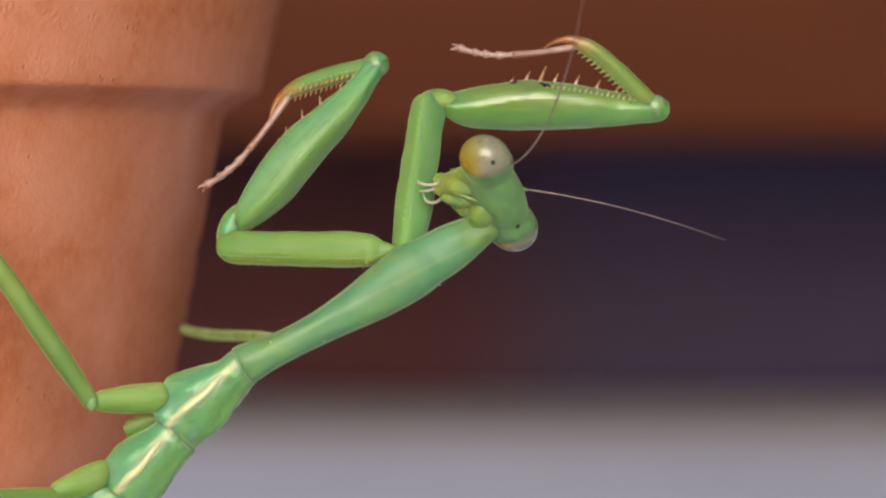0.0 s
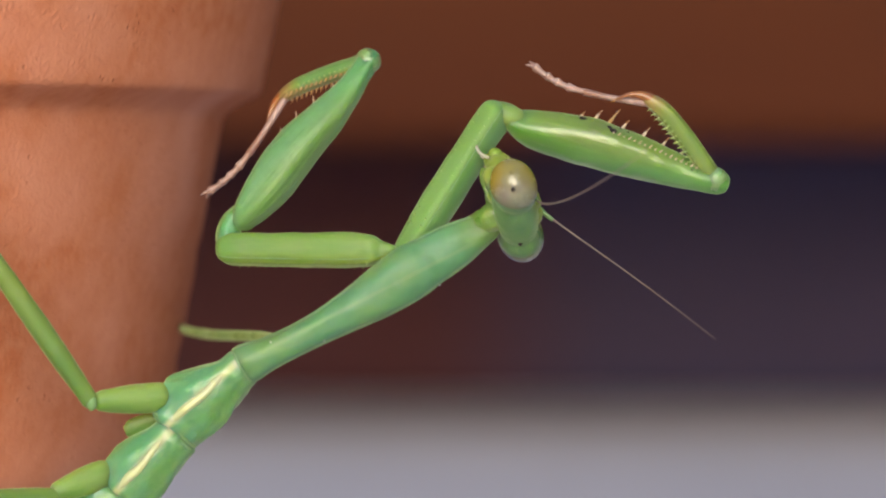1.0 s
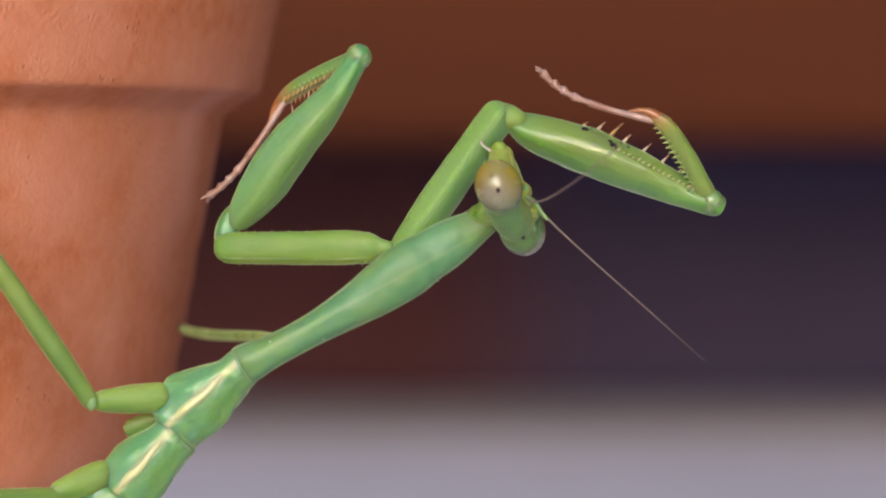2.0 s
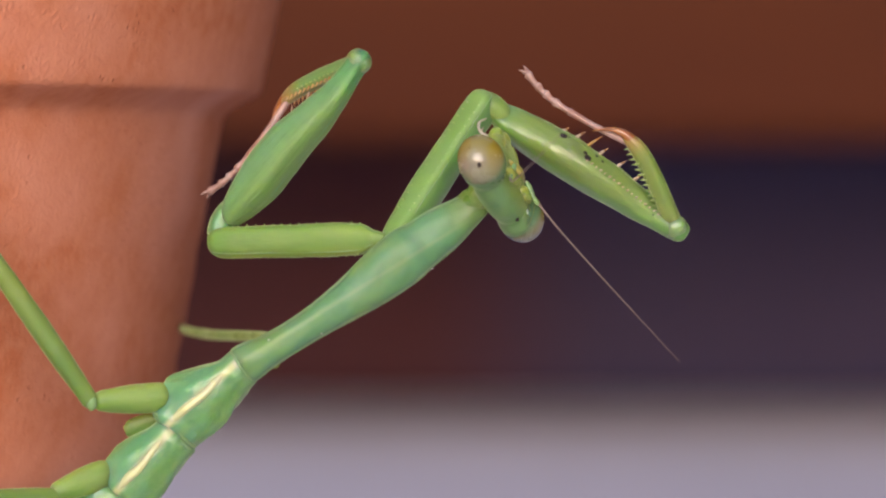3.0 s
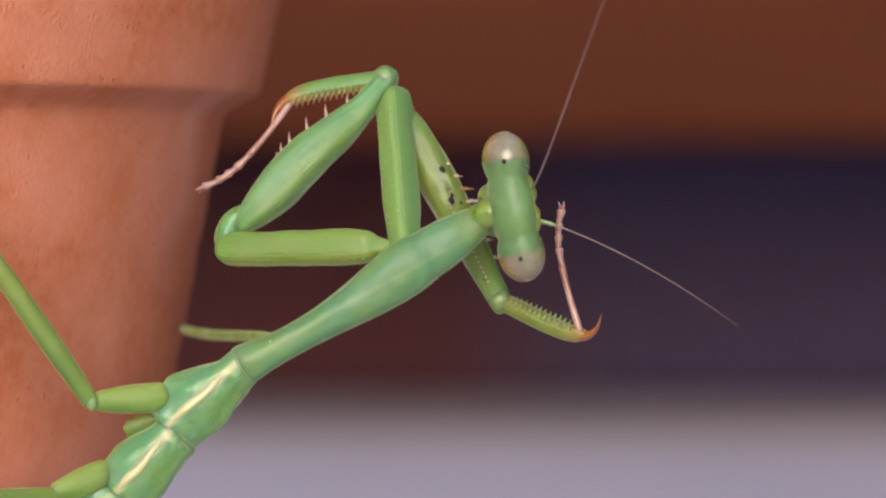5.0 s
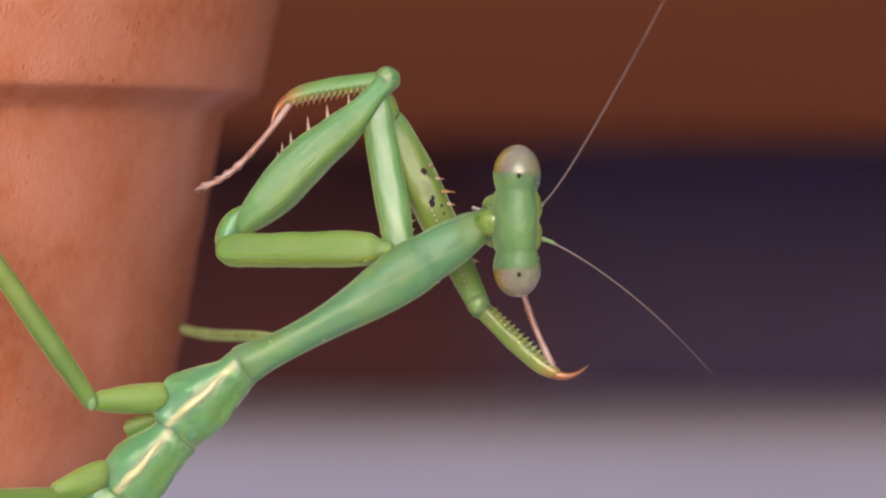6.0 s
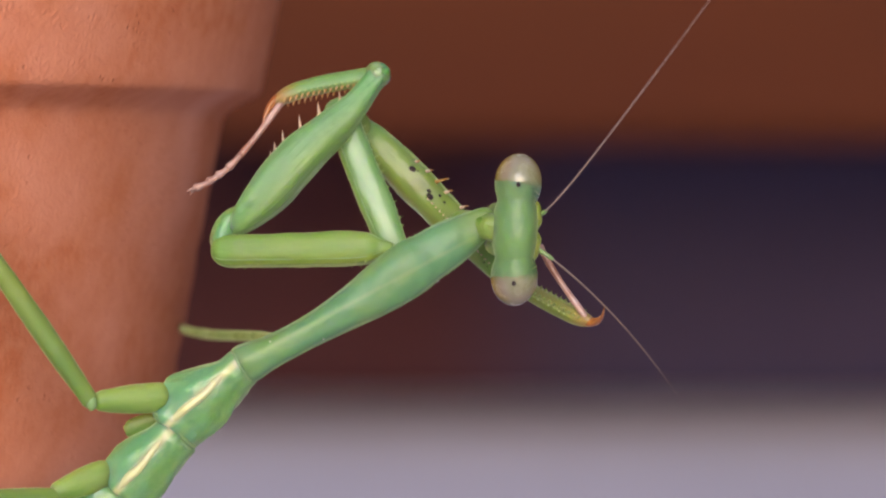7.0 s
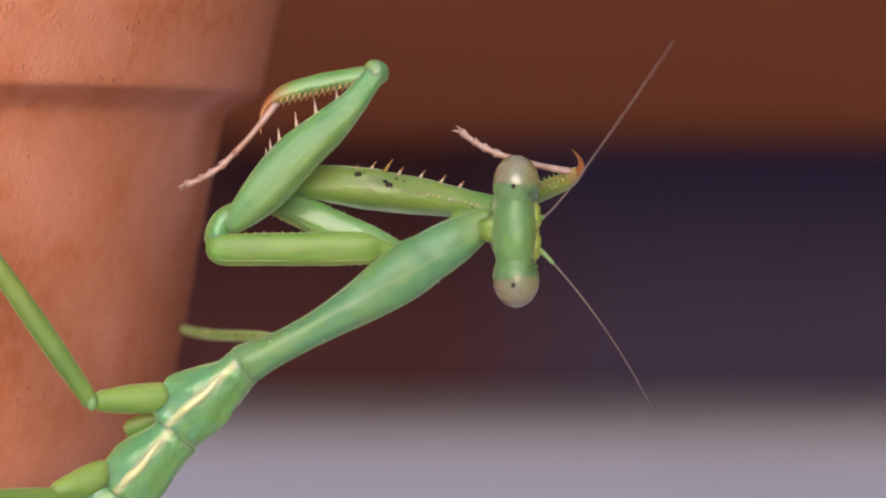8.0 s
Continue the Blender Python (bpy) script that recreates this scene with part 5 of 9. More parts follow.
    walk(right_coxa, [
        (0.0, limb((-1.89, 1.3, 0.33), (-0.73, 4.64, 8.17), (0.77, 0.54, -0.34))),
        (0.1, limb((-1.76, 1.3, 0.2), (-0.86, 4.65, 8.06), (0.75, 0.57, -0.33))),
        (0.2, limb((-1.68, 1.3, 0.11), (-0.93, 4.69, 7.97), (0.72, 0.61, -0.33))),
        (0.3, limb((-1.65, 1.3, 0.11), (0.13, 4.35, 7.93), (0.64, 0.66, -0.4))),
        (0.4, limb((-1.61, 1.3, 0.11), (1.46, 3.19, 7.86), (0.54, 0.74, -0.39))),
        (0.5, limb((-1.6, 1.3, 0.15), (1.87, 2.72, 7.81), (0.53, 0.76, -0.38))),
        (0.6, limb((-1.61, 1.3, 0.19), (2.16, 2.35, 7.75), (0.52, 0.77, -0.37))),
        (0.7, limb((-1.59, 1.3, 0.2), (2.45, 1.3, 7.67), (0.54, 0.79, -0.29))),
        (0.8, limb((-1.58, 1.3, 0.21), (2.66, 1.3, 7.56), (0.53, 0.79, -0.31))),
        (0.9, limb((-1.58, 1.3, 0.27), (2.83, 1.3, 7.48), (0.53, 0.79, -0.32))),
        (1.0, limb((-1.61, 1.3, 0.32), (2.94, 1.3, 7.43), (0.52, 0.79, -0.33))),
        (1.1, limb((-1.62, 1.3, 0.35), (2.99, 1.3, 7.41), (0.52, 0.79, -0.34))),
        (1.2, limb((-1.64, 1.3, 0.37), (3.02, 1.3, 7.4), (0.51, 0.79, -0.34))),
        (1.3, limb((-1.65, 1.3, 0.38), (3.04, 1.3, 7.39), (0.51, 0.79, -0.34))),
        (1.4, limb((-1.66, 1.3, 0.39), (3.08, 1.3, 7.37), (0.51, 0.79, -0.35))),
        (1.5, limb((-1.66, 1.3, 0.4), (3.13, 1.3, 7.33), (0.51, 0.79, -0.35))),
        (1.6, limb((-1.66, 1.3, 0.4), (3.2, 1.3, 7.29), (0.5, 0.79, -0.35))),
        (1.7, limb((-1.68, 1.3, 0.41), (3.24, 1.3, 7.26), (0.5, 0.79, -0.36))),
        (1.8, limb((-1.69, 1.3, 0.43), (3.22, 1.3, 7.28), (0.5, 0.79, -0.36))),
        (1.9, limb((-1.72, 1.3, 0.46), (3.18, 1.3, 7.33), (0.5, 0.79, -0.36))),
        (2.0, limb((-1.77, 1.3, 0.51), (3.12, 1.3, 7.4), (0.5, 0.79, -0.36))),
        (2.1, limb((-1.81, 1.3, 0.57), (3.04, 1.3, 7.48), (0.5, 0.79, -0.35))),
        (2.2, limb((-1.87, 1.3, 0.64), (2.95, 1.3, 7.57), (0.51, 0.79, -0.35))),
        (2.3, limb((-1.93, 1.3, 0.71), (2.86, 1.3, 7.67), (0.51, 0.79, -0.35))),
        (2.4, limb((-1.99, 1.3, 0.78), (2.76, 1.3, 7.77), (0.51, 0.79, -0.35))),
        (2.5, limb((-2.05, 1.3, 0.85), (2.66, 1.3, 7.87), (0.51, 0.79, -0.34))),
        (2.6, limb((-2.11, 1.3, 0.91), (2.58, 1.3, 7.96), (0.51, 0.79, -0.34))),
        (2.7, limb((-2.17, 1.3, 0.97), (2.5, 1.3, 8.03), (0.51, 0.79, -0.34))),
        (2.8, limb((-2.21, 1.3, 1.02), (2.43, 1.9, 8.07), (0.48, 0.79, -0.39))),
        (2.9, limb((-2.25, 1.3, 1.05), (2.37, 2.31, 8.09), (0.46, 0.78, -0.42))),
        (3.0, limb((-2.28, 1.3, 1.09), (2.3, 2.61, 8.1), (0.45, 0.78, -0.44))),
        (3.1, limb((-2.34, 1.3, 1.15), (2.24, 2.66, 8.16), (0.45, 0.77, -0.44))),
        (3.2, limb((-2.4, 1.3, 1.19), (2.16, 2.6, 8.24), (0.45, 0.78, -0.44))),
        (3.3, limb((-2.41, 1.3, 1.19), (2.06, 2.73, 8.28), (0.45, 0.78, -0.44))),
        (3.4, limb((-2.42, 1.3, 1.19), (1.88, 2.99, 8.34), (0.44, 0.78, -0.45))),
        (3.5, limb((-2.4, 1.3, 1.16), (0.98, 3.36, 8.72), (0.46, 0.78, -0.42))),
        (3.6, limb((-2.39, 1.3, 1.12), (0.2, 3.21, 9.05), (0.5, 0.79, -0.35))),
        (3.7, limb((-2.37, 1.3, 1.09), (0.2, 3.14, 9.04), (0.5, 0.8, -0.34))),
        (3.8, limb((-2.36, 1.3, 1.07), (0.2, 3.07, 9.04), (0.5, 0.8, -0.34))),
        (3.9, limb((-2.34, 1.3, 1.04), (0.08, 3.26, 9.01), (0.49, 0.8, -0.35))),
        (4.0, limb((-2.34, 1.3, 1.01), (-0.08, 3.52, 8.97), (0.47, 0.8, -0.36))),
        (4.1, limb((-2.3, 1.3, 0.99), (-0.15, 3.61, 8.95), (0.46, 0.81, -0.36))),
        (4.2, limb((-2.26, 1.3, 0.96), (-0.22, 3.71, 8.92), (0.46, 0.81, -0.36))),
        (4.3, limb((-2.21, 1.3, 0.93), (-0.48, 3.92, 8.9), (0.44, 0.82, -0.37))),
        (4.4, limb((-2.15, 1.3, 0.88), (-0.87, 4.16, 8.86), (0.43, 0.82, -0.36))),
        (4.5, limb((-2.07, 1.3, 0.8), (-1.39, 4.54, 8.72), (0.42, 0.83, -0.37))),
        (4.6, limb((-2.03, 1.3, 0.71), (-1.99, 4.88, 8.51), (0.41, 0.83, -0.38))),
        (4.7, limb((-2.02, 1.37, 0.61), (-2.38, 4.82, 8.4), (0.47, 0.8, -0.36))),
        (4.8, limb((-2.04, 1.45, 0.55), (-2.53, 4.63, 8.39), (0.54, 0.77, -0.33))),
        (4.9, limb((-2.07, 1.52, 0.5), (-2.64, 4.47, 8.39), (0.61, 0.73, -0.3))),
        (5.0, limb((-2.1, 1.6, 0.45), (-2.75, 4.34, 8.38), (0.68, 0.68, -0.26))),
        (5.1, limb((-2.14, 1.69, 0.4), (-2.82, 4.23, 8.38), (0.75, 0.62, -0.22))),
        (5.2, limb((-2.16, 1.77, 0.36), (-2.9, 4.14, 8.38), (0.82, 0.55, -0.18))),
        (5.3, limb((-2.2, 1.85, 0.31), (-2.96, 4.07, 8.37), (0.88, 0.47, -0.13))),
        (5.4, limb((-2.24, 1.94, 0.27), (-3.01, 4.01, 8.37), (0.92, 0.38, -0.09))),
        (5.5, limb((-2.26, 2.03, 0.22), (-3.09, 3.97, 8.37), (0.96, 0.29, -0.04))),
        (5.6, limb((-2.29, 2.11, 0.17), (-3.16, 3.95, 8.37), (0.98, 0.2, 0.01))),
        (5.7, limb((-2.31, 2.2, 0.12), (-3.26, 3.94, 8.37), (0.99, 0.12, 0.06))),
        (5.8, limb((-2.33, 2.29, 0.06), (-3.37, 3.96, 8.37), (0.99, 0.04, 0.1))),
        (5.9, limb((-2.32, 2.38, -0.02), (-3.59, 4, 8.38), (0.99, -0.03, 0.15))),
        (6.0, limb((-2.33, 2.38, -0.05), (-3.75, 4, 8.37), (0.98, -0.03, 0.17))),
        (6.1, limb((-2.43, 2.38, -0.06), (-3.35, 4, 8.23), (0.99, -0.03, 0.12))),
        (6.2, limb((-2.54, 2.37, -0.07), (-2.95, 4, 8.09), (1, -0.04, 0.06))),
        (6.3, limb((-2.55, 2.37, -0.05), (-3.84, 4, 8.09), (0.99, -0.03, 0.16))),
        (6.4, limb((-2.54, 2.38, -0.03), (-4.91, 4, 8.09), (0.96, -0.01, 0.28))),
        (6.5, limb((-2.61, 2.38, -0.01), (-5.22, 4, 7.96), (0.95, -0.01, 0.31))),
        (6.6, limb((-2.62, 2.37, 0.03), (-5.35, 4, 7.81), (0.94, -0, 0.33))),
        (6.7, limb((-2.66, 2.37, 0.06), (-5.44, 4, 7.78), (0.94, 0, 0.34))),
        (6.8, limb((-2.68, 2.37, 0.08), (-5.52, 4, 7.75), (0.94, 0, 0.35))),
        (6.9, limb((-2.68, 2.37, 0.07), (-5.57, 4, 7.65), (0.93, 0, 0.36))),
        (7.0, limb((-2.68, 2.37, 0.07), (-5.65, 4, 7.53), (0.93, 0, 0.37))),
        (7.1, limb((-2.65, 2.37, 0.02), (-5.75, 4, 7.4), (0.92, 0, 0.39))),
        (7.2, limb((-2.62, 2.37, -0.01), (-5.93, 4, 7.24), (0.91, 0.01, 0.41))),
        (7.3, limb((-2.57, 2.37, -0.05), (-6.48, 4, 7.03), (0.88, 0.02, 0.48))),
        (7.4, limb((-2.5, 2.37, -0.06), (-7.15, 4, 6.77), (0.83, 0.03, 0.56))),
        (7.5, limb((-2.47, 2.37, -0.07), (-7.55, 4, 6.4), (0.79, 0.04, 0.61))),
        (7.6, limb((-2.39, 2.38, -0.19), (-7.87, 4, 6.04), (0.76, 0.05, 0.65))),
        (7.7, limb((-2.28, 2.38, -0.27), (-8.74, 4, 5.1), (0.65, 0.07, 0.76))),
        (7.8, limb((-2.18, 2.38, -0.34), (-9.34, 4, 4.04), (0.53, 0.08, 0.84))),
        (7.9, limb((-2.11, 2.38, -0.45), (-9.65, 4, 3.4), (0.47, 0.09, 0.88))),
        (8.0, limb((-2.07, 2.38, -0.59), (-9.68, 4, 3.03), (0.44, 0.1, 0.89))),
    ])
    walk(right_femur, [
        (0.0, limb((-0.73, 4.64, 8.17), (11.88, 4.71, 7.93), (0.02, -0.62, 0.79))),
        (0.1, limb((-0.86, 4.65, 8.06), (11.74, 4.26, 8.62), (-0.05, -0.61, 0.79))),
        (0.2, limb((-0.93, 4.69, 7.97), (11.63, 4.29, 9.04), (-0.09, -0.61, 0.79))),
        (0.3, limb((0.13, 4.35, 7.93), (12.74, 3.92, 8.2), (-0.04, -0.61, 0.79))),
        (0.4, limb((1.46, 3.19, 7.86), (14.03, 2.72, 6.94), (0.04, -0.6, 0.8))),
        (0.5, limb((1.87, 2.72, 7.81), (14.38, 2.25, 6.24), (0.08, -0.6, 0.8))),
        (0.6, limb((2.16, 2.35, 7.75), (14.6, 1.88, 5.71), (0.1, -0.63, 0.77))),
        (0.7, limb((2.45, 1.3, 7.67), (14.84, 0.82, 5.35), (0.12, -0.65, 0.75))),
        (0.8, limb((2.66, 1.3, 7.56), (15.01, 0.81, 5.01), (0.12, -0.67, 0.73))),
        (0.9, limb((2.83, 1.3, 7.48), (15.03, 0.82, 4.31), (0.15, -0.7, 0.7))),
        (1.0, limb((2.94, 1.3, 7.43), (15.02, 0.83, 3.82), (0.17, -0.72, 0.67))),
        (1.1, limb((2.99, 1.3, 7.41), (15.11, 0.82, 3.93), (0.16, -0.72, 0.67))),
        (1.2, limb((3.02, 1.3, 7.4), (15.18, 0.81, 4.08), (0.15, -0.73, 0.67))),
        (1.3, limb((3.04, 1.3, 7.39), (15.25, 0.81, 4.24), (0.14, -0.73, 0.67))),
        (1.4, limb((3.08, 1.3, 7.37), (15.31, 0.8, 4.33), (0.13, -0.74, 0.66))),
        (1.5, limb((3.13, 1.3, 7.33), (15.32, 0.8, 4.12), (0.14, -0.74, 0.65))),
        (1.6, limb((3.2, 1.3, 7.29), (15.25, 0.81, 3.58), (0.16, -0.76, 0.63))),
        (1.7, limb((3.24, 1.3, 7.26), (15.17, 0.83, 3.17), (0.18, -0.77, 0.61))),
        (1.8, limb((3.22, 1.3, 7.28), (15.07, 0.83, 2.97), (0.19, -0.78, 0.59))),
        (1.9, limb((3.18, 1.3, 7.33), (14.94, 0.85, 2.79), (0.19, -0.8, 0.57))),
        (2.0, limb((3.12, 1.3, 7.4), (14.79, 0.86, 2.62), (0.2, -0.81, 0.55))),
        (2.1, limb((3.04, 1.3, 7.48), (14.62, 0.87, 2.48), (0.2, -0.82, 0.54))),
        (2.2, limb((2.95, 1.3, 7.57), (14.43, 0.89, 2.35), (0.2, -0.83, 0.51))),
        (2.3, limb((2.86, 1.3, 7.67), (14.23, 0.9, 2.22), (0.21, -0.84, 0.49))),
        (2.4, limb((2.76, 1.3, 7.77), (14.02, 0.92, 2.09), (0.21, -0.85, 0.47))),
        (2.5, limb((2.66, 1.3, 7.87), (13.8, 0.93, 1.97), (0.21, -0.87, 0.45))),
        (2.6, limb((2.58, 1.3, 7.96), (13.6, 0.95, 1.84), (0.21, -0.88, 0.43))),
        (2.7, limb((2.5, 1.3, 8.03), (13.4, 0.96, 1.69), (0.21, -0.89, 0.41))),
        (2.8, limb((2.43, 1.9, 8.07), (13.23, 1.58, 1.55), (0.21, -0.9, 0.39))),
        (2.9, limb((2.37, 2.31, 8.09), (13.07, 2, 1.41), (0.21, -0.9, 0.37))),
        (3.0, limb((2.3, 2.61, 8.1), (12.88, 2.31, 1.23), (0.2, -0.91, 0.35))),
        (3.1, limb((2.24, 2.66, 8.16), (12.51, 2.38, 0.84), (0.2, -0.93, 0.31))),
        (3.2, limb((2.16, 2.6, 8.24), (11.96, 2.35, 0.3), (0.2, -0.94, 0.27))),
        (3.3, limb((2.06, 2.73, 8.28), (11.12, 2.52, -0.49), (0.2, -0.95, 0.23))),
        (3.4, limb((1.88, 2.99, 8.34), (10.25, 2.82, -1.09), (0.19, -0.96, 0.18))),
        (3.5, limb((0.98, 3.36, 8.72), (9.22, 3.24, -0.83), (0.16, -0.97, 0.15))),
        (3.6, limb((0.2, 3.21, 9.05), (8.33, 3.14, -0.6), (0.16, -0.98, 0.14))),
        (3.7, limb((0.2, 3.14, 9.04), (7.83, 3.09, -1.01), (0.15, -0.98, 0.12))),
        (3.8, limb((0.2, 3.07, 9.04), (7.3, 3.04, -1.39), (0.14, -0.98, 0.1))),
        (3.9, limb((0.08, 3.26, 9.01), (6.83, 3.24, -1.65), (0.13, -0.99, 0.09))),
        (4.0, limb((-0.08, 3.52, 8.97), (6.39, 3.72, -1.86), (0.13, -0.99, 0.06))),
        (4.1, limb((-0.15, 3.61, 8.95), (5.97, 3.61, -2.08), (0.12, -0.99, 0.07))),
        (4.2, limb((-0.22, 3.71, 8.92), (5.56, 3.71, -2.29), (0.12, -0.99, 0.06))),
        (4.3, limb((-0.48, 3.92, 8.9), (5.04, 3.92, -2.44), (0.12, -0.99, 0.06))),
        (4.4, limb((-0.87, 4.16, 8.86), (4.54, 4.16, -2.53), (0.11, -0.99, 0.05))),
        (4.5, limb((-1.39, 4.54, 8.72), (4.17, 4.54, -2.6), (0.11, -0.99, 0.05))),
        (4.6, limb((-1.98, 4.88, 8.51), (3.87, 4.88, -2.67), (0.1, -0.99, 0.05))),
        (4.7, limb((-2.35, 4.98, 8.41), (3.63, 4.98, -2.7), (0.1, -0.99, 0.05))),
        (4.8, limb((-2.49, 4.93, 8.4), (3.46, 4.93, -2.72), (0.1, -0.99, 0.05))),
        (4.9, limb((-2.59, 4.89, 8.4), (3.31, 4.89, -2.75), (0.1, -0.99, 0.05))),
        (5.0, limb((-2.68, 4.86, 8.4), (3.16, 4.86, -2.78), (0.09, -0.99, 0.05))),
        (5.1, limb((-2.74, 4.83, 8.4), (3.03, 4.83, -2.82), (0.09, -0.99, 0.05))),
        (5.2, limb((-2.8, 4.81, 8.4), (2.92, 4.81, -2.85), (0.09, -1, 0.04))),
        (5.3, limb((-2.85, 4.79, 8.4), (2.8, 4.79, -2.88), (0.08, -1, 0.04))),
        (5.4, limb((-2.89, 4.77, 8.4), (2.69, 4.77, -2.91), (0.08, -1, 0.04))),
        (5.5, limb((-2.95, 4.74, 8.4), (2.58, 4.74, -2.94), (0.08, -1, 0.04))),
        (5.6, limb((-3.01, 4.7, 8.4), (2.46, 4.7, -2.97), (0.08, -1, 0.04))),
        (5.7, limb((-3.09, 4.65, 8.39), (2.35, 4.65, -2.99), (0.07, -1, 0.03))),
        (5.8, limb((-3.19, 4.58, 8.39), (2.22, 4.58, -3), (0.07, -1, 0.03))),
        (5.9, limb((-3.39, 4.4, 8.39), (2.07, 4.4, -2.98), (0.07, -1, 0.03))),
        (6.0, limb((-3.53, 4.23, 8.38), (1.94, 4.23, -2.99), (0.06, -1, 0.03))),
        (6.1, limb((-3.08, 4.7, 8.25), (1.89, 4.7, -3.35), (0.06, -1, 0.03))),
        (6.2, limb((-2.63, 5.08, 8.13), (1.87, 5.08, -3.66), (0.06, -1, 0.02))),
        (6.3, limb((-3.46, 4.84, 8.12), (1.78, 4.84, -3.35), (0.06, -1, 0.03))),
        (6.4, limb((-4.46, 4.27, 8.1), (1.75, 4.27, -2.88), (0.05, -1, 0.03))),
        (6.5, limb((-4.72, 4.4, 7.97), (2.35, 4.4, -2.48), (0.05, -1, 0.03))),
        (6.6, limb((-4.89, 4.66, 7.83), (3.03, 4.66, -1.99), (0.05, -1, 0.04))),
        (6.7, limb((-5.01, 4.7, 7.8), (3.24, 4.7, -1.74), (0.04, -1, 0.04))),
        (6.8, limb((-5.12, 4.73, 7.77), (3.35, 4.73, -1.58), (0.04, -1, 0.04))),
        (6.9, limb((-5.21, 4.82, 7.68), (3.41, 4.82, -1.54), (0.04, -1, 0.04))),
        (7.0, limb((-5.32, 4.94, 7.56), (3.46, 4.94, -1.5), (0.04, -1, 0.04))),
        (7.1, limb((-5.49, 4.98, 7.43), (3.49, 4.98, -1.44), (0.04, -1, 0.04))),
        (7.2, limb((-5.74, 4.97, 7.27), (3.52, 4.97, -1.3), (0.05, -1, 0.05))),
        (7.3, limb((-6.36, 4.62, 7.05), (3.61, 4.62, -0.68), (0.04, -1, 0.06))),
        (7.4, limb((-7.08, 4.06, 6.77), (3.67, 4.06, 0.17), (0.04, -1, 0.07))),
        (7.5, limb((-7.55, 3.96, 6.4), (3.72, 3.96, 0.72), (0.04, -1, 0.08))),
        (7.6, limb((-7.83, 3.71, 6.25), (3.65, 3.71, 1.01), (0.05, -0.99, 0.11))),
        (7.7, limb((-8.65, 3.16, 5.53), (3.49, 3.16, 2.1), (0.04, -0.99, 0.15))),
        (7.8, limb((-9.21, 3.22, 4.69), (3.23, 3.22, 2.6), (0.03, -0.98, 0.19))),
        (7.9, limb((-9.49, 3.09, 4.27), (2.99, 3.09, 2.4), (0.03, -0.97, 0.22))),
        (8.0, limb((-9.5, 3.36, 4.13), (2.98, 3.36, 2.31), (0.04, -0.97, 0.26))),
    ])
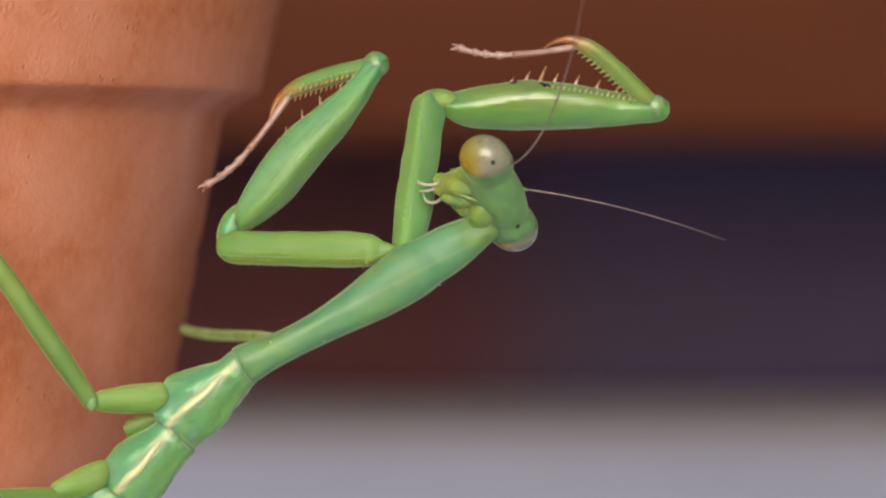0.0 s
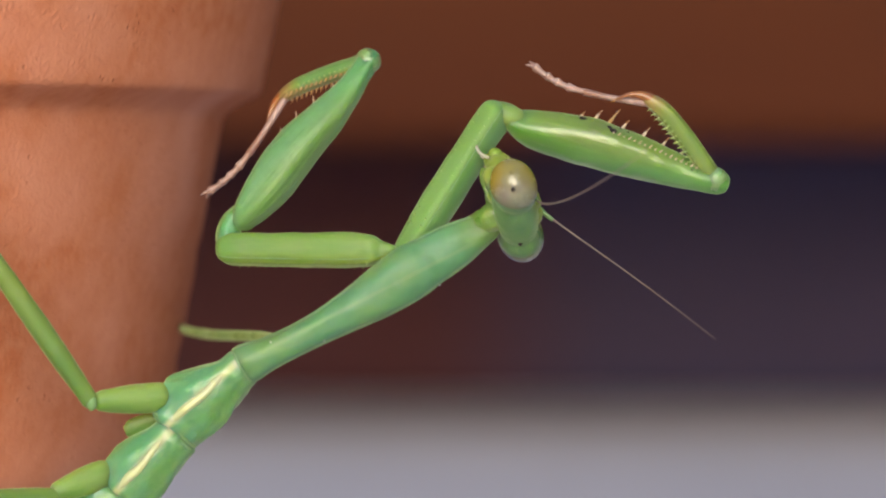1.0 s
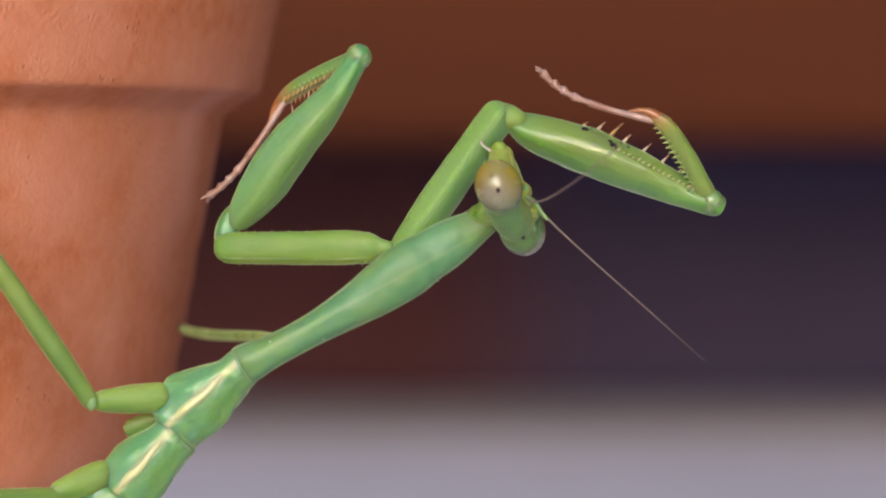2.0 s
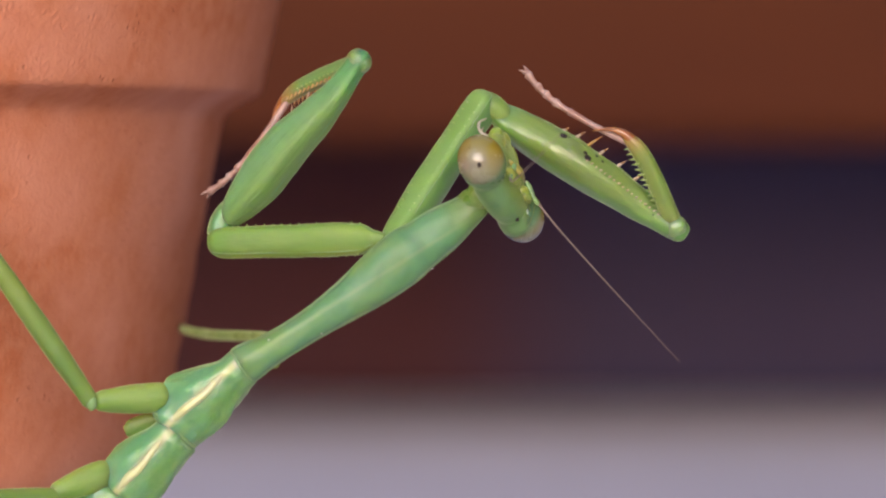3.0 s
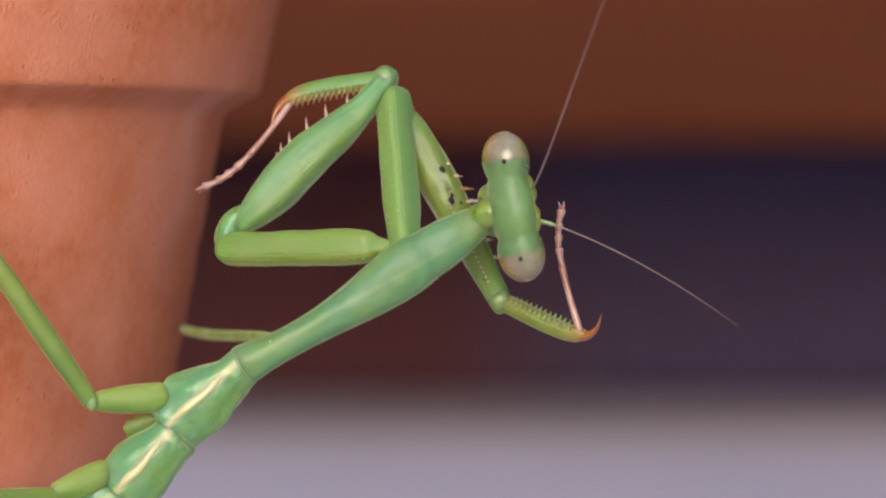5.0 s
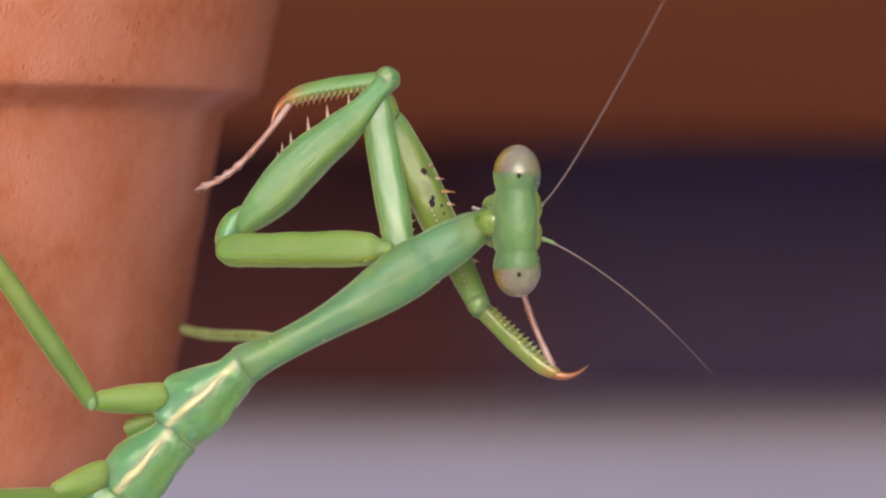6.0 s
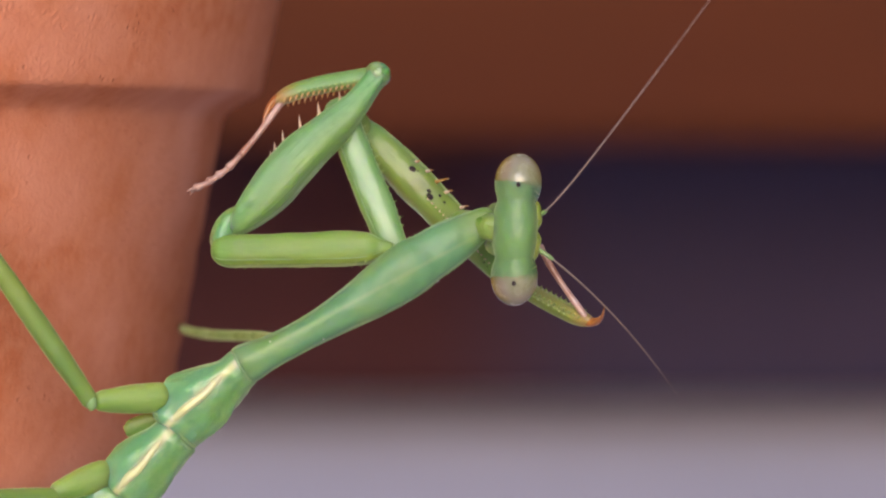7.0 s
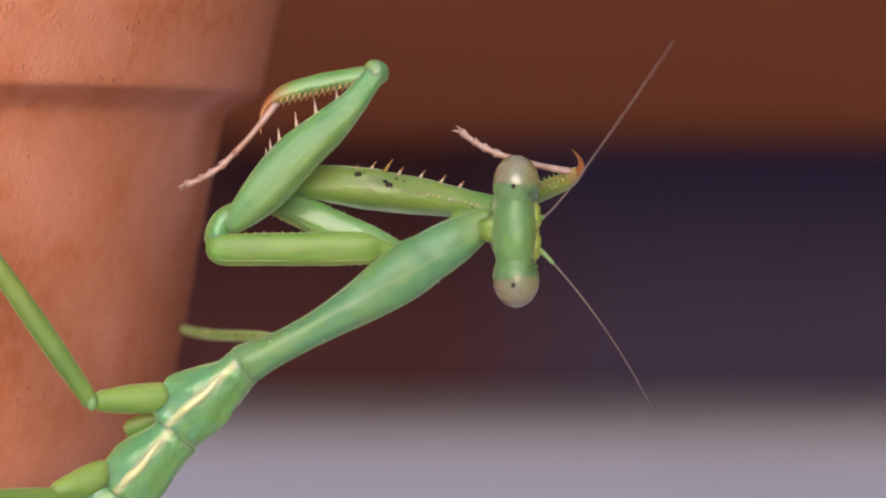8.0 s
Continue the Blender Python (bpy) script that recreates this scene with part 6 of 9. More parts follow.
    walk(right_tibia, [
        (0.0, limb((11.88, 4.71, 7.93), (7.78, 2.97, 11.59), (-0.7, 0.4, -0.59))),
        (0.1, limb((11.74, 4.26, 8.62), (7.33, 2.46, 11.87), (-0.64, 0.41, -0.65))),
        (0.2, limb((11.63, 4.29, 9.04), (7.05, 2.44, 12.02), (-0.61, 0.41, -0.68))),
        (0.3, limb((12.74, 3.92, 8.2), (8.21, 2.55, 11.51), (-0.62, 0.34, -0.71))),
        (0.4, limb((14.03, 2.72, 6.94), (9.72, 2.37, 10.75), (-0.66, 0.17, -0.73))),
        (0.5, limb((14.38, 2.25, 6.24), (10.24, 1.46, 10.18), (-0.7, 0.18, -0.69))),
        (0.6, limb((14.6, 1.88, 5.71), (10.62, 0.92, 9.77), (-0.73, 0.21, -0.65))),
        (0.7, limb((14.84, 0.82, 5.35), (10.95, -0.07, 9.51), (-0.74, 0.17, -0.65))),
        (0.8, limb((15.01, 0.81, 5.01), (11.24, -0.12, 9.28), (-0.77, 0.17, -0.62))),
        (0.9, limb((15.03, 0.82, 4.31), (11.47, -0.33, 8.69), (-0.79, 0.2, -0.57))),
        (1.0, limb((15.02, 0.83, 3.82), (11.6, -0.58, 8.25), (-0.81, 0.26, -0.53))),
        (1.1, limb((15.11, 0.82, 3.93), (11.71, -0.77, 8.31), (-0.81, 0.27, -0.52))),
        (1.2, limb((15.18, 0.81, 4.08), (11.78, -0.88, 8.42), (-0.81, 0.27, -0.52))),
        (1.3, limb((15.25, 0.81, 4.24), (11.85, -1.03, 8.52), (-0.81, 0.27, -0.52))),
        (1.4, limb((15.31, 0.8, 4.33), (11.93, -1.13, 8.58), (-0.82, 0.27, -0.51))),
        (1.5, limb((15.32, 0.8, 4.12), (12.05, -1.28, 8.39), (-0.83, 0.28, -0.49))),
        (1.6, limb((15.25, 0.81, 3.58), (12.16, -1.36, 7.94), (-0.85, 0.3, -0.44))),
        (1.7, limb((15.17, 0.83, 3.17), (12.22, -1.37, 7.62), (-0.86, 0.32, -0.41))),
        (1.8, limb((15.07, 0.83, 2.97), (12.18, -1.37, 7.45), (-0.86, 0.32, -0.39))),
        (1.9, limb((14.94, 0.85, 2.79), (12.11, -1.31, 7.32), (-0.87, 0.32, -0.39))),
        (2.0, limb((14.79, 0.86, 2.62), (11.98, -1.23, 7.21), (-0.87, 0.31, -0.39))),
        (2.1, limb((14.62, 0.87, 2.48), (11.82, -1.12, 7.12), (-0.87, 0.29, -0.4))),
        (2.2, limb((14.43, 0.89, 2.35), (11.64, -0.98, 7.04), (-0.87, 0.27, -0.41))),
        (2.3, limb((14.23, 0.9, 2.22), (11.44, -0.83, 6.96), (-0.87, 0.24, -0.43))),
        (2.4, limb((14.02, 0.92, 2.09), (11.25, -0.69, 6.89), (-0.88, 0.2, -0.44))),
        (2.5, limb((13.8, 0.93, 1.97), (11.06, -0.61, 6.8), (-0.88, 0.15, -0.45))),
        (2.6, limb((13.6, 0.95, 1.84), (10.88, -0.51, 6.71), (-0.88, 0.11, -0.45))),
        (2.7, limb((13.4, 0.96, 1.69), (10.73, -0.51, 6.59), (-0.89, 0.12, -0.44))),
        (2.8, limb((13.23, 1.58, 1.55), (10.65, -0.01, 6.46), (-0.89, 0.21, -0.41))),
        (2.9, limb((13.07, 2, 1.41), (10.59, 0.14, 6.28), (-0.88, 0.32, -0.35))),
        (3.0, limb((12.88, 2.31, 1.23), (10.52, 0.15, 6.03), (-0.87, 0.41, -0.27))),
        (3.1, limb((12.51, 2.38, 0.84), (10.39, -0.14, 5.57), (-0.86, 0.48, -0.17))),
        (3.2, limb((11.96, 2.35, 0.3), (10.23, -0.52, 4.99), (-0.85, 0.53, -0.04))),
        (3.3, limb((11.12, 2.52, -0.49), (10.11, -0.66, 4.21), (-0.85, 0.52, 0.11))),
        (3.4, limb((10.25, 2.82, -1.09), (9.97, -0.37, 3.71), (-0.86, 0.47, 0.2))),
        (3.5, limb((9.22, 3.24, -0.83), (9.3, -0.35, 3.68), (-0.84, 0.45, 0.31))),
        (3.6, limb((8.33, 3.14, -0.6), (8.7, -0.67, 3.72), (-0.82, 0.42, 0.39))),
        (3.7, limb((7.83, 3.09, -1.01), (8.97, -0.97, 2.93), (-0.77, 0.34, 0.53))),
        (3.8, limb((7.3, 3.04, -1.39), (9.3, -1.38, 1.73), (-0.68, 0.21, 0.7))),
        (3.9, limb((6.83, 3.24, -1.65), (9.37, -1.23, 0.98), (-0.61, 0.12, 0.78))),
        (4.0, limb((6.39, 3.72, -1.86), (9.43, -0.68, 0.3), (-0.54, 0.04, 0.84))),
        (4.1, limb((5.97, 3.61, -2.08), (9.48, -0.65, -0.43), (-0.47, -0.02, 0.88))),
        (4.2, limb((5.56, 3.71, -2.29), (9.53, -0.33, -1.19), (-0.37, -0.09, 0.92))),
        (4.3, limb((5.04, 3.92, -2.44), (9.37, 0.11, -2.32), (-0.24, -0.19, 0.95))),
        (4.4, limb((4.54, 4.16, -2.53), (9.09, 0.68, -3.26), (-0.12, -0.28, 0.95))),
        (4.5, limb((4.17, 4.54, -2.6), (8.88, 1.38, -3.69), (-0.06, -0.32, 0.95))),
        (4.6, limb((3.87, 4.88, -2.67), (8.66, 1.94, -3.96), (-0.03, -0.34, 0.94))),
        (4.7, limb((3.63, 4.98, -2.7), (8.43, 2.16, -4.21), (0, -0.37, 0.93))),
        (4.8, limb((3.46, 4.93, -2.72), (8.19, 2.12, -4.45), (0.02, -0.39, 0.92))),
        (4.9, limb((3.31, 4.89, -2.75), (7.92, 2.02, -4.69), (0.04, -0.41, 0.91))),
        (5.0, limb((3.16, 4.86, -2.78), (7.64, 1.91, -4.9), (0.04, -0.44, 0.9))),
        (5.1, limb((3.03, 4.83, -2.82), (7.36, 1.78, -5.12), (0.04, -0.46, 0.89))),
        (5.2, limb((2.92, 4.81, -2.85), (7.09, 1.68, -5.31), (0.04, -0.49, 0.87))),
        (5.3, limb((2.8, 4.79, -2.88), (6.82, 1.6, -5.52), (0.04, -0.51, 0.86))),
        (5.4, limb((2.69, 4.77, -2.91), (6.59, 1.57, -5.71), (0.04, -0.53, 0.85))),
        (5.5, limb((2.58, 4.74, -2.94), (6.39, 1.59, -5.91), (0.06, -0.54, 0.84))),
        (5.6, limb((2.46, 4.7, -2.97), (6.23, 1.67, -6.11), (0.08, -0.56, 0.82))),
        (5.7, limb((2.35, 4.65, -2.99), (6.14, 1.86, -6.33), (0.13, -0.57, 0.81))),
        (5.8, limb((2.22, 4.58, -3), (6.1, 2.21, -6.56), (0.2, -0.56, 0.8))),
        (5.9, limb((2.07, 4.4, -2.98), (6.11, 2.79, -6.78), (0.32, -0.53, 0.79))),
        (6.0, limb((1.94, 4.23, -2.99), (6.07, 3.89, -7), (0.49, -0.38, 0.78))),
        (6.1, limb((1.89, 4.7, -3.35), (5.67, 3.7, -7.59), (0.36, -0.56, 0.74))),
        (6.2, limb((1.87, 5.08, -3.66), (5.2, 3.2, -7.97), (0.23, -0.64, 0.73))),
        (6.3, limb((1.78, 4.84, -3.35), (5.41, 2.97, -7.44), (0.16, -0.65, 0.75))),
        (6.4, limb((1.75, 4.27, -2.88), (5.83, 2.35, -6.47), (0.1, -0.61, 0.78))),
        (6.5, limb((2.35, 4.4, -2.48), (6.81, 2.27, -5.45), (0.01, -0.57, 0.82))),
        (6.6, limb((3.03, 4.66, -1.99), (7.67, 2.45, -4.6), (-0.02, -0.59, 0.81))),
        (6.7, limb((3.24, 4.7, -1.74), (7.88, 2.5, -4.38), (-0.02, -0.63, 0.78))),
        (6.8, limb((3.35, 4.73, -1.58), (7.97, 2.5, -4.22), (-0.02, -0.66, 0.75))),
        (6.9, limb((3.41, 4.82, -1.54), (7.99, 2.49, -4.15), (-0.03, -0.68, 0.73))),
        (7.0, limb((3.46, 4.94, -1.5), (8, 2.48, -4.07), (-0.04, -0.71, 0.71))),
        (7.1, limb((3.49, 4.98, -1.44), (8.08, 2.58, -3.97), (-0.06, -0.72, 0.69))),
        (7.2, limb((3.52, 4.97, -1.3), (8.17, 2.62, -3.77), (-0.07, -0.74, 0.67))),
        (7.3, limb((3.61, 4.62, -0.68), (8.39, 2.41, -3.03), (-0.13, -0.8, 0.59))),
        (7.4, limb((3.67, 4.06, 0.17), (8.69, 2.16, -1.95), (-0.16, -0.85, 0.51))),
        (7.5, limb((3.72, 3.96, 0.72), (8.99, 2.38, -0.98), (-0.14, -0.85, 0.52))),
        (7.6, limb((3.65, 3.71, 1.01), (9.06, 2.08, -0.14), (-0.14, -0.77, 0.62))),
        (7.7, limb((3.49, 3.16, 2.1), (9.04, 1.9, 1.13), (-0.16, -0.89, 0.43))),
        (7.8, limb((3.23, 3.22, 2.6), (8.58, 1.11, 3.1), (-0.36, -0.75, 0.55))),
        (7.9, limb((2.99, 3.09, 2.4), (7.27, -0.17, 4.47), (-0.66, -0.52, 0.54))),
        (8.0, limb((2.98, 3.36, 2.31), (7.41, 0.11, 4.07), (-0.63, -0.58, 0.52))),
    ])
    walk(right_tarsus, [
        (0.0, limb((7.53, 3.11, 11.38), (0.45, 4.88, 11.38), (0.12, 0.64, -0.76))),
        (0.1, limb((7.09, 2.61, 11.63), (0.14, 4.78, 11.02), (0.25, 0.65, -0.72))),
        (0.2, limb((6.84, 2.58, 11.78), (-0.05, 4.79, 10.83), (0.31, 0.64, -0.7))),
        (0.3, limb((7.99, 2.67, 11.26), (1.14, 5.16, 10.88), (0.29, 0.59, -0.75))),
        (0.4, limb((9.48, 2.43, 10.48), (2.7, 5.11, 10.92), (0.2, 0.5, -0.84))),
        (0.5, limb((9.99, 1.53, 9.93), (3.24, 4.14, 10.9), (0.16, 0.52, -0.84))),
        (0.6, limb((10.36, 1, 9.54), (3.67, 3.65, 10.8), (0.13, 0.54, -0.83))),
        (0.7, limb((10.68, -0.01, 9.28), (3.94, 2.45, 10.64), (0.05, 0.48, -0.87))),
        (0.8, limb((10.96, -0.06, 9.06), (4.17, 2.18, 10.53), (-0.01, 0.44, -0.9))),
        (0.9, limb((11.18, -0.26, 8.49), (4.46, 1.87, 10.4), (-0.09, 0.45, -0.89))),
        (1.0, limb((11.31, -0.49, 8.06), (4.69, 1.58, 10.32), (-0.15, 0.47, -0.87))),
        (1.1, limb((11.42, -0.67, 8.13), (4.72, 1.26, 10.31), (-0.16, 0.46, -0.87))),
        (1.2, limb((11.49, -0.79, 8.23), (4.75, 1.07, 10.34), (-0.16, 0.45, -0.88))),
        (1.3, limb((11.55, -0.94, 8.34), (4.77, 0.87, 10.35), (-0.16, 0.44, -0.89))),
        (1.4, limb((11.64, -1.03, 8.4), (4.8, 0.61, 10.37), (-0.17, 0.42, -0.89))),
        (1.5, limb((11.75, -1.18, 8.21), (4.91, 0.33, 10.26), (-0.2, 0.4, -0.89))),
        (1.6, limb((11.85, -1.25, 7.79), (5.02, -2.62, 9.96), (-0.25, 0.38, -0.89))),
        (1.7, limb((11.91, -1.26, 7.47), (5.14, -2.58, 9.86), (-0.28, 0.4, -0.87))),
        (1.8, limb((11.87, -1.25, 7.31), (5.15, -2.54, 9.85), (-0.29, 0.41, -0.86))),
        (1.9, limb((11.8, -1.19, 7.18), (5.12, -2.41, 9.87), (-0.31, 0.4, -0.86))),
        (2.0, limb((11.67, -1.11, 7.07), (5.04, -2.32, 9.87), (-0.33, 0.38, -0.86))),
        (2.1, limb((11.51, -1.01, 6.98), (4.92, -2.19, 9.89), (-0.35, 0.36, -0.87))),
        (2.2, limb((11.32, -0.88, 6.89), (4.79, -2.02, 9.93), (-0.37, 0.32, -0.87))),
        (2.3, limb((11.13, -0.74, 6.81), (4.72, 0.56, 10.05), (-0.33, 0.39, -0.86))),
        (2.4, limb((10.93, -0.62, 6.73), (4.63, 0.92, 10.07), (-0.33, 0.4, -0.86))),
        (2.5, limb((10.74, -0.56, 6.64), (4.53, 1.11, 10.09), (-0.33, 0.39, -0.86))),
        (2.6, limb((10.56, -0.47, 6.54), (4.45, 1.32, 10.1), (-0.34, 0.39, -0.86))),
        (2.7, limb((10.41, -0.47, 6.43), (4.39, 1.39, 10.11), (-0.34, 0.41, -0.84))),
        (2.8, limb((10.33, 0.06, 6.31), (4.36, 1.82, 10.14), (-0.33, 0.48, -0.81))),
        (2.9, limb((10.27, 0.25, 6.16), (4.35, 1.83, 10.12), (-0.31, 0.57, -0.76))),
        (3.0, limb((10.21, 0.29, 5.93), (4.34, 1.64, 10.07), (-0.31, 0.63, -0.71))),
        (3.1, limb((10.08, 0.03, 5.51), (4.29, 0.42, 9.95), (-0.39, 0.65, -0.65))),
        (3.2, limb((9.92, -0.33, 4.98), (4.37, -0.43, 9.72), (-0.46, 0.67, -0.59))),
        (3.3, limb((9.81, -0.47, 4.25), (4.64, -0.26, 9.4), (-0.4, 0.73, -0.55))),
        (3.4, limb((9.65, -0.2, 3.78), (5.04, 1.65, 9.12), (-0.33, 0.73, -0.6))),
        (3.5, limb((9, -0.19, 3.79), (4.49, 1.35, 9.33), (-0.34, 0.76, -0.55))),
        (3.6, limb((8.4, -0.52, 3.86), (3.9, 0.84, 9.45), (-0.39, 0.78, -0.49))),
        (3.7, limb((8.69, -0.85, 3.13), (4.64, 0.5, 9.05), (-0.52, 0.76, -0.38))),
        (3.8, limb((9.06, -1.3, 1.98), (5.85, 0.53, 8.27), (-0.53, 0.8, -0.29))),
        (3.9, limb((9.15, -1.18, 1.26), (6.53, 1.01, 7.71), (-0.56, 0.79, -0.24))),
        (4.0, limb((9.23, -0.67, 0.6), (7.12, 1.86, 7.12), (-0.6, 0.77, -0.2))),
        (4.1, limb((9.31, -0.66, -0.11), (7.7, 1.96, 6.51), (-0.62, 0.74, -0.26))),
        (4.2, limb((9.4, -0.37, -0.86), (8.01, 2.18, 5.83), (-0.68, 0.68, -0.26))),
        (4.3, limb((9.28, 0.04, -1.97), (7.88, 2.07, 4.9), (-0.73, 0.67, -0.15))),
        (4.4, limb((9.05, 0.58, -2.92), (7.69, 2.33, 4.04), (-0.76, 0.63, -0.14))),
        (4.5, limb((8.86, 1.27, -3.35), (7.46, 2.74, 3.67), (-0.79, 0.6, -0.15))),
        (4.6, limb((8.65, 1.82, -3.62), (7.23, 3.16, 3.41), (-0.81, 0.57, -0.15))),
        (4.7, limb((8.43, 2.03, -3.87), (7.02, 3.15, 3.21), (-0.82, 0.56, -0.15))),
        (4.8, limb((8.2, 1.99, -4.12), (6.84, 2.82, 3), (-0.81, 0.56, -0.15))),
        (4.9, limb((7.93, 1.87, -4.36), (6.7, 2.42, 2.82), (-0.81, 0.57, -0.13))),
        (5.0, limb((7.65, 1.75, -4.58), (6.57, 1.83, 2.64), (-0.8, 0.59, -0.11))),
        (5.1, limb((7.38, 1.61, -4.8), (6.47, 1.7, 2.45), (-0.78, 0.61, -0.09))),
        (5.2, limb((7.1, 1.5, -5), (6.38, 1.59, 2.26), (-0.77, 0.63, -0.07))),
        (5.3, limb((6.84, 1.42, -5.21), (6.28, 1.5, 2.07), (-0.76, 0.65, -0.05))),
        (5.4, limb((6.6, 1.38, -5.4), (6.18, 1.47, 1.89), (-0.77, 0.63, -0.09))),
        (5.5, limb((6.41, 1.39, -5.61), (6.06, 1.49, 1.69), (-0.78, 0.61, -0.11))),
        (5.6, limb((6.26, 1.47, -5.82), (5.91, 1.58, 1.47), (-0.8, 0.59, -0.12))),
        (5.7, limb((6.19, 1.65, -6.04), (5.75, 1.76, 1.25), (-0.82, 0.55, -0.13))),
        (5.8, limb((6.18, 2.01, -6.27), (5.53, 2.13, 1), (-0.86, 0.49, -0.15))),
        (5.9, limb((6.23, 2.6, -6.49), (4.94, 2.69, 0.7), (-0.85, 0.51, -0.16))),
        (6.0, limb((6.25, 3.75, -6.71), (4.34, 3.82, 0.33), (-0.9, 0.36, -0.26))),
        (6.1, limb((5.8, 3.5, -7.32), (4.12, 3.59, -0.21), (-0.79, 0.58, -0.2))),
        (6.2, limb((5.28, 2.97, -7.7), (3.92, 3.15, -0.53), (-0.71, 0.66, -0.23))),
        (6.3, limb((5.47, 2.74, -7.18), (3.57, 2.91, -0.13), (-0.67, 0.68, -0.3))),
        (6.4, limb((5.87, 2.13, -6.19), (3.34, 2.29, 0.65), (-0.67, 0.63, -0.4))),
        (6.5, limb((6.81, 2.06, -5.15), (3.55, 3.44, 1.24), (-0.59, 0.65, -0.48))),
        (6.6, limb((7.66, 2.24, -4.31), (3.81, 3.27, 1.8), (-0.55, 0.73, -0.4))),
        (6.7, limb((7.87, 2.27, -4.1), (4.38, 2.69, 2.3), (-0.62, 0.69, -0.38))),
        (6.8, limb((7.96, 2.27, -3.95), (4.8, 2.38, 2.63), (-0.67, 0.65, -0.36))),
        (6.9, limb((7.98, 2.24, -3.88), (4.72, 2.36, 2.65), (-0.67, 0.65, -0.36))),
        (7.0, limb((7.99, 2.23, -3.81), (4.59, 2.36, 2.65), (-0.66, 0.66, -0.36))),
        (7.1, limb((8.05, 2.32, -3.72), (4.5, 2.45, 2.66), (-0.65, 0.67, -0.37))),
        (7.2, limb((8.15, 2.36, -3.53), (4.36, 2.49, 2.71), (-0.64, 0.67, -0.39))),
        (7.3, limb((8.34, 2.13, -2.82), (3.97, 2.26, 3.02), (-0.58, 0.69, -0.43))),
        (7.4, limb((8.63, 1.85, -1.76), (3.74, 1.98, 3.66), (-0.55, 0.68, -0.49))),
        (7.5, limb((8.94, 2.08, -0.8), (4.55, 2.16, 5.02), (-0.7, 0.5, -0.51))),
        (7.6, limb((9.01, 1.8, 0.09), (4.08, 1.9, 5.48), (-0.64, 0.5, -0.58))),
        (7.7, limb((8.98, 1.58, 1.28), (3.4, 1.68, 5.99), (-0.57, 0.46, -0.68))),
        (7.8, limb((8.45, 0.84, 3.3), (2.16, 0.93, 7), (-0.42, 0.57, -0.71))),
        (7.9, limb((7.03, -0.36, 4.67), (0.51, 1.98, 6.98), (-0.14, 0.53, -0.84))),
        (8.0, limb((7.18, -0.09, 4.26), (0.63, 2, 6.71), (-0.19, 0.64, -0.75))),
    ])
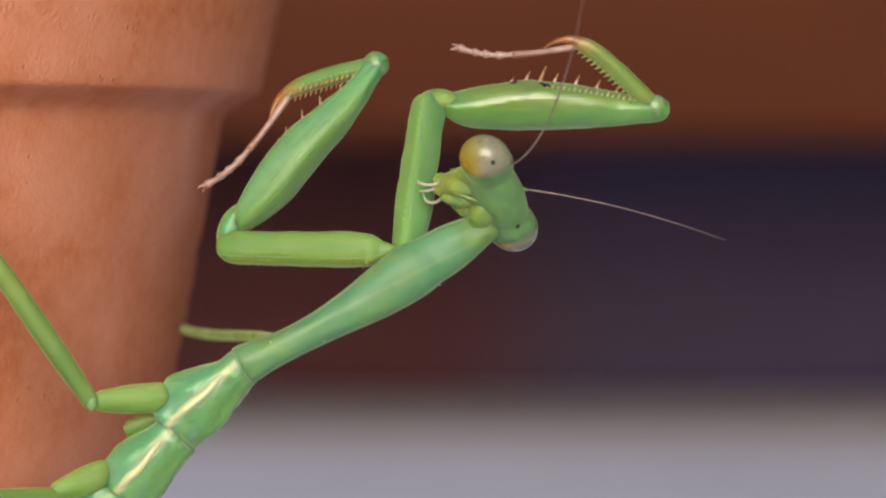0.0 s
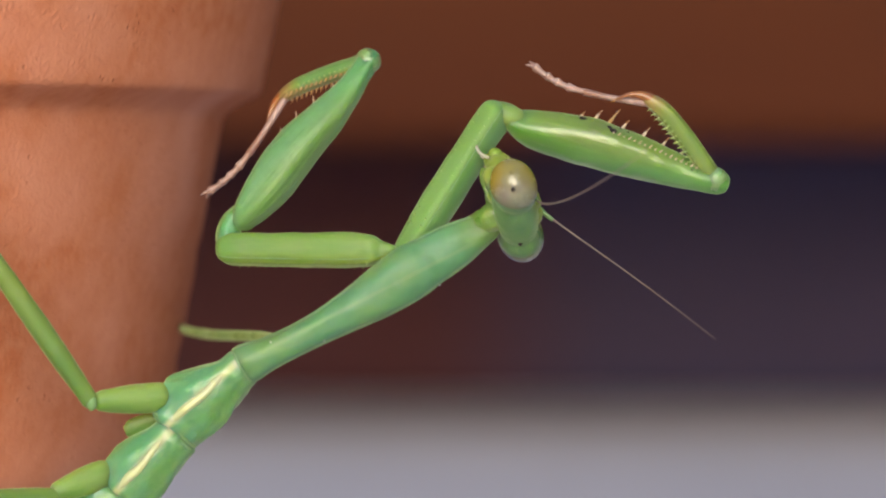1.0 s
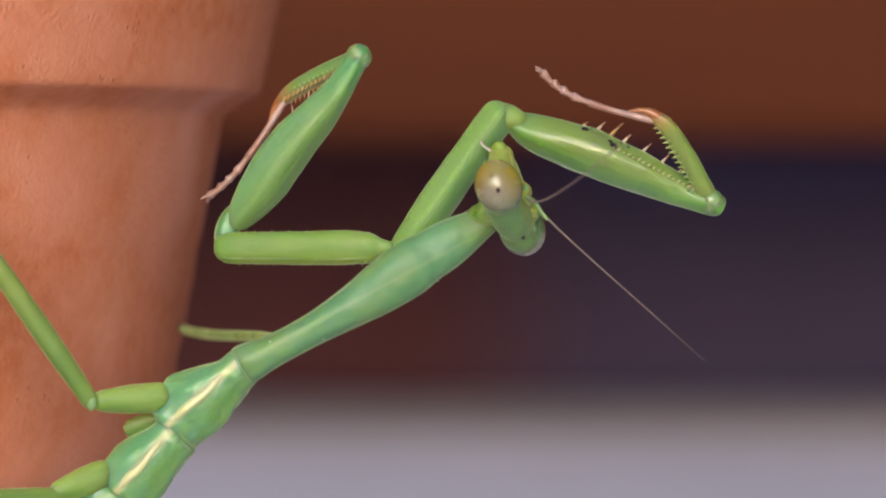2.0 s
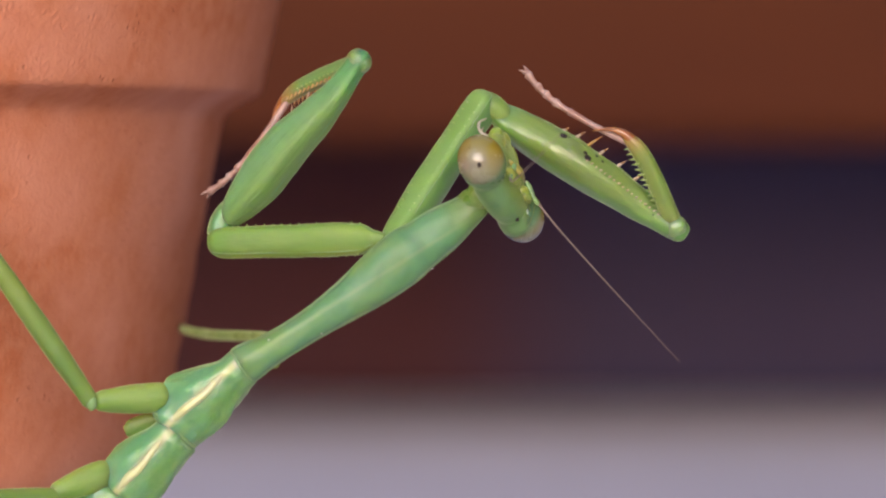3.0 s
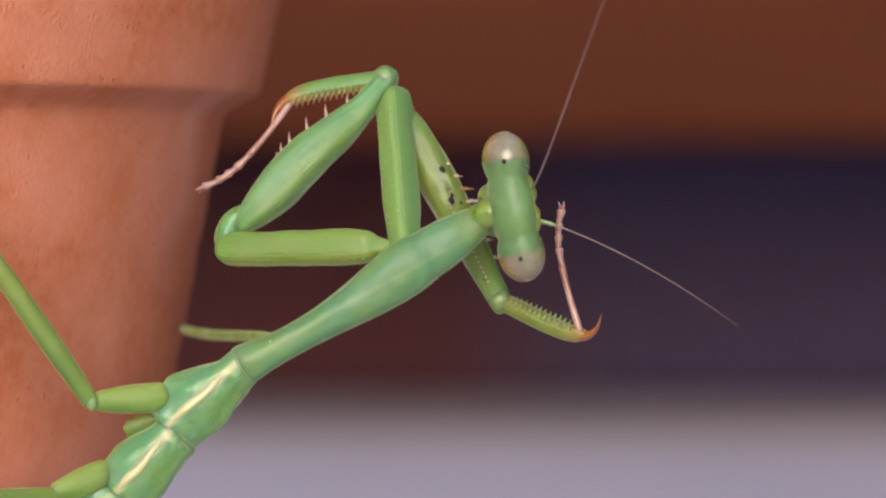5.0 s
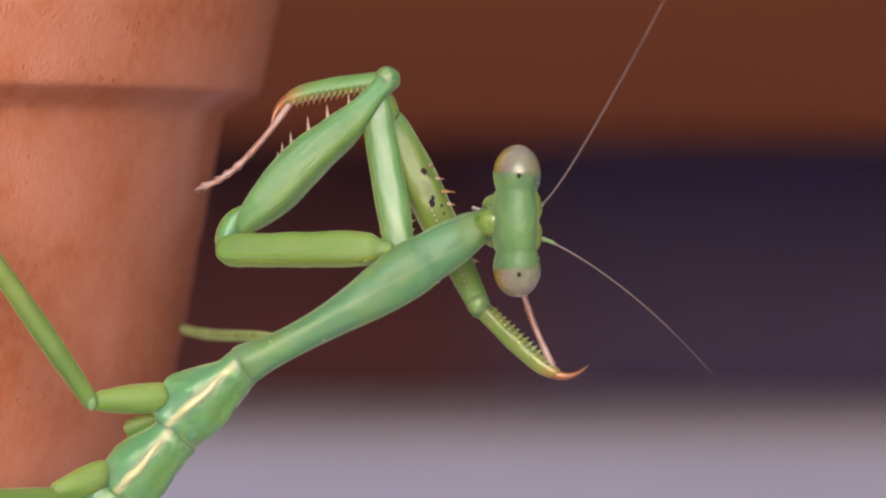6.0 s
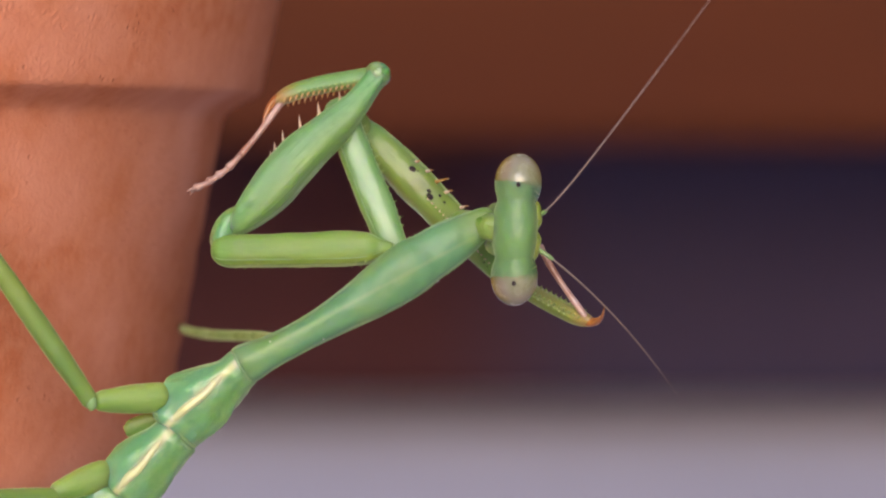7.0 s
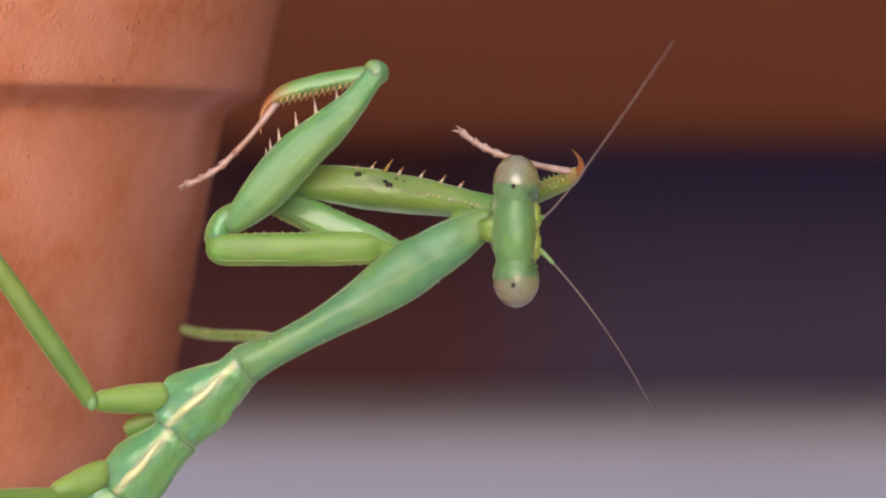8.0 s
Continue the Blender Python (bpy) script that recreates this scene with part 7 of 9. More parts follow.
    walk(head, [
        (0.0, limb((3.16, -1.2, 3.02), (2.33, -3.25, 5.04), (-0.86, 0.49, 0.15))),
        (0.1, limb((3.08, -1.2, 2.41), (2.65, -2.82, 4.89), (-0.9, 0.43, 0.12))),
        (0.2, limb((3.12, -1.2, 1.98), (3, -2.5, 4.68), (-0.92, 0.36, 0.13))),
        (0.3, limb((3.43, -1.2, 1.79), (3.66, -2.92, 4.24), (-0.82, 0.43, 0.38))),
        (0.4, limb((3.67, -1.2, 1.61), (4.15, -3.24, 3.76), (-0.64, 0.48, 0.6))),
        (0.5, limb((3.8, -1.2, 1.66), (4.2, -3.68, 3.31), (-0.59, 0.38, 0.71))),
        (0.6, limb((3.99, -1.2, 1.78), (4.21, -3.91, 3.05), (-0.56, 0.31, 0.77))),
        (0.7, limb((4.12, -1.2, 1.91), (3.94, -3.83, 3.34), (-0.49, 0.44, 0.75))),
        (0.8, limb((4.17, -1.2, 2.05), (3.69, -3.71, 3.63), (-0.43, 0.54, 0.73))),
        (0.9, limb((4.12, -1.2, 2.03), (3.75, -3.74, 3.59), (-0.37, 0.52, 0.77))),
        (1.0, limb((4.08, -1.2, 2.01), (3.81, -3.77, 3.54), (-0.32, 0.51, 0.8))),
        (1.1, limb((4.06, -1.2, 2.03), (3.72, -3.78, 3.52), (-0.3, 0.51, 0.81))),
        (1.2, limb((4.01, -1.2, 2.1), (3.51, -3.8, 3.5), (-0.27, 0.5, 0.83))),
        (1.3, limb((3.96, -1.2, 2.17), (3.29, -3.81, 3.49), (-0.25, 0.49, 0.84))),
        (1.4, limb((3.92, -1.2, 2.19), (3.17, -3.81, 3.47), (-0.23, 0.48, 0.85))),
        (1.5, limb((3.9, -1.2, 2.15), (3.13, -3.81, 3.42), (-0.21, 0.48, 0.85))),
        (1.6, limb((3.88, -1.2, 2.09), (3.11, -3.81, 3.36), (-0.2, 0.48, 0.86))),
        (1.7, limb((3.85, -1.2, 2.05), (3.08, -3.81, 3.33), (-0.18, 0.47, 0.86))),
        (1.8, limb((3.81, -1.2, 2.07), (3.04, -3.8, 3.35), (-0.17, 0.48, 0.86))),
        (1.9, limb((3.76, -1.2, 2.11), (2.98, -3.79, 3.4), (-0.16, 0.48, 0.86))),
        (2.0, limb((3.71, -1.2, 2.17), (2.92, -3.78, 3.48), (-0.15, 0.48, 0.86))),
        (2.1, limb((3.64, -1.2, 2.25), (2.84, -3.76, 3.59), (-0.14, 0.49, 0.86))),
        (2.2, limb((3.58, -1.2, 2.35), (2.76, -3.74, 3.71), (-0.13, 0.5, 0.86))),
        (2.3, limb((3.51, -1.2, 2.46), (2.67, -3.72, 3.85), (-0.12, 0.51, 0.85))),
        (2.4, limb((3.44, -1.2, 2.57), (2.58, -3.69, 4), (-0.11, 0.52, 0.85))),
        (2.5, limb((3.37, -1.2, 2.69), (2.48, -3.66, 4.16), (-0.1, 0.53, 0.84))),
        (2.6, limb((3.3, -1.2, 2.8), (2.38, -3.63, 4.31), (-0.09, 0.55, 0.83))),
        (2.7, limb((3.24, -1.2, 2.91), (2.28, -3.59, 4.46), (-0.07, 0.56, 0.82))),
        (2.8, limb((3.19, -1.2, 3.02), (2.18, -3.55, 4.59), (-0.06, 0.57, 0.82))),
        (2.9, limb((3.19, -1.2, 3.13), (2.06, -3.47, 4.73), (-0.05, 0.59, 0.8))),
        (3.0, limb((3.19, -1.2, 3.22), (1.94, -3.37, 4.87), (-0.04, 0.62, 0.79))),
        (3.1, limb((3.17, -1.2, 3.31), (1.86, -3.29, 5.01), (-0.04, 0.65, 0.76))),
        (3.2, limb((3.15, -1.2, 3.4), (1.77, -3.18, 5.18), (-0.04, 0.68, 0.73))),
        (3.3, limb((3.12, -1.2, 3.56), (1.52, -2.72, 5.58), (0.09, 0.76, 0.64))),
        (3.4, limb((3.13, -1.2, 3.65), (1.33, -1.93, 5.93), (0.3, 0.81, 0.5))),
        (3.5, limb((3.14, -1.2, 3.6), (1.36, -1.61, 5.99), (0.4, 0.8, 0.44))),
        (3.6, limb((3.09, -1.2, 3.58), (1.37, -1.44, 6.02), (0.45, 0.8, 0.4))),
        (3.7, limb((3.08, -1.2, 3.58), (1.37, -1.36, 6.03), (0.43, 0.83, 0.35))),
        (3.8, limb((3.07, -1.2, 3.59), (1.37, -1.33, 6.06), (0.4, 0.86, 0.32))),
        (3.9, limb((3.11, -1.2, 3.63), (1.42, -1.25, 6.11), (0.34, 0.9, 0.25))),
        (4.0, limb((3.17, -1.2, 3.67), (1.5, -1.2, 6.17), (0.27, 0.95, 0.18))),
        (4.1, limb((3.23, -1.2, 3.62), (1.7, -1.2, 6.2), (0.27, 0.95, 0.16))),
        (4.2, limb((3.32, -1.2, 3.55), (1.93, -1.2, 6.21), (0.25, 0.96, 0.13))),
        (4.3, limb((3.4, -1.2, 3.49), (2.18, -1.2, 6.23), (0.23, 0.97, 0.1))),
        (4.4, limb((3.49, -1.2, 3.42), (2.46, -1.2, 6.23), (0.19, 0.98, 0.07))),
        (4.5, limb((3.6, -1.2, 3.2), (2.75, -1.2, 6.08), (0.06, 1, 0.02))),
        (4.6, limb((3.71, -1.2, 2.89), (2.95, -1.2, 5.79), (-0.17, 0.98, -0.05))),
        (4.7, limb((3.79, -1.2, 2.66), (3.11, -1.2, 5.58), (-0.3, 0.95, -0.07))),
        (4.8, limb((3.84, -1.2, 2.54), (3.22, -1.2, 5.47), (-0.32, 0.95, -0.07))),
        (4.9, limb((3.87, -1.2, 2.44), (3.32, -1.2, 5.38), (-0.32, 0.94, -0.06))),
        (5.0, limb((3.9, -1.2, 2.34), (3.4, -1.2, 5.3), (-0.33, 0.94, -0.06))),
        (5.1, limb((3.91, -1.2, 2.27), (3.47, -1.2, 5.23), (-0.34, 0.94, -0.05))),
        (5.2, limb((3.93, -1.2, 2.2), (3.55, -1.2, 5.17), (-0.35, 0.93, -0.05))),
        (5.3, limb((3.94, -1.2, 2.13), (3.61, -1.2, 5.11), (-0.35, 0.93, -0.04))),
        (5.4, limb((3.95, -1.2, 2.07), (3.67, -1.2, 5.05), (-0.36, 0.93, -0.04))),
        (5.5, limb((3.96, -1.2, 2), (3.73, -1.2, 4.99), (-0.36, 0.93, -0.03))),
        (5.6, limb((3.98, -1.2, 1.94), (3.8, -1.2, 4.94), (-0.37, 0.93, -0.03))),
        (5.7, limb((4, -1.2, 1.86), (3.86, -1.2, 4.86), (-0.37, 0.93, -0.02))),
        (5.8, limb((4.03, -1.2, 1.78), (3.94, -1.2, 4.77), (-0.37, 0.93, -0.02))),
        (5.9, limb((4.08, -1.2, 1.64), (4.04, -1.2, 4.64), (-0.37, 0.93, -0.01))),
        (6.0, limb((4.1, -1.2, 1.55), (4.1, -1.2, 4.55), (-0.38, 0.93, -0))),
        (6.1, limb((4.12, -1.2, 1.6), (4, -1.2, 4.6), (-0.37, 0.93, -0.02))),
        (6.2, limb((4.11, -1.2, 1.66), (3.86, -1.2, 4.65), (-0.37, 0.93, -0.03))),
        (6.3, limb((4.06, -1.2, 1.79), (3.63, -1.2, 4.76), (-0.37, 0.93, -0.05))),
        (6.4, limb((4.01, -1.2, 1.9), (3.43, -1.2, 4.85), (-0.36, 0.93, -0.07))),
        (6.5, limb((3.98, -1.2, 1.77), (3.56, -1.2, 4.74), (-0.35, 0.94, -0.05))),
        (6.6, limb((3.96, -1.2, 1.52), (3.84, -1.2, 4.51), (-0.33, 0.94, -0.01))),
        (6.7, limb((3.95, -1.2, 1.4), (3.92, -1.2, 4.39), (-0.31, 0.95, -0.01))),
        (6.8, limb((3.97, -1.2, 1.29), (3.98, -1.2, 4.3), (-0.3, 0.95, 0))),
        (6.9, limb((4, -1.2, 1.19), (4.07, -1.2, 4.19), (-0.28, 0.96, 0.01))),
        (7.0, limb((4.04, -1.2, 1.07), (4.17, -1.2, 4.07), (-0.25, 0.97, 0.01))),
        (7.1, limb((4.06, -1.2, 1), (4.28, -1.2, 3.99), (-0.22, 0.98, 0.01))),
        (7.2, limb((4.09, -1.2, 0.93), (4.35, -1.2, 3.91), (-0.19, 0.98, 0.01))),
        (7.3, limb((4.11, -1.2, 0.83), (4.42, -1.2, 3.81), (-0.17, 0.98, 0.02))),
        (7.4, limb((4.12, -1.2, 0.74), (4.48, -1.2, 3.71), (-0.15, 0.99, 0.02))),
        (7.5, limb((4.13, -1.2, 0.68), (4.53, -1.2, 3.67), (-0.13, 0.99, 0.02))),
        (7.6, limb((4.16, -1.2, 0.87), (4.44, -1.2, 3.85), (-0.09, 1, 0.01))),
        (7.7, limb((4.13, -1.2, 0.9), (4.35, -1.2, 3.89), (-0.07, 1, 0.01))),
        (7.8, limb((4.09, -1.2, 0.93), (4.24, -1.2, 3.92), (-0.06, 1, 0))),
        (7.9, limb((4.05, -1.2, 0.95), (4.12, -1.2, 3.95), (-0.04, 1, 0))),
        (8.0, limb((4.01, -1.2, 0.98), (4.01, -1.2, 3.98), (-0.03, 1, 0))),
    ])
    walk(neck, [
        (0.0, limb((1.69, 0.3, 1.16), (2.54, -1.43, 2.53), (0, -1, 0))),
        (0.1, limb((1.8, 0.3, 0.97), (2.45, -1.59, 2.04), (0, -1, 0))),
        (0.2, limb((1.86, 0.3, 0.85), (2.51, -1.69, 1.72), (0, -1, 0))),
        (0.3, limb((1.86, 0.3, 0.85), (2.72, -1.57, 1.6), (0, -1, 0))),
        (0.4, limb((1.86, 0.3, 0.85), (2.88, -1.45, 1.55), (0, -1, 0))),
        (0.5, limb((1.84, 0.3, 0.9), (3, -1.38, 1.58), (0, -1, 0))),
        (0.6, limb((1.8, 0.3, 0.96), (3.18, -1.31, 1.69), (0, -1, 0))),
        (0.7, limb((1.79, 0.3, 0.98), (3.3, -1.19, 1.83), (0, -1, 0))),
        (0.8, limb((1.79, 0.3, 0.99), (3.35, -1.09, 1.97), (0, -1, 0))),
        (0.9, limb((1.74, 0.3, 1.06), (3.3, -1.09, 2.02), (0, -1, 0))),
        (1.0, limb((1.7, 0.3, 1.15), (3.26, -1.09, 2.05), (0, -1, 0))),
        (1.1, limb((1.68, 0.3, 1.18), (3.24, -1.07, 2.08), (0, -1, 0))),
        (1.2, limb((1.66, 0.3, 1.2), (3.2, -1.02, 2.15), (0, -1, 0))),
        (1.3, limb((1.65, 0.3, 1.22), (3.17, -0.97, 2.22), (0, -1, 0))),
        (1.4, limb((1.64, 0.3, 1.24), (3.13, -0.95, 2.25), (0, -1, 0))),
        (1.5, limb((1.64, 0.3, 1.25), (3.12, -0.94, 2.22), (0, -1, 0))),
        (1.6, limb((1.63, 0.3, 1.25), (3.1, -0.93, 2.17), (0, -1, 0))),
        (1.7, limb((1.63, 0.3, 1.26), (3.07, -0.93, 2.14), (0, -1, 0))),
        (1.8, limb((1.61, 0.3, 1.29), (3.04, -0.92, 2.17), (0, -1, 0))),
        (1.9, limb((1.58, 0.3, 1.34), (2.99, -0.92, 2.21), (0, -1, 0))),
        (2.0, limb((1.54, 0.3, 1.41), (2.94, -0.91, 2.28), (0, -1, 0))),
        (2.1, limb((1.49, 0.3, 1.49), (2.88, -0.9, 2.36), (0, -1, 0))),
        (2.2, limb((1.43, 0.3, 1.58), (2.82, -0.89, 2.46), (0, -1, 0))),
        (2.3, limb((1.37, 0.3, 1.68), (2.75, -0.88, 2.58), (0, -1, 0))),
        (2.4, limb((1.3, 0.3, 1.77), (2.69, -0.87, 2.69), (0, -1, 0))),
        (2.5, limb((1.24, 0.3, 1.87), (2.62, -0.86, 2.8), (0, -1, 0))),
        (2.6, limb((1.18, 0.3, 1.96), (2.56, -0.85, 2.91), (0, -1, 0))),
        (2.7, limb((1.12, 0.3, 2.04), (2.51, -0.83, 3.02), (0, -1, 0))),
        (2.8, limb((1.08, 0.3, 2.1), (2.46, -0.82, 3.13), (0, -1, 0))),
        (2.9, limb((1.04, 0.3, 2.15), (2.48, -0.79, 3.22), (0, -1, 0))),
        (3.0, limb((1.01, 0.3, 2.2), (2.5, -0.75, 3.28), (0, -1, 0))),
        (3.1, limb((0.94, 0.3, 2.29), (2.48, -0.74, 3.35), (0, -1, 0))),
        (3.2, limb((0.9, 0.3, 2.35), (2.47, -0.73, 3.4), (0, -1, 0))),
        (3.3, limb((0.9, 0.3, 2.35), (2.53, -0.63, 3.51), (0, -1, 0))),
        (3.4, limb((0.9, 0.3, 2.35), (2.68, -0.52, 3.51), (0, -1, 0))),
        (3.5, limb((0.93, 0.3, 2.31), (2.76, -0.48, 3.44), (0, -1, 0))),
        (3.6, limb((0.97, 0.3, 2.25), (2.74, -0.47, 3.4), (0, -1, 0))),
        (3.7, limb((1, 0.3, 2.21), (2.7, -0.49, 3.36), (0, -1, 0))),
        (3.8, limb((1.03, 0.3, 2.18), (2.66, -0.52, 3.34), (0, -1, 0))),
        (3.9, limb((1.06, 0.3, 2.13), (2.67, -0.56, 3.34), (0, -1, 0))),
        (4.0, limb((1.09, 0.3, 2.09), (2.68, -0.62, 3.34), (0, -1, 0))),
        (4.1, limb((1.11, 0.3, 2.06), (2.72, -0.63, 3.31), (0, -1, 0))),
        (4.2, limb((1.13, 0.3, 2.03), (2.77, -0.65, 3.26), (0, -1, 0))),
        (4.3, limb((1.16, 0.3, 1.98), (2.82, -0.68, 3.23), (0, -1, 0))),
        (4.4, limb((1.2, 0.3, 1.92), (2.87, -0.71, 3.19), (0, -1, 0))),
        (4.5, limb((1.28, 0.3, 1.81), (2.91, -0.8, 2.99), (0, -1, 0))),
        (4.6, limb((1.37, 0.3, 1.67), (2.94, -0.99, 2.69), (0, -1, 0))),
        (4.7, limb((1.43, 0.3, 1.58), (2.99, -1.09, 2.47), (0, -1, 0))),
        (4.8, limb((1.44, 0.3, 1.56), (3.04, -1.11, 2.37), (0, -1, 0))),
        (4.9, limb((1.45, 0.3, 1.54), (3.06, -1.12, 2.29), (0, -1, 0))),
        (5.0, limb((1.46, 0.3, 1.53), (3.08, -1.13, 2.2), (0, -1, 0))),
        (5.1, limb((1.47, 0.3, 1.52), (3.1, -1.13, 2.14), (0, -1, 0))),
        (5.2, limb((1.47, 0.3, 1.51), (3.11, -1.14, 2.1), (0, -1, 0))),
        (5.3, limb((1.48, 0.3, 1.5), (3.12, -1.14, 2.04), (0, -1, 0))),
        (5.4, limb((1.48, 0.3, 1.49), (3.13, -1.15, 1.99), (0, -1, 0))),
        (5.5, limb((1.49, 0.3, 1.48), (3.14, -1.15, 1.94), (0, -1, 0))),
        (5.6, limb((1.5, 0.3, 1.47), (3.15, -1.15, 1.89), (0, -1, 0))),
        (5.7, limb((1.51, 0.3, 1.45), (3.18, -1.15, 1.82), (0, -1, 0))),
        (5.8, limb((1.52, 0.3, 1.43), (3.2, -1.15, 1.75), (0, -1, 0))),
        (5.9, limb((1.56, 0.3, 1.37), (3.25, -1.15, 1.63), (0, -1, 0))),
        (6.0, limb((1.59, 0.3, 1.32), (3.28, -1.16, 1.55), (0, -1, 0))),
        (6.1, limb((1.6, 0.3, 1.3), (3.29, -1.15, 1.57), (0, -1, 0))),
        (6.2, limb((1.61, 0.3, 1.3), (3.29, -1.15, 1.59), (0, -1, 0))),
        (6.3, limb((1.61, 0.3, 1.29), (3.24, -1.15, 1.67), (0, -1, 0))),
        (6.4, limb((1.61, 0.3, 1.29), (3.2, -1.15, 1.74), (0, -1, 0))),
        (6.5, limb((1.6, 0.3, 1.31), (3.16, -1.13, 1.66), (0, -1, 0))),
        (6.6, limb((1.58, 0.3, 1.34), (3.13, -1.12, 1.48), (0, -1, 0))),
        (6.7, limb((1.55, 0.3, 1.39), (3.13, -1.1, 1.39), (0, -1, 0))),
        (6.8, limb((1.53, 0.3, 1.42), (3.15, -1.09, 1.3), (0, -1, 0))),
        (6.9, limb((1.54, 0.3, 1.41), (3.18, -1.07, 1.21), (0, -1, 0))),
        (7.0, limb((1.55, 0.3, 1.39), (3.23, -1.05, 1.11), (0, -1, 0))),
        (7.1, limb((1.56, 0.3, 1.36), (3.25, -1.02, 1.06), (0, -1, 0))),
        (7.2, limb((1.58, 0.3, 1.34), (3.29, -1, 1), (0, -1, 0))),
        (7.3, limb((1.6, 0.3, 1.31), (3.31, -0.98, 0.91), (0, -1, 0))),
        (7.4, limb((1.61, 0.3, 1.29), (3.34, -0.97, 0.83), (0, -1, 0))),
        (7.5, limb((1.61, 0.3, 1.29), (3.35, -0.95, 0.79), (0, -1, 0))),
        (7.6, limb((1.6, 0.3, 1.3), (3.39, -0.92, 0.94), (0, -1, 0))),
        (7.7, limb((1.59, 0.3, 1.31), (3.36, -0.9, 0.96), (0, -1, 0))),
        (7.8, limb((1.59, 0.3, 1.33), (3.32, -0.9, 0.97), (0, -1, 0))),
        (7.9, limb((1.58, 0.3, 1.34), (3.29, -0.88, 0.97), (0, -1, 0))),
        (8.0, limb((1.57, 0.3, 1.35), (3.25, -0.87, 0.98), (0, -1, 0))),
    ])
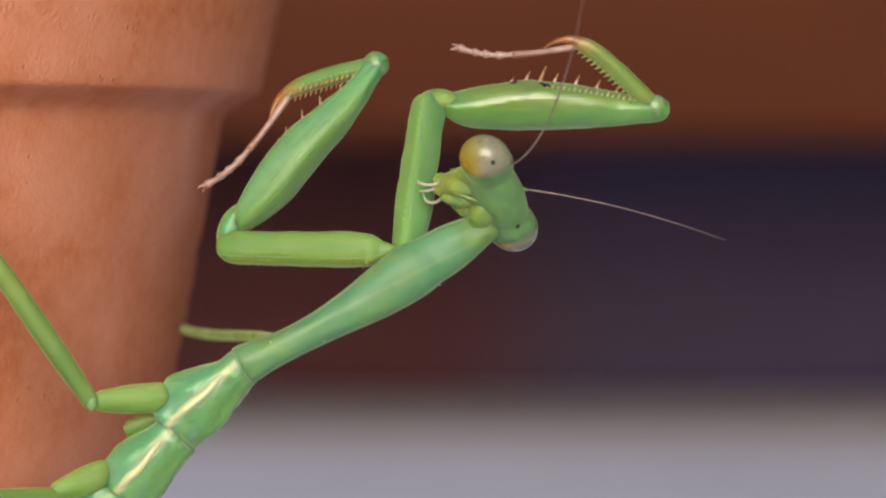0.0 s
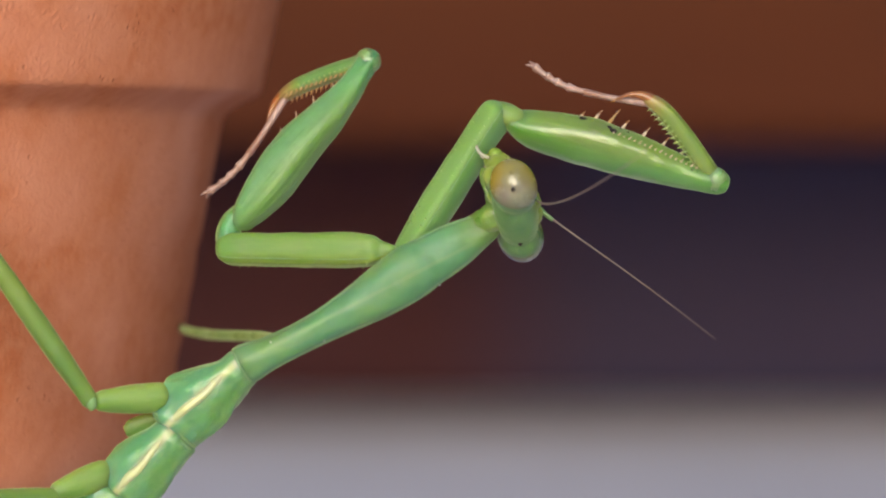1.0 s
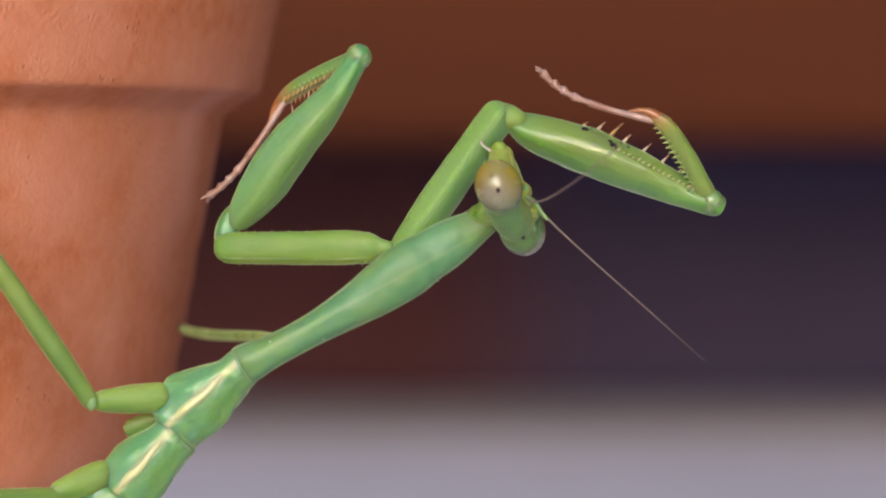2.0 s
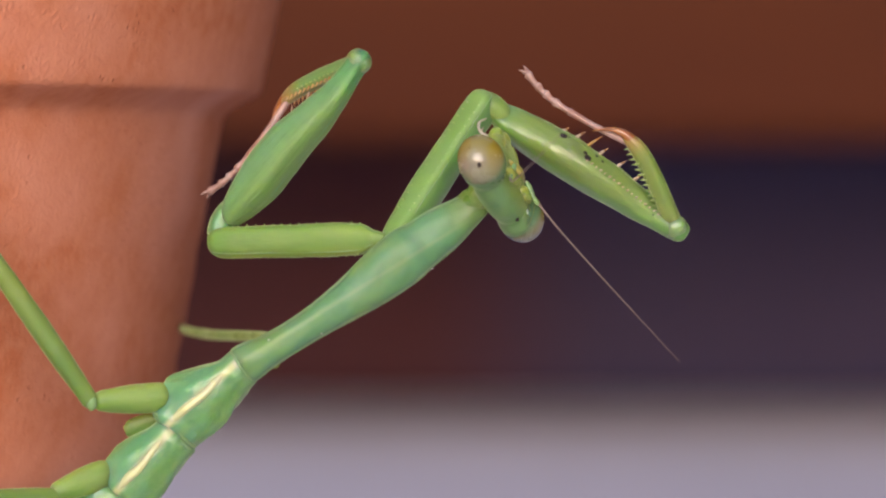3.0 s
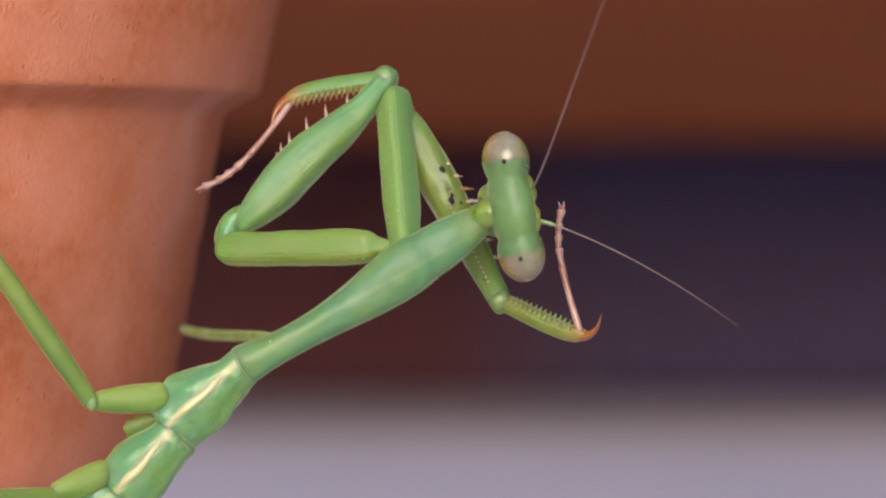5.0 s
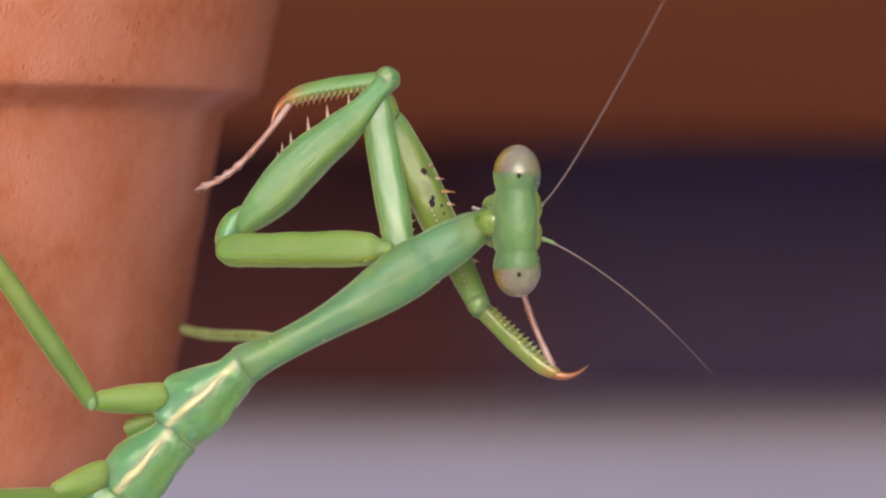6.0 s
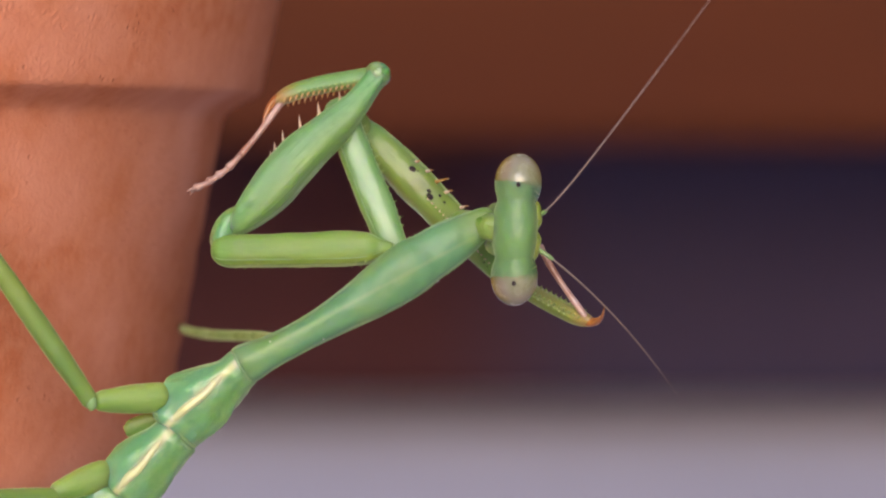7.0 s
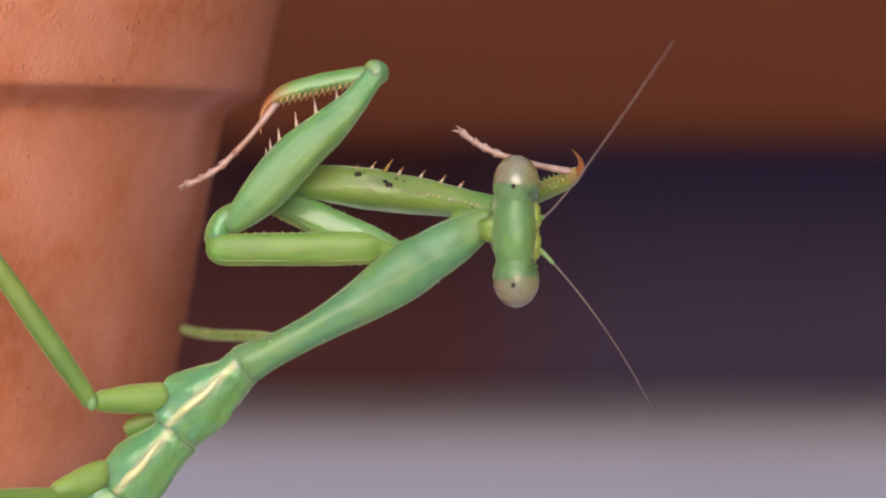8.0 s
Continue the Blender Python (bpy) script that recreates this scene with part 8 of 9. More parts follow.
    walk(upper_antenna, [
        (0.0, limb((2.97, -0.91, 4.64), (7.33, -14.38, 13.31), (0.86, -0.05, -0.51))),
        (0.1, limb((2.98, -0.57, 3.94), (8.54, -13.63, 12.55), (0.84, 0, -0.54))),
        (0.2, limb((3.05, -0.38, 3.43), (9.98, -12.89, 11.86), (0.77, 0, -0.64))),
        (0.3, limb((3.77, -0.63, 3.32), (13.26, -11.54, 11.48), (0.65, 0, -0.76))),
        (0.4, limb((4.41, -0.89, 3.07), (15.8, -10.02, 10.97), (0.57, 0, -0.82))),
        (0.5, limb((4.6, -1.25, 3.12), (14.59, -13.64, 7.85), (0.43, 0, -0.9))),
        (0.6, limb((4.78, -1.51, 3.2), (12.64, -16, 5.17), (0.14, -0.06, -0.99))),
        (0.7, limb((4.87, -1.55, 3.35), (11.52, -16.58, 5.7), (0.1, -0.11, -0.99))),
        (0.8, limb((4.89, -1.56, 3.5), (10.86, -16.81, 6.24), (0.1, -0.14, -0.99))),
        (0.9, limb((4.95, -1.59, 3.42), (10.7, -17, 5.68), (-0.02, -0.15, -0.99))),
        (1.0, limb((5, -1.62, 3.34), (10.53, -17.17, 5.12), (-0.14, -0.16, -0.98))),
        (1.1, limb((4.98, -1.67, 3.34), (10.39, -17.23, 5.39), (-0.07, -0.16, -0.98))),
        (1.2, limb((4.89, -1.76, 3.4), (10.15, -17.34, 5.67), (-0.01, -0.15, -0.99))),
        (1.3, limb((4.79, -1.85, 3.45), (9.91, -17.44, 5.95), (0.06, -0.14, -0.99))),
        (1.4, limb((4.73, -1.91, 3.46), (9.77, -17.48, 6.22), (0.12, -0.13, -0.98))),
        (1.5, limb((4.72, -1.92, 3.4), (9.71, -17.48, 6.33), (0.17, -0.13, -0.98))),
        (1.6, limb((4.71, -1.93, 3.32), (9.69, -17.55, 5.95), (0.07, -0.14, -0.99))),
        (1.7, limb((4.69, -1.94, 3.28), (9.67, -17.59, 5.71), (-0.02, -0.16, -0.99))),
        (1.8, limb((4.66, -1.95, 3.29), (9.6, -17.63, 5.62), (-0.08, -0.17, -0.98))),
        (1.9, limb((4.62, -1.95, 3.32), (9.46, -17.67, 5.55), (-0.13, -0.18, -0.97))),
        (2.0, limb((4.57, -1.95, 3.38), (9.26, -17.73, 5.5), (-0.18, -0.18, -0.97))),
        (2.1, limb((4.51, -1.95, 3.46), (9, -17.81, 5.45), (-0.23, -0.19, -0.95))),
        (2.2, limb((4.44, -1.95, 3.56), (8.71, -17.88, 5.42), (-0.28, -0.18, -0.94))),
        (2.3, limb((4.37, -1.95, 3.67), (8.37, -17.97, 5.4), (-0.32, -0.18, -0.93))),
        (2.4, limb((4.3, -1.94, 3.79), (8.02, -18.04, 5.39), (-0.36, -0.17, -0.92))),
        (2.5, limb((4.22, -1.94, 3.91), (7.66, -18.11, 5.39), (-0.39, -0.17, -0.91))),
        (2.6, limb((4.15, -1.93, 4.03), (7.31, -18.17, 5.41), (-0.42, -0.16, -0.89))),
        (2.7, limb((4.08, -1.93, 4.15), (6.99, -18.22, 5.43), (-0.45, -0.15, -0.88))),
        (2.8, limb((4.01, -1.93, 4.27), (6.68, -18.27, 5.47), (-0.47, -0.14, -0.87))),
        (2.9, limb((3.96, -1.94, 4.4), (6.41, -18.31, 5.64), (-0.46, -0.13, -0.88))),
        (3.0, limb((3.91, -1.93, 4.53), (6.07, -18.33, 5.93), (-0.39, -0.13, -0.91))),
        (3.1, limb((3.86, -1.9, 4.65), (5.57, -18.3, 6.6), (-0.27, -0.14, -0.95))),
        (3.2, limb((3.79, -1.85, 4.79), (4.85, -18.21, 7.41), (-0.07, -0.16, -0.98))),
        (3.3, limb((3.72, -1.77, 5), (4.05, -17.79, 9.35), (0.11, -0.26, -0.96))),
        (3.4, limb((3.65, -1.65, 5.16), (3.39, -16.98, 11.53), (0.1, -0.38, -0.92))),
        (3.5, limb((3.67, -1.67, 5.12), (2.96, -16.28, 12.96), (0.01, -0.47, -0.88))),
        (3.6, limb((3.63, -1.69, 5.07), (2.67, -16.07, 13.31), (0.07, -0.5, -0.86))),
        (3.7, limb((3.62, -1.65, 5.08), (2.73, -16.14, 13.13), (0.1, -0.49, -0.87))),
        (3.8, limb((3.63, -1.61, 5.1), (2.87, -16.22, 12.94), (0.12, -0.47, -0.87))),
        (3.9, limb((3.68, -1.53, 5.15), (3.44, -16.18, 12.96), (0.1, -0.47, -0.88))),
        (4.0, limb((3.75, -1.43, 5.21), (4.16, -16.02, 13.12), (0.07, -0.47, -0.88))),
        (4.1, limb((3.92, -1.33, 5.13), (4.64, -15.7, 13.41), (0.06, -0.5, -0.87))),
        (4.2, limb((4.08, -1.23, 5.02), (4.97, -15.43, 13.57), (0.07, -0.51, -0.86))),
        (4.3, limb((4.26, -1.11, 4.92), (5.14, -15.27, 13.53), (0.09, -0.51, -0.85))),
        (4.4, limb((4.43, -0.97, 4.78), (5.32, -15.07, 13.49), (0.11, -0.52, -0.85))),
        (4.5, limb((4.55, -0.73, 4.48), (5.88, -14.7, 13.35), (0.1, -0.53, -0.84))),
        (4.6, limb((4.57, -0.43, 4.1), (6.76, -14.17, 13.15), (0.04, -0.54, -0.84))),
        (4.7, limb((4.57, -0.29, 3.82), (7.44, -13.8, 13.03), (0.01, -0.56, -0.83))),
        (4.8, limb((4.63, -0.28, 3.68), (7.81, -13.64, 13.01), (0.01, -0.57, -0.82))),
        (4.9, limb((4.68, -0.27, 3.56), (8.13, -13.49, 12.98), (0.01, -0.58, -0.82))),
        (5.0, limb((4.71, -0.26, 3.45), (8.38, -13.36, 12.97), (0.02, -0.58, -0.81))),
        (5.1, limb((4.75, -0.25, 3.35), (8.6, -13.23, 12.95), (0.03, -0.59, -0.81))),
        (5.2, limb((4.77, -0.24, 3.27), (8.81, -13.11, 12.94), (0.04, -0.59, -0.8))),
        (5.3, limb((4.8, -0.24, 3.19), (8.99, -13, 12.94), (0.05, -0.6, -0.8))),
        (5.4, limb((4.82, -0.23, 3.1), (9.2, -12.86, 12.94), (0.06, -0.6, -0.8))),
        (5.5, limb((4.85, -0.23, 3.03), (9.42, -12.73, 12.95), (0.07, -0.6, -0.79))),
        (5.6, limb((4.88, -0.23, 2.94), (9.68, -12.56, 12.96), (0.08, -0.61, -0.79))),
        (5.7, limb((4.91, -0.23, 2.85), (10, -12.36, 12.98), (0.09, -0.61, -0.78))),
        (5.8, limb((4.96, -0.22, 2.75), (10.38, -12.09, 13), (0.1, -0.62, -0.78))),
        (5.9, limb((5.02, -0.22, 2.6), (11.03, -11.51, 13.18), (0.11, -0.65, -0.75))),
        (6.0, limb((5.06, -0.22, 2.5), (11.8, -10.8, 13.37), (0.12, -0.67, -0.73))),
        (6.1, limb((5.03, -0.22, 2.59), (12.17, -10.64, 13.36), (0.12, -0.67, -0.73))),
        (6.2, limb((4.99, -0.22, 2.69), (12.32, -10.63, 13.34), (0.13, -0.66, -0.74))),
        (6.3, limb((4.87, -0.23, 2.86), (12.09, -10.86, 13.37), (0.14, -0.65, -0.75))),
        (6.4, limb((4.77, -0.23, 3.02), (11.88, -11.04, 13.41), (0.16, -0.63, -0.76))),
        (6.5, limb((4.81, -0.24, 2.85), (12.54, -10.78, 13.08), (0.15, -0.63, -0.76))),
        (6.6, limb((4.92, -0.27, 2.5), (13.73, -9.9, 12.76), (0.09, -0.69, -0.72))),
        (6.7, limb((4.96, -0.29, 2.36), (13.46, -9.83, 12.96), (0.08, -0.71, -0.7))),
        (6.8, limb((5, -0.3, 2.24), (13.21, -9.68, 13.21), (0.08, -0.73, -0.68))),
        (6.9, limb((5.06, -0.33, 2.11), (13.74, -8.99, 13.3), (0.05, -0.77, -0.64))),
        (7.0, limb((5.16, -0.36, 1.97), (14.28, -8.29, 13.35), (0.04, -0.81, -0.59))),
        (7.1, limb((5.22, -0.39, 1.87), (14.18, -9.06, 12.83), (0.02, -0.78, -0.63))),
        (7.2, limb((5.28, -0.42, 1.77), (14.04, -9.76, 12.33), (0.01, -0.74, -0.67))),
        (7.3, limb((5.34, -0.44, 1.65), (13.89, -9.68, 12.47), (0.05, -0.74, -0.67))),
        (7.4, limb((5.38, -0.47, 1.54), (13.81, -9.51, 12.62), (0.08, -0.74, -0.67))),
        (7.5, limb((5.42, -0.5, 1.48), (14.49, -9.65, 11.95), (0.05, -0.73, -0.68))),
        (7.6, limb((5.44, -0.54, 1.71), (12.9, -11.3, 11.91), (0.05, -0.67, -0.74))),
        (7.7, limb((5.41, -0.56, 1.77), (12.07, -11.61, 12.21), (0.08, -0.66, -0.75))),
        (7.8, limb((5.36, -0.58, 1.82), (12.04, -11.99, 11.85), (0.05, -0.64, -0.76))),
        (7.9, limb((5.3, -0.59, 1.87), (12.04, -12.43, 11.35), (0, -0.63, -0.78))),
        (8.0, limb((5.24, -0.61, 1.92), (12.04, -12.83, 10.86), (-0.05, -0.61, -0.79))),
    ])
    walk(lower_antenna, [
        (0.0, limb((3.49, 0.39, 3.36), (16.21, 8.77, 0.49), (0.56, -0.82, 0.09))),
        (0.1, limb((3.25, 0.45, 2.37), (14.9, 9.84, -1.69), (0.62, -0.79, -0.04))),
        (0.2, limb((3.13, 0.44, 1.72), (13.85, 10.33, -3.52), (0.62, -0.77, -0.18))),
        (0.3, limb((3.63, 0.45, 1.77), (13.3, 10.62, -4.81), (0.57, -0.75, -0.32))),
        (0.4, limb((4.1, 0.4, 1.71), (13.01, 10.86, -5.46), (0.53, -0.74, -0.42))),
        (0.5, limb((4.34, 0.32, 2.08), (13.19, 10.62, -5.39), (0.47, -0.75, -0.47))),
        (0.6, limb((4.64, 0.2, 2.4), (13.83, 10.12, -5.17), (0.45, -0.77, -0.46))),
        (0.7, limb((4.98, 0.12, 2.45), (15.24, 9.27, -4.71), (0.43, -0.8, -0.41))),
        (0.8, limb((5.19, 0.03, 2.51), (16.32, 8.37, -4.34), (0.4, -0.84, -0.37))),
        (0.9, limb((5.19, 0.01, 2.44), (15.97, 8.52, -4.74), (0.39, -0.83, -0.4))),
        (1.0, limb((5.17, 0.01, 2.37), (15.61, 8.62, -5.18), (0.37, -0.82, -0.43))),
        (1.1, limb((5.19, -0.04, 2.4), (15.71, 8.44, -5.19), (0.35, -0.83, -0.44))),
        (1.2, limb((5.21, -0.12, 2.51), (15.88, 8.09, -5.18), (0.32, -0.83, -0.45))),
        (1.3, limb((5.21, -0.2, 2.61), (16.04, 7.72, -5.16), (0.29, -0.84, -0.45))),
        (1.4, limb((5.21, -0.25, 2.65), (16.13, 7.48, -5.17), (0.27, -0.85, -0.46))),
        (1.5, limb((5.2, -0.27, 2.6), (16.08, 7.36, -5.38), (0.24, -0.84, -0.48))),
        (1.6, limb((5.19, -0.28, 2.52), (15.87, 7.29, -5.79), (0.22, -0.84, -0.49))),
        (1.7, limb((5.18, -0.29, 2.47), (15.65, 7.3, -6.07), (0.2, -0.84, -0.5))),
        (1.8, limb((5.15, -0.3, 2.47), (15.44, 7.41, -6.19), (0.19, -0.84, -0.51))),
        (1.9, limb((5.11, -0.31, 2.5), (15.2, 7.51, -6.29), (0.18, -0.83, -0.53))),
        (2.0, limb((5.07, -0.32, 2.55), (14.92, 7.65, -6.39), (0.17, -0.82, -0.54))),
        (2.1, limb((5.01, -0.33, 2.61), (14.63, 7.75, -6.47), (0.16, -0.82, -0.56))),
        (2.2, limb((4.96, -0.34, 2.69), (14.34, 7.85, -6.55), (0.14, -0.81, -0.57))),
        (2.3, limb((4.9, -0.35, 2.78), (14.05, 7.92, -6.6), (0.13, -0.8, -0.58))),
        (2.4, limb((4.84, -0.36, 2.88), (13.79, 7.96, -6.66), (0.11, -0.8, -0.59))),
        (2.5, limb((4.78, -0.38, 2.98), (13.56, 7.97, -6.69), (0.1, -0.79, -0.6))),
        (2.6, limb((4.73, -0.39, 3.08), (13.36, 7.96, -6.72), (0.08, -0.79, -0.61))),
        (2.7, limb((4.68, -0.42, 3.18), (13.22, 7.9, -6.73), (0.06, -0.79, -0.61))),
        (2.8, limb((4.65, -0.44, 3.27), (13.13, 7.83, -6.73), (0.05, -0.79, -0.61))),
        (2.9, limb((4.67, -0.5, 3.39), (13.26, 7.63, -6.63), (0.04, -0.79, -0.61))),
        (3.0, limb((4.7, -0.56, 3.49), (13.48, 7.51, -6.42), (0.04, -0.79, -0.61))),
        (3.1, limb((4.69, -0.57, 3.57), (13.78, 7.45, -6.08), (0.08, -0.8, -0.59))),
        (3.2, limb((4.67, -0.59, 3.66), (14.02, 7.58, -5.62), (0.14, -0.81, -0.57))),
        (3.3, limb((4.73, -0.81, 3.72), (14.01, 8.07, -4.94), (0.21, -0.79, -0.58))),
        (3.4, limb((4.79, -1.19, 3.72), (13.82, 8.36, -4.49), (0.28, -0.76, -0.58))),
        (3.5, limb((4.79, -1.41, 3.6), (13.18, 8.61, -4.73), (0.3, -0.75, -0.6))),
        (3.6, limb((4.72, -1.54, 3.52), (12.53, 8.8, -4.99), (0.34, -0.74, -0.58))),
        (3.7, limb((4.7, -1.54, 3.52), (12.48, 8.96, -4.82), (0.41, -0.73, -0.54))),
        (3.8, limb((4.69, -1.53, 3.53), (12.43, 9.3, -4.41), (0.5, -0.72, -0.49))),
        (3.9, limb((4.74, -1.5, 3.58), (13.15, 9.41, -3.54), (0.59, -0.71, -0.39))),
        (4.0, limb((4.82, -1.43, 3.63), (14.09, 9.14, -2.89), (0.64, -0.72, -0.26))),
        (4.1, limb((4.89, -1.33, 3.5), (14.48, 9.02, -2.92), (0.65, -0.73, -0.21))),
        (4.2, limb((4.96, -1.23, 3.34), (14.82, 8.95, -2.94), (0.65, -0.74, -0.17))),
        (4.3, limb((5.03, -1.11, 3.18), (15.35, 8.87, -2.67), (0.66, -0.75, -0.11))),
        (4.4, limb((5.08, -0.97, 2.99), (15.89, 8.75, -2.39), (0.65, -0.75, -0.05))),
        (4.5, limb((5.1, -0.73, 2.66), (16.38, 8.51, -2.59), (0.63, -0.77, 0))),
        (4.6, limb((5.04, -0.43, 2.26), (16.78, 8.18, -3.05), (0.6, -0.8, 0.04))),
        (4.7, limb((5, -0.29, 1.97), (16.95, 7.94, -3.48), (0.59, -0.81, 0.07))),
        (4.8, limb((5.03, -0.28, 1.82), (16.93, 7.9, -3.8), (0.59, -0.8, 0.08))),
        (4.9, limb((5.03, -0.27, 1.69), (16.89, 7.85, -4.12), (0.59, -0.8, 0.09))),
        (5.0, limb((5.04, -0.26, 1.57), (16.84, 7.82, -4.41), (0.6, -0.8, 0.1))),
        (5.1, limb((5.02, -0.25, 1.47), (16.77, 7.77, -4.7), (0.6, -0.79, 0.11))),
        (5.2, limb((5.02, -0.24, 1.38), (16.69, 7.73, -4.98), (0.6, -0.79, 0.12))),
        (5.3, limb((5.01, -0.24, 1.3), (16.6, 7.7, -5.25), (0.61, -0.78, 0.13))),
        (5.4, limb((5, -0.23, 1.22), (16.49, 7.69, -5.52), (0.62, -0.78, 0.14))),
        (5.5, limb((4.99, -0.23, 1.13), (16.38, 7.68, -5.79), (0.62, -0.77, 0.15))),
        (5.6, limb((4.99, -0.23, 1.05), (16.26, 7.68, -6.08), (0.63, -0.76, 0.15))),
        (5.7, limb((4.99, -0.23, 0.95), (16.13, 7.7, -6.36), (0.64, -0.75, 0.16))),
        (5.8, limb((5.01, -0.22, 0.85), (15.99, 7.76, -6.64), (0.65, -0.74, 0.16))),
        (5.9, limb((5.05, -0.22, 0.7), (15.7, 7.98, -7.01), (0.67, -0.73, 0.16))),
        (6.0, limb((5.06, -0.22, 0.61), (15.49, 8.15, -7.24), (0.69, -0.71, 0.16))),
        (6.1, limb((5.1, -0.22, 0.69), (15.95, 8.06, -6.66), (0.67, -0.71, 0.19))),
        (6.2, limb((5.15, -0.22, 0.8), (16.53, 7.93, -5.86), (0.65, -0.72, 0.24))),
        (6.3, limb((5.15, -0.23, 0.99), (16.95, 7.81, -5.04), (0.63, -0.72, 0.28))),
        (6.4, limb((5.14, -0.23, 1.16), (17.24, 7.69, -4.43), (0.62, -0.72, 0.31))),
        (6.5, limb((5.08, -0.24, 0.97), (16.58, 8.1, -5.24), (0.65, -0.71, 0.26))),
        (6.6, limb((4.98, -0.27, 0.6), (15.41, 8.56, -6.72), (0.69, -0.71, 0.12))),
        (6.7, limb((4.98, -0.29, 0.46), (15.03, 8.7, -7.18), (0.69, -0.73, 0.05))),
        (6.8, limb((5, -0.3, 0.34), (14.68, 8.87, -7.56), (0.68, -0.74, -0.02))),
        (6.9, limb((5.02, -0.33, 0.21), (14.13, 9.09, -8.07), (0.66, -0.74, -0.11))),
        (7.0, limb((5.06, -0.36, 0.07), (13.52, 9.41, -8.48), (0.65, -0.73, -0.2))),
        (7.1, limb((5.09, -0.39, -0.03), (12.97, 9.94, -8.48), (0.65, -0.71, -0.27))),
        (7.2, limb((5.11, -0.42, -0.12), (12.44, 10.4, -8.45), (0.64, -0.69, -0.34))),
        (7.3, limb((5.14, -0.44, -0.23), (11.92, 10.93, -8.28), (0.63, -0.66, -0.4))),
        (7.4, limb((5.16, -0.47, -0.35), (11.57, 11.32, -8.11), (0.62, -0.64, -0.45))),
        (7.5, limb((5.18, -0.5, -0.41), (11.45, 11.09, -8.57), (0.58, -0.66, -0.49))),
        (7.6, limb((5.26, -0.54, -0.19), (11.67, 10.31, -9.22), (0.55, -0.7, -0.46))),
        (7.7, limb((5.27, -0.56, -0.13), (11.85, 9.95, -9.43), (0.55, -0.72, -0.42))),
        (7.8, limb((5.26, -0.58, -0.08), (12.03, 9.63, -9.59), (0.56, -0.73, -0.39))),
        (7.9, limb((5.25, -0.59, -0.03), (12.19, 9.32, -9.72), (0.56, -0.75, -0.36))),
        (8.0, limb((5.23, -0.61, 0.02), (12.36, 8.97, -9.86), (0.57, -0.76, -0.33))),
    ])
